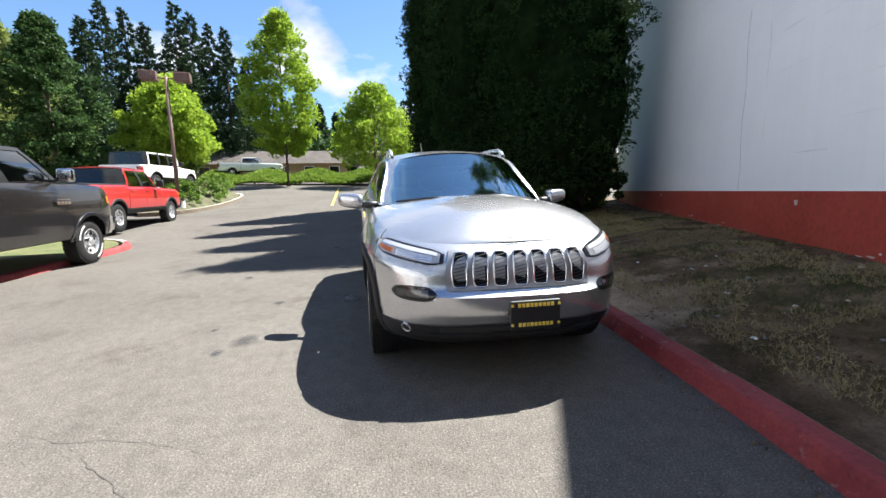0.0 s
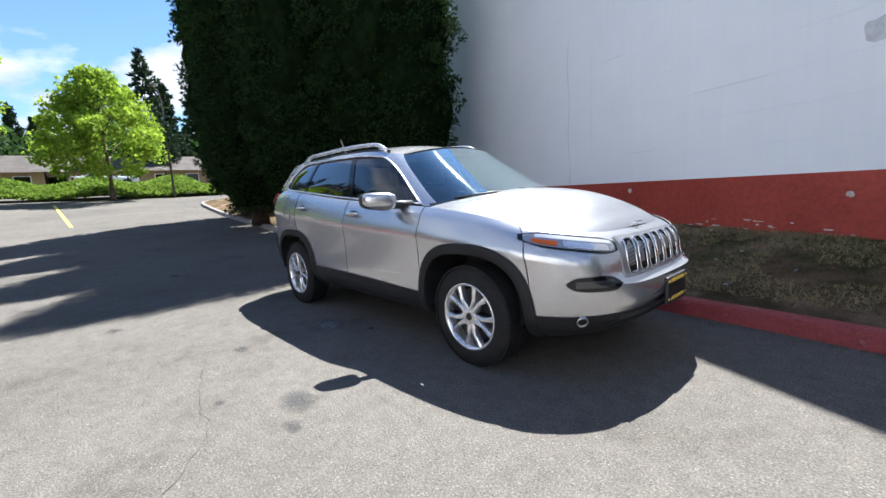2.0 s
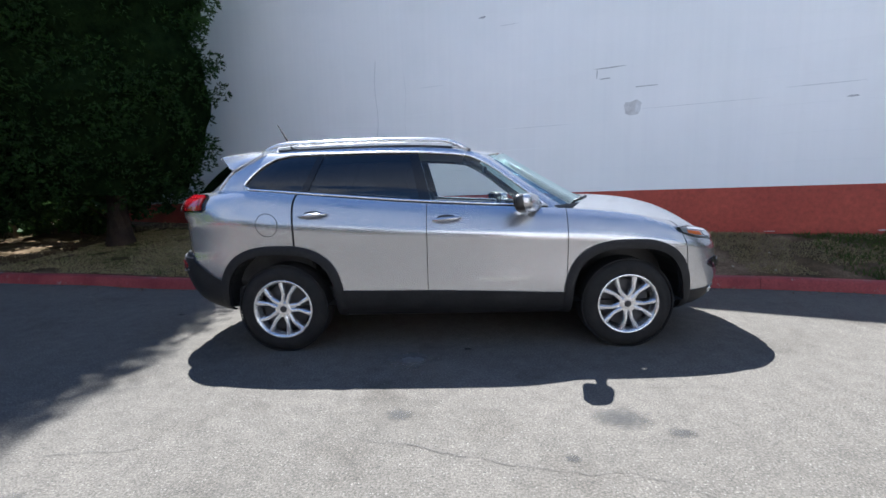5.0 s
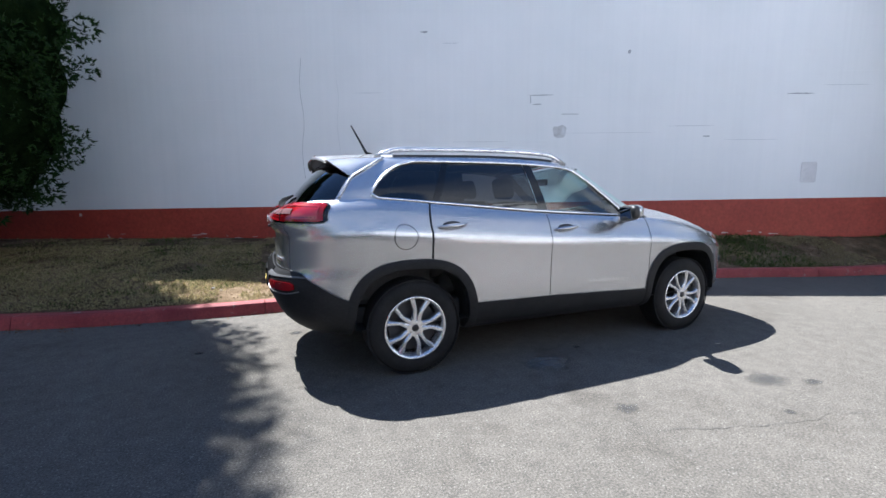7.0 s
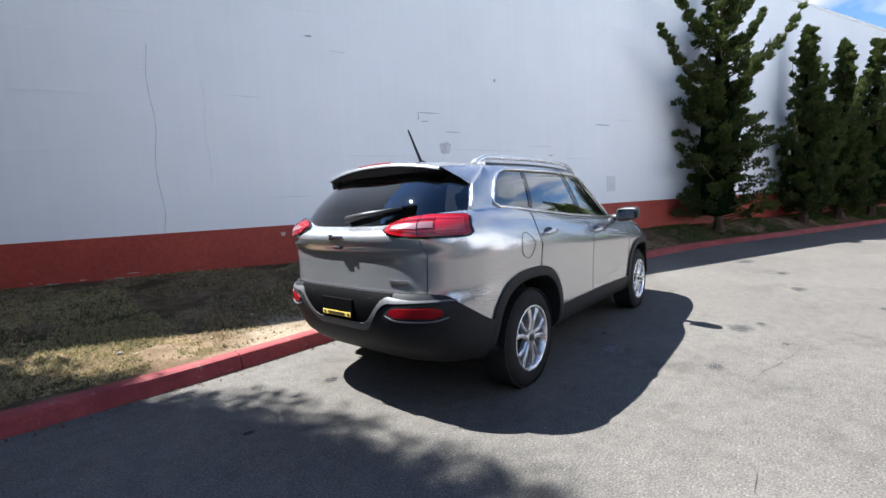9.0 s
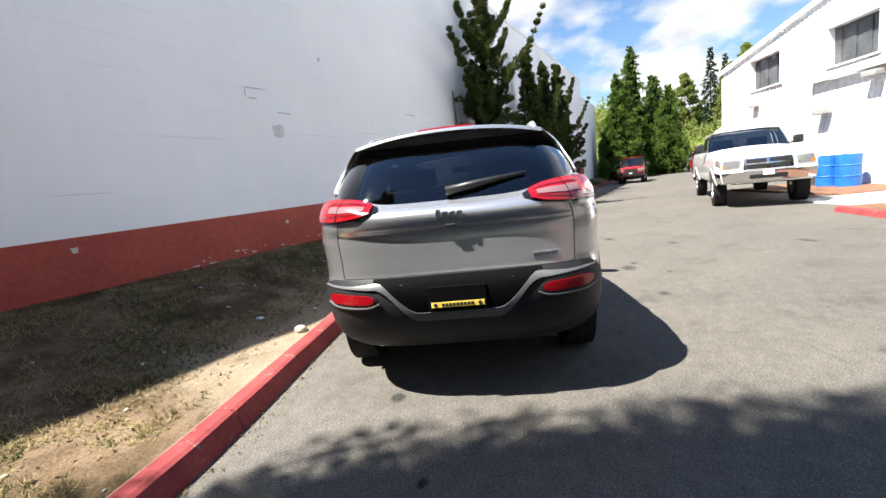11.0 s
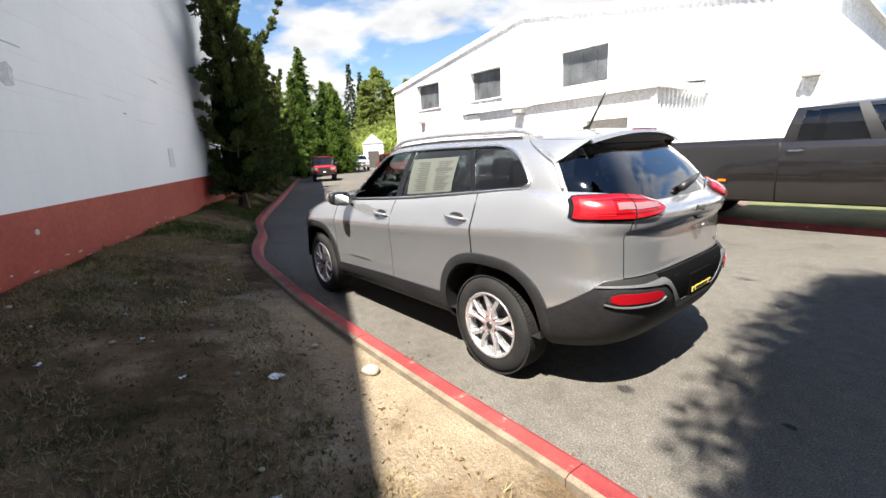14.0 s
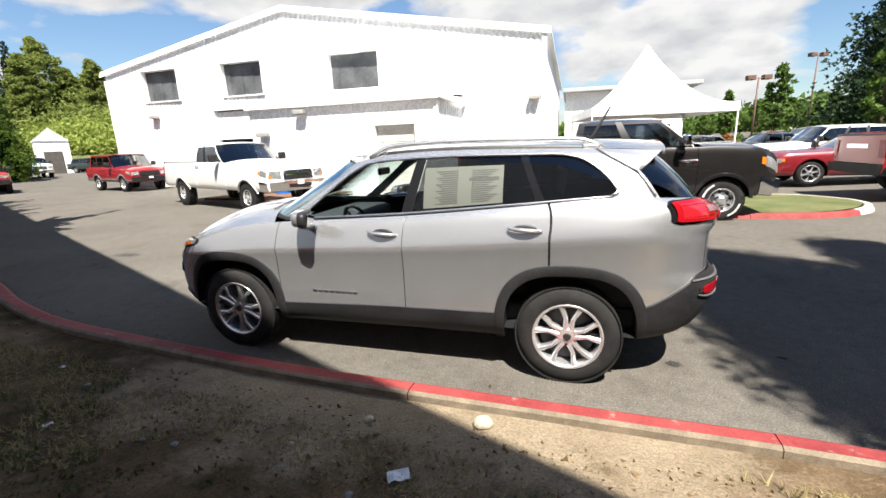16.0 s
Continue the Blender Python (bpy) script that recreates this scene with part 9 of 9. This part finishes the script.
# ---- marks on the wall ----
def wall_patch(name, x, z, w, h, mat, label, category="mark", ragged=0.0, off=0.004, seed=0, kind="structure"):
    """A thin irregular patch on the wall's face, w along the wall."""
    rng = random.Random(seed)
    n = 14
    vs = []
    for k in range(n):
        a = 2 * math.pi * k / n
        c, s_ = math.cos(a), math.sin(a)
        e = 0.5 if ragged == 0 else 1
        u = 0.5 * w * math.copysign(abs(c) ** (0.25 if ragged == 0 else 0.6), c) * (1 + rng.uniform(-ragged, ragged))
        v = 0.5 * h * math.copysign(abs(s_) ** (0.25 if ragged == 0 else 0.6), s_) * (1 + rng.uniform(-ragged, ragged))
        p = wall_at(x + u * WALL_DIR.x, z + v, off)
        vs.append(p)
    bm = bmesh.new()
    f = bm.faces.new([bm.verts.new(p) for p in vs])
    bm.normal_update()
    r = bmesh.ops.extrude_face_region(bm, geom=[f])
    for g in r["geom"]:
        if isinstance(g, bmesh.types.BMVert):
            g.co += WALL_IN * (off - 0.0015)
    bmesh.ops.recalc_face_normals(bm, faces=bm.faces)
    return tagged(part(name, bm, mat), label, category, kind=kind)


SCUFF = mottled("grey_scuff", (0.60, 0.61, 0.63), (0.70, 0.71, 0.73), 14, 0.85, None)
PATCH = mottled("bare_plaster", (0.50, 0.50, 0.51), (0.62, 0.62, 0.63), 9, 0.9, 60, 0.5)
DARK_SCUFF = mottled("dark_scuff", (0.30, 0.31, 0.33), (0.52, 0.53, 0.55), 22, 0.9, None)
wall_patch("plaster_patch", 3.03, 2.53, 0.26, 0.24, PATCH, "bare plaster patch where paint has come off", ragged=0.22, seed=1)
wall_patch("plaster_hole", 3.10, 2.52, 0.07, 0.16, SCUFF, "darker hole in the plaster patch", ragged=0.3, off=0.006, seed=2)
wall_patch("wall_plate", 7.45, 1.72, 0.30, 0.40, mottled("faded_plate", (0.66, 0.65, 0.66), (0.72, 0.71, 0.72), 6, 0.7, None), "faded pale plate fixed to the wall", "plate", off=0.012)
for k, (x, z, w, h) in enumerate(((2.68, 3.22, 0.42, 0.018), (2.62, 3.05, 0.16, 0.02), (3.2, 2.86, 0.28, 0.016), (5.3, 2.62, 0.75, 0.014), (5.62, 2.42, 0.12, 0.02), (0.62, 4.41, 0.12, 0.03), (1.1, 4.2, 0.28, 0.012), (4.2, 4.0, 0.05, 0.08), (2.5, 3.14, 0.02, 0.14), (3.9, 2.5, 1.6, 0.008),
                                 (1.6, 2.35, 1.1, 0.008), (7.2, 3.2, 0.55, 0.02), (8.0, 3.35, 0.9, 0.012), (6.4, 2.35, 0.9, 0.008), (-0.4, 3.3, 0.5, 0.010), (0.2, 1.62, 0.6, 0.010), (9.5, 2.9, 0.5, 0.012))):
    wall_patch("wall_scuff", x, z, w, h, DARK_SCUFF if h > 0.015 else SCUFF, "grey scrape in the white paint", ragged=0.35, seed=20 + k)
# settlement crack
bm = bmesh.new()
rng0 = random.Random(4)
pts = [wall_at(-1.60 + 0.03 * math.sin(k * 0.7) + rng0.uniform(-0.006, 0.006), 1.12 + 0.15 * k, 0.001) for k in range(20)]
tube(bm, pts, 0.0035, 4)
tagged(part("wall_crack", bm, DARK_SCUFF), "thin upright crack in the white wall", "crack", kind="structure")
bm = bmesh.new()
pts = [wall_at(-0.95 + 0.02 * math.sin(k * 0.9), 1.9 + 0.15 * k, 0.001) for k in range(12)]
tube(bm, pts, 0.003, 4)
tagged(part("wall_crack", bm, SCUFF), "thin upright crack in the white wall", "crack", kind="structure")
# block courses that show faintly through the paint
for k in range(16):
    z = 1.55 + 0.41 * k
    bm = bmesh.new()
    a, b = wall_at(-12.4, z, 0.0012), wall_at(29.0, z, 0.0012)
    tube(bm, [a, a.lerp(b, 0.5), b], 0.0022, 4)
    tagged(part("wall_course", bm, WALL_WHITE), "painted-over joint between block courses", "joint", kind="structure")
# peeling paint along the wall's foot
FLAKE = mottled("peeled_paint", (0.42, 0.37, 0.33), (0.60, 0.56, 0.52), 18, 0.9, 60, 0.5)
rng0 = random.Random(9)
for k in range(46):
    x = rng0.choice((-3.3, -2.4, -1.5, 0.9, 1.8, 2.4, 3.3, -5.5, 4.6, 6.5)) + rng0.uniform(-0.5, 0.5)
    wall_patch("paint_flake", x, 0.50 + rng0.uniform(-0.05, 0.09), rng0.uniform(0.03, 0.14), rng0.uniform(0.008, 0.024), FLAKE, "flaked paint at the foot of the wall", ragged=0.4, off=0.007, seed=100 + k)
for x, z in ((-5.9, 0.95), (0.0, 0.98), (2.9, 0.92)):
    wall_patch("paint_flake", x, z, 0.07, 0.06, FLAKE, "chip in the red paint", ragged=0.4, off=0.007, seed=int(50 + x * 7))

# ---- spots on the asphalt ----
def ground_spot(name, x, y, rx, ry, mat, label, seed, z=0.004):
    rng = random.Random(seed)
    vs = [(x, y, gz(x) + z)]
    n = 22
    for k in range(n):
        a = 2 * math.pi * k / n
        r = 1 + 0.22 * math.sin(3 * a + seed) + rng.uniform(-0.14, 0.14)
        vs.append((x + rx * r * math.cos(a), y + ry * r * math.sin(a), gz(x) + z))
    fs = [(0, 1 + k, 1 + (k + 1) % n) for k in range(n)]
    return tagged(mesh_part(name, vs, fs, mat), label, "stain", kind="structure")


def stain_mat(name, color, amount, grain=9.0):
    """A stain that thins out towards its rim, over whatever lies beneath it."""
    m = mottled(name, color, tuple(c * 1.3 for c in color), 12, 0.85, 95, 0.5, 0.005)
    n, link, b = nodes_of(m)
    co = n.new("ShaderNodeTexCoord")
    mp = n.new("ShaderNodeMapping")
    mp.inputs["Location"].default_value = (-0.5, -0.5, 0)
    link(co.outputs["Generated"], mp.inputs[0])
    ln = n.new("ShaderNodeVectorMath")
    ln.operation = "LENGTH"
    flat = n.new("ShaderNodeVectorMath")
    flat.operation = "MULTIPLY"
    flat.inputs[1].default_value = (1, 1, 0)
    link(mp.outputs[0], flat.inputs[0])
    link(flat.outputs[0], ln.inputs[0])
    t = noise_tex(m, grain, 5)
    add = n.new("ShaderNodeMath")
    add.operation = "MULTIPLY_ADD"
    add.inputs[1].default_value = 0.5
    link(t.outputs["Fac"], add.inputs[0])
    link(ln.outputs["Value"], add.inputs[2])
    fade = ramp(m, add.outputs[0], [(0.36, (amount, amount, amount)), (0.68, (0, 0, 0))])
    tr = n.new("ShaderNodeBsdfTransparent")
    mx = n.new("ShaderNodeMixShader")
    link(fade, mx.inputs["Fac"])
    link(tr.outputs[0], mx.inputs[1])
    link(b.outputs[0], mx.inputs[2])
    link(mx.outputs[0], n["Material Output"].inputs["Surface"])
    return m


OIL = stain_mat("oil_stain", (0.022, 0.021, 0.020), 0.9, 30)
FAINT = stain_mat("faint_stain", (0.045, 0.044, 0.043), 0.55, 12)
PALE = stain_mat("pale_patch", (0.14, 0.135, 0.128), 0.75, 9)
ground_spot("pale_patch", -0.35, -1.10, 0.24, 0.17, PALE, "pale worn patch in the asphalt", 1)
for k, (x, y, rx, ry, mt) in enumerate(((0.93, -1.95, 0.20, 0.14, FAINT), (-0.32, -1.87, 0.10, 0.09, FAINT), (-2.12, 0.46, 0.075, 0.06, OIL), (1.15, -2.1, 0.09, 0.06, FAINT), (0.55, -2.3, 0.05, 0.04, FAINT), (3.3, -2.4, 0.22, 0.12, FAINT), (2.4, -3.1, 0.12, 0.08, FAINT), (-2.9, 0.2, 0.05, 0.035, OIL), (5.9, -1.6, 0.35, 0.2, FAINT), (4.6, -2.2, 0.25, 0.12, FAINT), (0.1, -0.9, 0.04, 0.03, OIL), (-1.9, -2.6, 0.13, 0.09, FAINT), (1.7, -4.6, 0.2, 0.1, FAINT), (-4.8, -1.5, 0.16, 0.1, FAINT))):
    ground_spot("asphalt_stain", x, y, rx, ry, mt, "dark oil stain on the asphalt" if mt is OIL else "faint dark stain on the asphalt", 5 + k)

CRACK = mottled("crack_shadow", (0.052, 0.049, 0.045), (0.075, 0.071, 0.064), 30, 0.95, None)


def ground_crack(x, y, heading, length, seed):
    """A fine wandering crack, as a flat ribbon a few millimetres wide."""
    rng = random.Random(seed)
    vs, fs = [], []
    p, a = Vector((x, y)), heading
    n = int(length / 0.05)
    for k in range(n + 1):
        w = 0.0019 * rng.uniform(0.3, 1.2) * min(1, 6 * k / n, 6 * (n - k) / n)
        q = Vector((-math.sin(a), math.cos(a))) * w
        vs += [(p.x + q.x, p.y + q.y, gz(p.x) + 0.004), (p.x - q.x, p.y - q.y, gz(p.x) + 0.004)]
        a = heading + 0.6 * noise.noise(Vector((k * 0.21, seed, 0))) + rng.uniform(-0.35, 0.35)
        p = p + Vector((math.cos(a), math.sin(a))) * 0.05
    for k in range(n):
        fs.append((2 * k, 2 * k + 1, 2 * k + 3, 2 * k + 2))
    tagged(mesh_part("asphalt_crack", vs, fs, CRACK), "fine crack in the worn asphalt", "crack", kind="structure")


for k, (x, y, h, ln) in enumerate(((-0.6, -2.1, -0.25, 1.9), (0.9, -2.45, -0.5, 1.1), (2.6, -1.6, -1.9, 1.4), (3.6, -1.2, -2.4, 2.0), (-3.4, -2.6, 0.3, 2.2), (-2.9, 0.5, -1.2, 1.6), (1.6, -3.2, 0.2, 1.5), (4.8, -2.6, 2.6, 2.2))):
    ground_crack(x, y, h, ln, 40 + k)

# ---- litter and stones on the lawn ----
def lawn_at(x, y):
    y0, y1 = kerb_y(x) + LAWN_BACK, wall_y(x)
    return lawn_z(x, max(0, min(1, (y - y0) / (y1 - y0))))


def stone(x, y, r, mat, label, seed, z=None):
    bm = bmesh.new()
    bmesh.ops.create_icosphere(bm, subdivisions=2, radius=r)
    for v in bm.verts:
        v.co *= 1 + 0.28 * noise.noise(v.co / r * 0.9 + Vector((seed, 0, 0)))
        v.co.z *= 0.62
    bm.transform(Matrix.Translation((x, y, (lawn_at(x, y) if z is None else z) + r * 0.35)) @ Matrix.Rotation(seed, 4, "Z"))
    return tagged(part("stone", bm, mat, smooth=True), label, "stone")


STONE = mottled("pale_stone", (0.36, 0.31, 0.23), (0.46, 0.41, 0.31), 9, 0.9, 60, 0.6)
GREYSTONE = mottled("grey_stone", (0.16, 0.155, 0.15), (0.24, 0.23, 0.22), 12, 0.9, 60, 0.6)
stone(-0.90, 1.60, 0.062, STONE, "pale fist-sized stone on the bare earth", 1)
stone(-0.25, 1.72, 0.03, STONE, "small pale stone on the bare earth", 2)
rng0 = random.Random(12)
for k in range(34):
    x = rng0.uniform(-3.2, 4.5)
    y = kerb_y(x) + rng0.uniform(0.25, 2.4)
    stone(x, y, rng0.uniform(0.010, 0.026), rng0.choice((STONE, GREYSTONE)), "small pebble lying on the bare earth", 10 + k)
# crumpled paper
bm = bmesh.new()
bmesh.ops.create_grid(bm, x_segments=7, y_segments=5, size=0.5)
for v in bm.verts:
    v.co.x *= 0.105
    v.co.y *= 0.075
    v.co.z = 0.022 * noise.noise(v.co * 22) + 0.018
bm.transform(Matrix.Translation((-0.61, 2.14, lawn_at(-0.61, 2.14))) @ Matrix.Rotation(0.5, 4, "Z"))
tagged(part("paper_scrap", bm, principled("litter_paper", (0.62, 0.64, 0.68), 0.7)), "crumpled white paper scrap on the dry lawn", "litter")
for k, (x, y) in enumerate(((0.45, 2.75), (1.35, 2.35), (-0.35, 2.62), (2.2, 1.75), (-1.7, 2.5), (0.2, 3.3))):
    bm = bmesh.new()
    bmesh.ops.create_grid(bm, x_segments=3, y_segments=3, size=0.5)
    for v in bm.verts:
        v.co.x *= 0.045
        v.co.y *= 0.03
        v.co.z = 0.012 * noise.noise(v.co * 60 + Vector((k, 0, 0))) + 0.014
    bm.transform(Matrix.Translation((x, y, lawn_at(x, y))) @ Matrix.Rotation(k * 1.1, 4, "Z"))
    tagged(part("paper_scrap", bm, bpy.data.materials["litter_paper"]), "small scrap of white litter on the lawn", "litter")

# dry grass, dead leaves and green tufts
DRY = leaf_mat("dry_grass", (0.20, 0.160, 0.080), (0.40, 0.33, 0.18), 0.3, 0.8)
GREEN_GRASS = leaf_mat("green_grass", (0.035, 0.055, 0.012), (0.10, 0.14, 0.035), 0.3, 0.7)
STRAW = leaf_mat("straw_grass", (0.26, 0.215, 0.095), (0.50, 0.42, 0.22), 0.3, 0.8)
DEAD = leaf_mat("dead_leaves", (0.045, 0.028, 0.014), (0.20, 0.125, 0.060), 0.1, 0.8)


def lawn_scatter(n, seed, x0, x1, f0, f1, size, mat, label, name, up, thin, per, thresh, nscale, spread):
    rng = np.random.default_rng(seed)
    P = []
    while len(P) < n:
        x = rng.uniform(x0, x1)
        f = rng.uniform(f0, f1)
        y0, y1 = kerb_y(x) + LAWN_BACK + 0.02, (wall_y(x) if x > -12.6 else wall_y(-12.6) - 0.33 * (-12.6 - x)) - 0.03
        y = y0 + (y1 - y0) * f
        if noise.noise(Vector((x * nscale, y * nscale, seed))) + 0.25 * noise.noise(Vector((x * 4, y * 4, seed))) < thresh:
            continue
        P.append((x, y, lawn_z(x, f) + 0.004))
    P = np.array(P)
    V, F = blades(rng, P, np.tile([0, 0, up], (n, 1)), size * rng.uniform(0.6, 1.4, n), per, spread, thin)
    V[:, 2] = np.maximum(V[:, 2], np.repeat(P[:, 2], 3 * per) - 0.002)
    return tagged(np_mesh(name, V, F, mat), label, "grass", kind="stuff")


lawn_scatter(24000, 3, -6.0, 7.5, 0.12, 1.0, 0.040, DRY, "sparse dry yellow grass on the lawn", "dry_grass", 0.8, 0.06, 4, -0.06, 1.3, 0.8)
lawn_scatter(7000, 7, -7.0, 9.0, 0.15, 1.0, 0.036, GREEN_GRASS, "patches of short green grass on the lawn", "green_grass", 1.0, 0.06, 4, 0.16, 0.9, 0.7)
lawn_scatter(7000, 5, -6.0, 8.0, 0.05, 1.0, 0.024, DEAD, "dead leaves and bark bits strewn over the lawn", "dead_leaves", 0.12, 0.35, 1, 0.0, 0.8, 0.9)
lawn_scatter(24000, 21, -7.5, -2.45, 0.04, 0.75, 0.034, STRAW, "short straw-coloured grass in the sun by the kerb", "dry_grass", 0.7, 0.07, 4, -0.35, 1.6, 0.9)
lawn_scatter(3000, 22, -7.5, -2.6, 0.06, 0.75, 0.036, GREEN_GRASS, "green tufts among the straw", "green_grass", 0.9, 0.07, 4, 0.05, 2.6, 0.7)
lawn_scatter(500, 9, -3.8, -1.9, 0.05, 0.45, 0.055, DRY, "clumps of straw-coloured grass by the kerb", "dry_grass", 1.0, 0.06, 5, 0.22, 2.2, 0.7)
lawn_scatter(14000, 15, 4.0, 30.0, 0.0, 1.0, 0.07, GREEN_GRASS, "short green grass along the wall", "green_grass", 1.0, 0.06, 4, -0.1, 0.6, 0.6)
lawn_scatter(4000, 16, -24.0, -6.0, 0.0, 1.0, 0.06, DRY, "dry grass under the evergreens", "dry_grass", 1.0, 0.06, 4, 0.0, 0.6, 0.6)
# grit and leaf bits along the kerb's foot
rng = np.random.default_rng(77)
xs = rng.uniform(-6, 9, 1500)
P = np.array([(x, kerb_y(x) - abs(rng.normal(0, 0.10)) - 0.01, gz(x) + 0.005) for x in xs])
V, F = blades(rng, P, np.tile([0, 0, 0.05], (1500, 1)), rng.uniform(0.008, 0.022, 1500), 1, 1.0, 0.4)
V[:, 2] = np.maximum(V[:, 2], 0.003)
tagged(np_mesh("gutter_litter", V, F, DEAD), "grit and leaf bits along the kerb", "litter", kind="stuff")
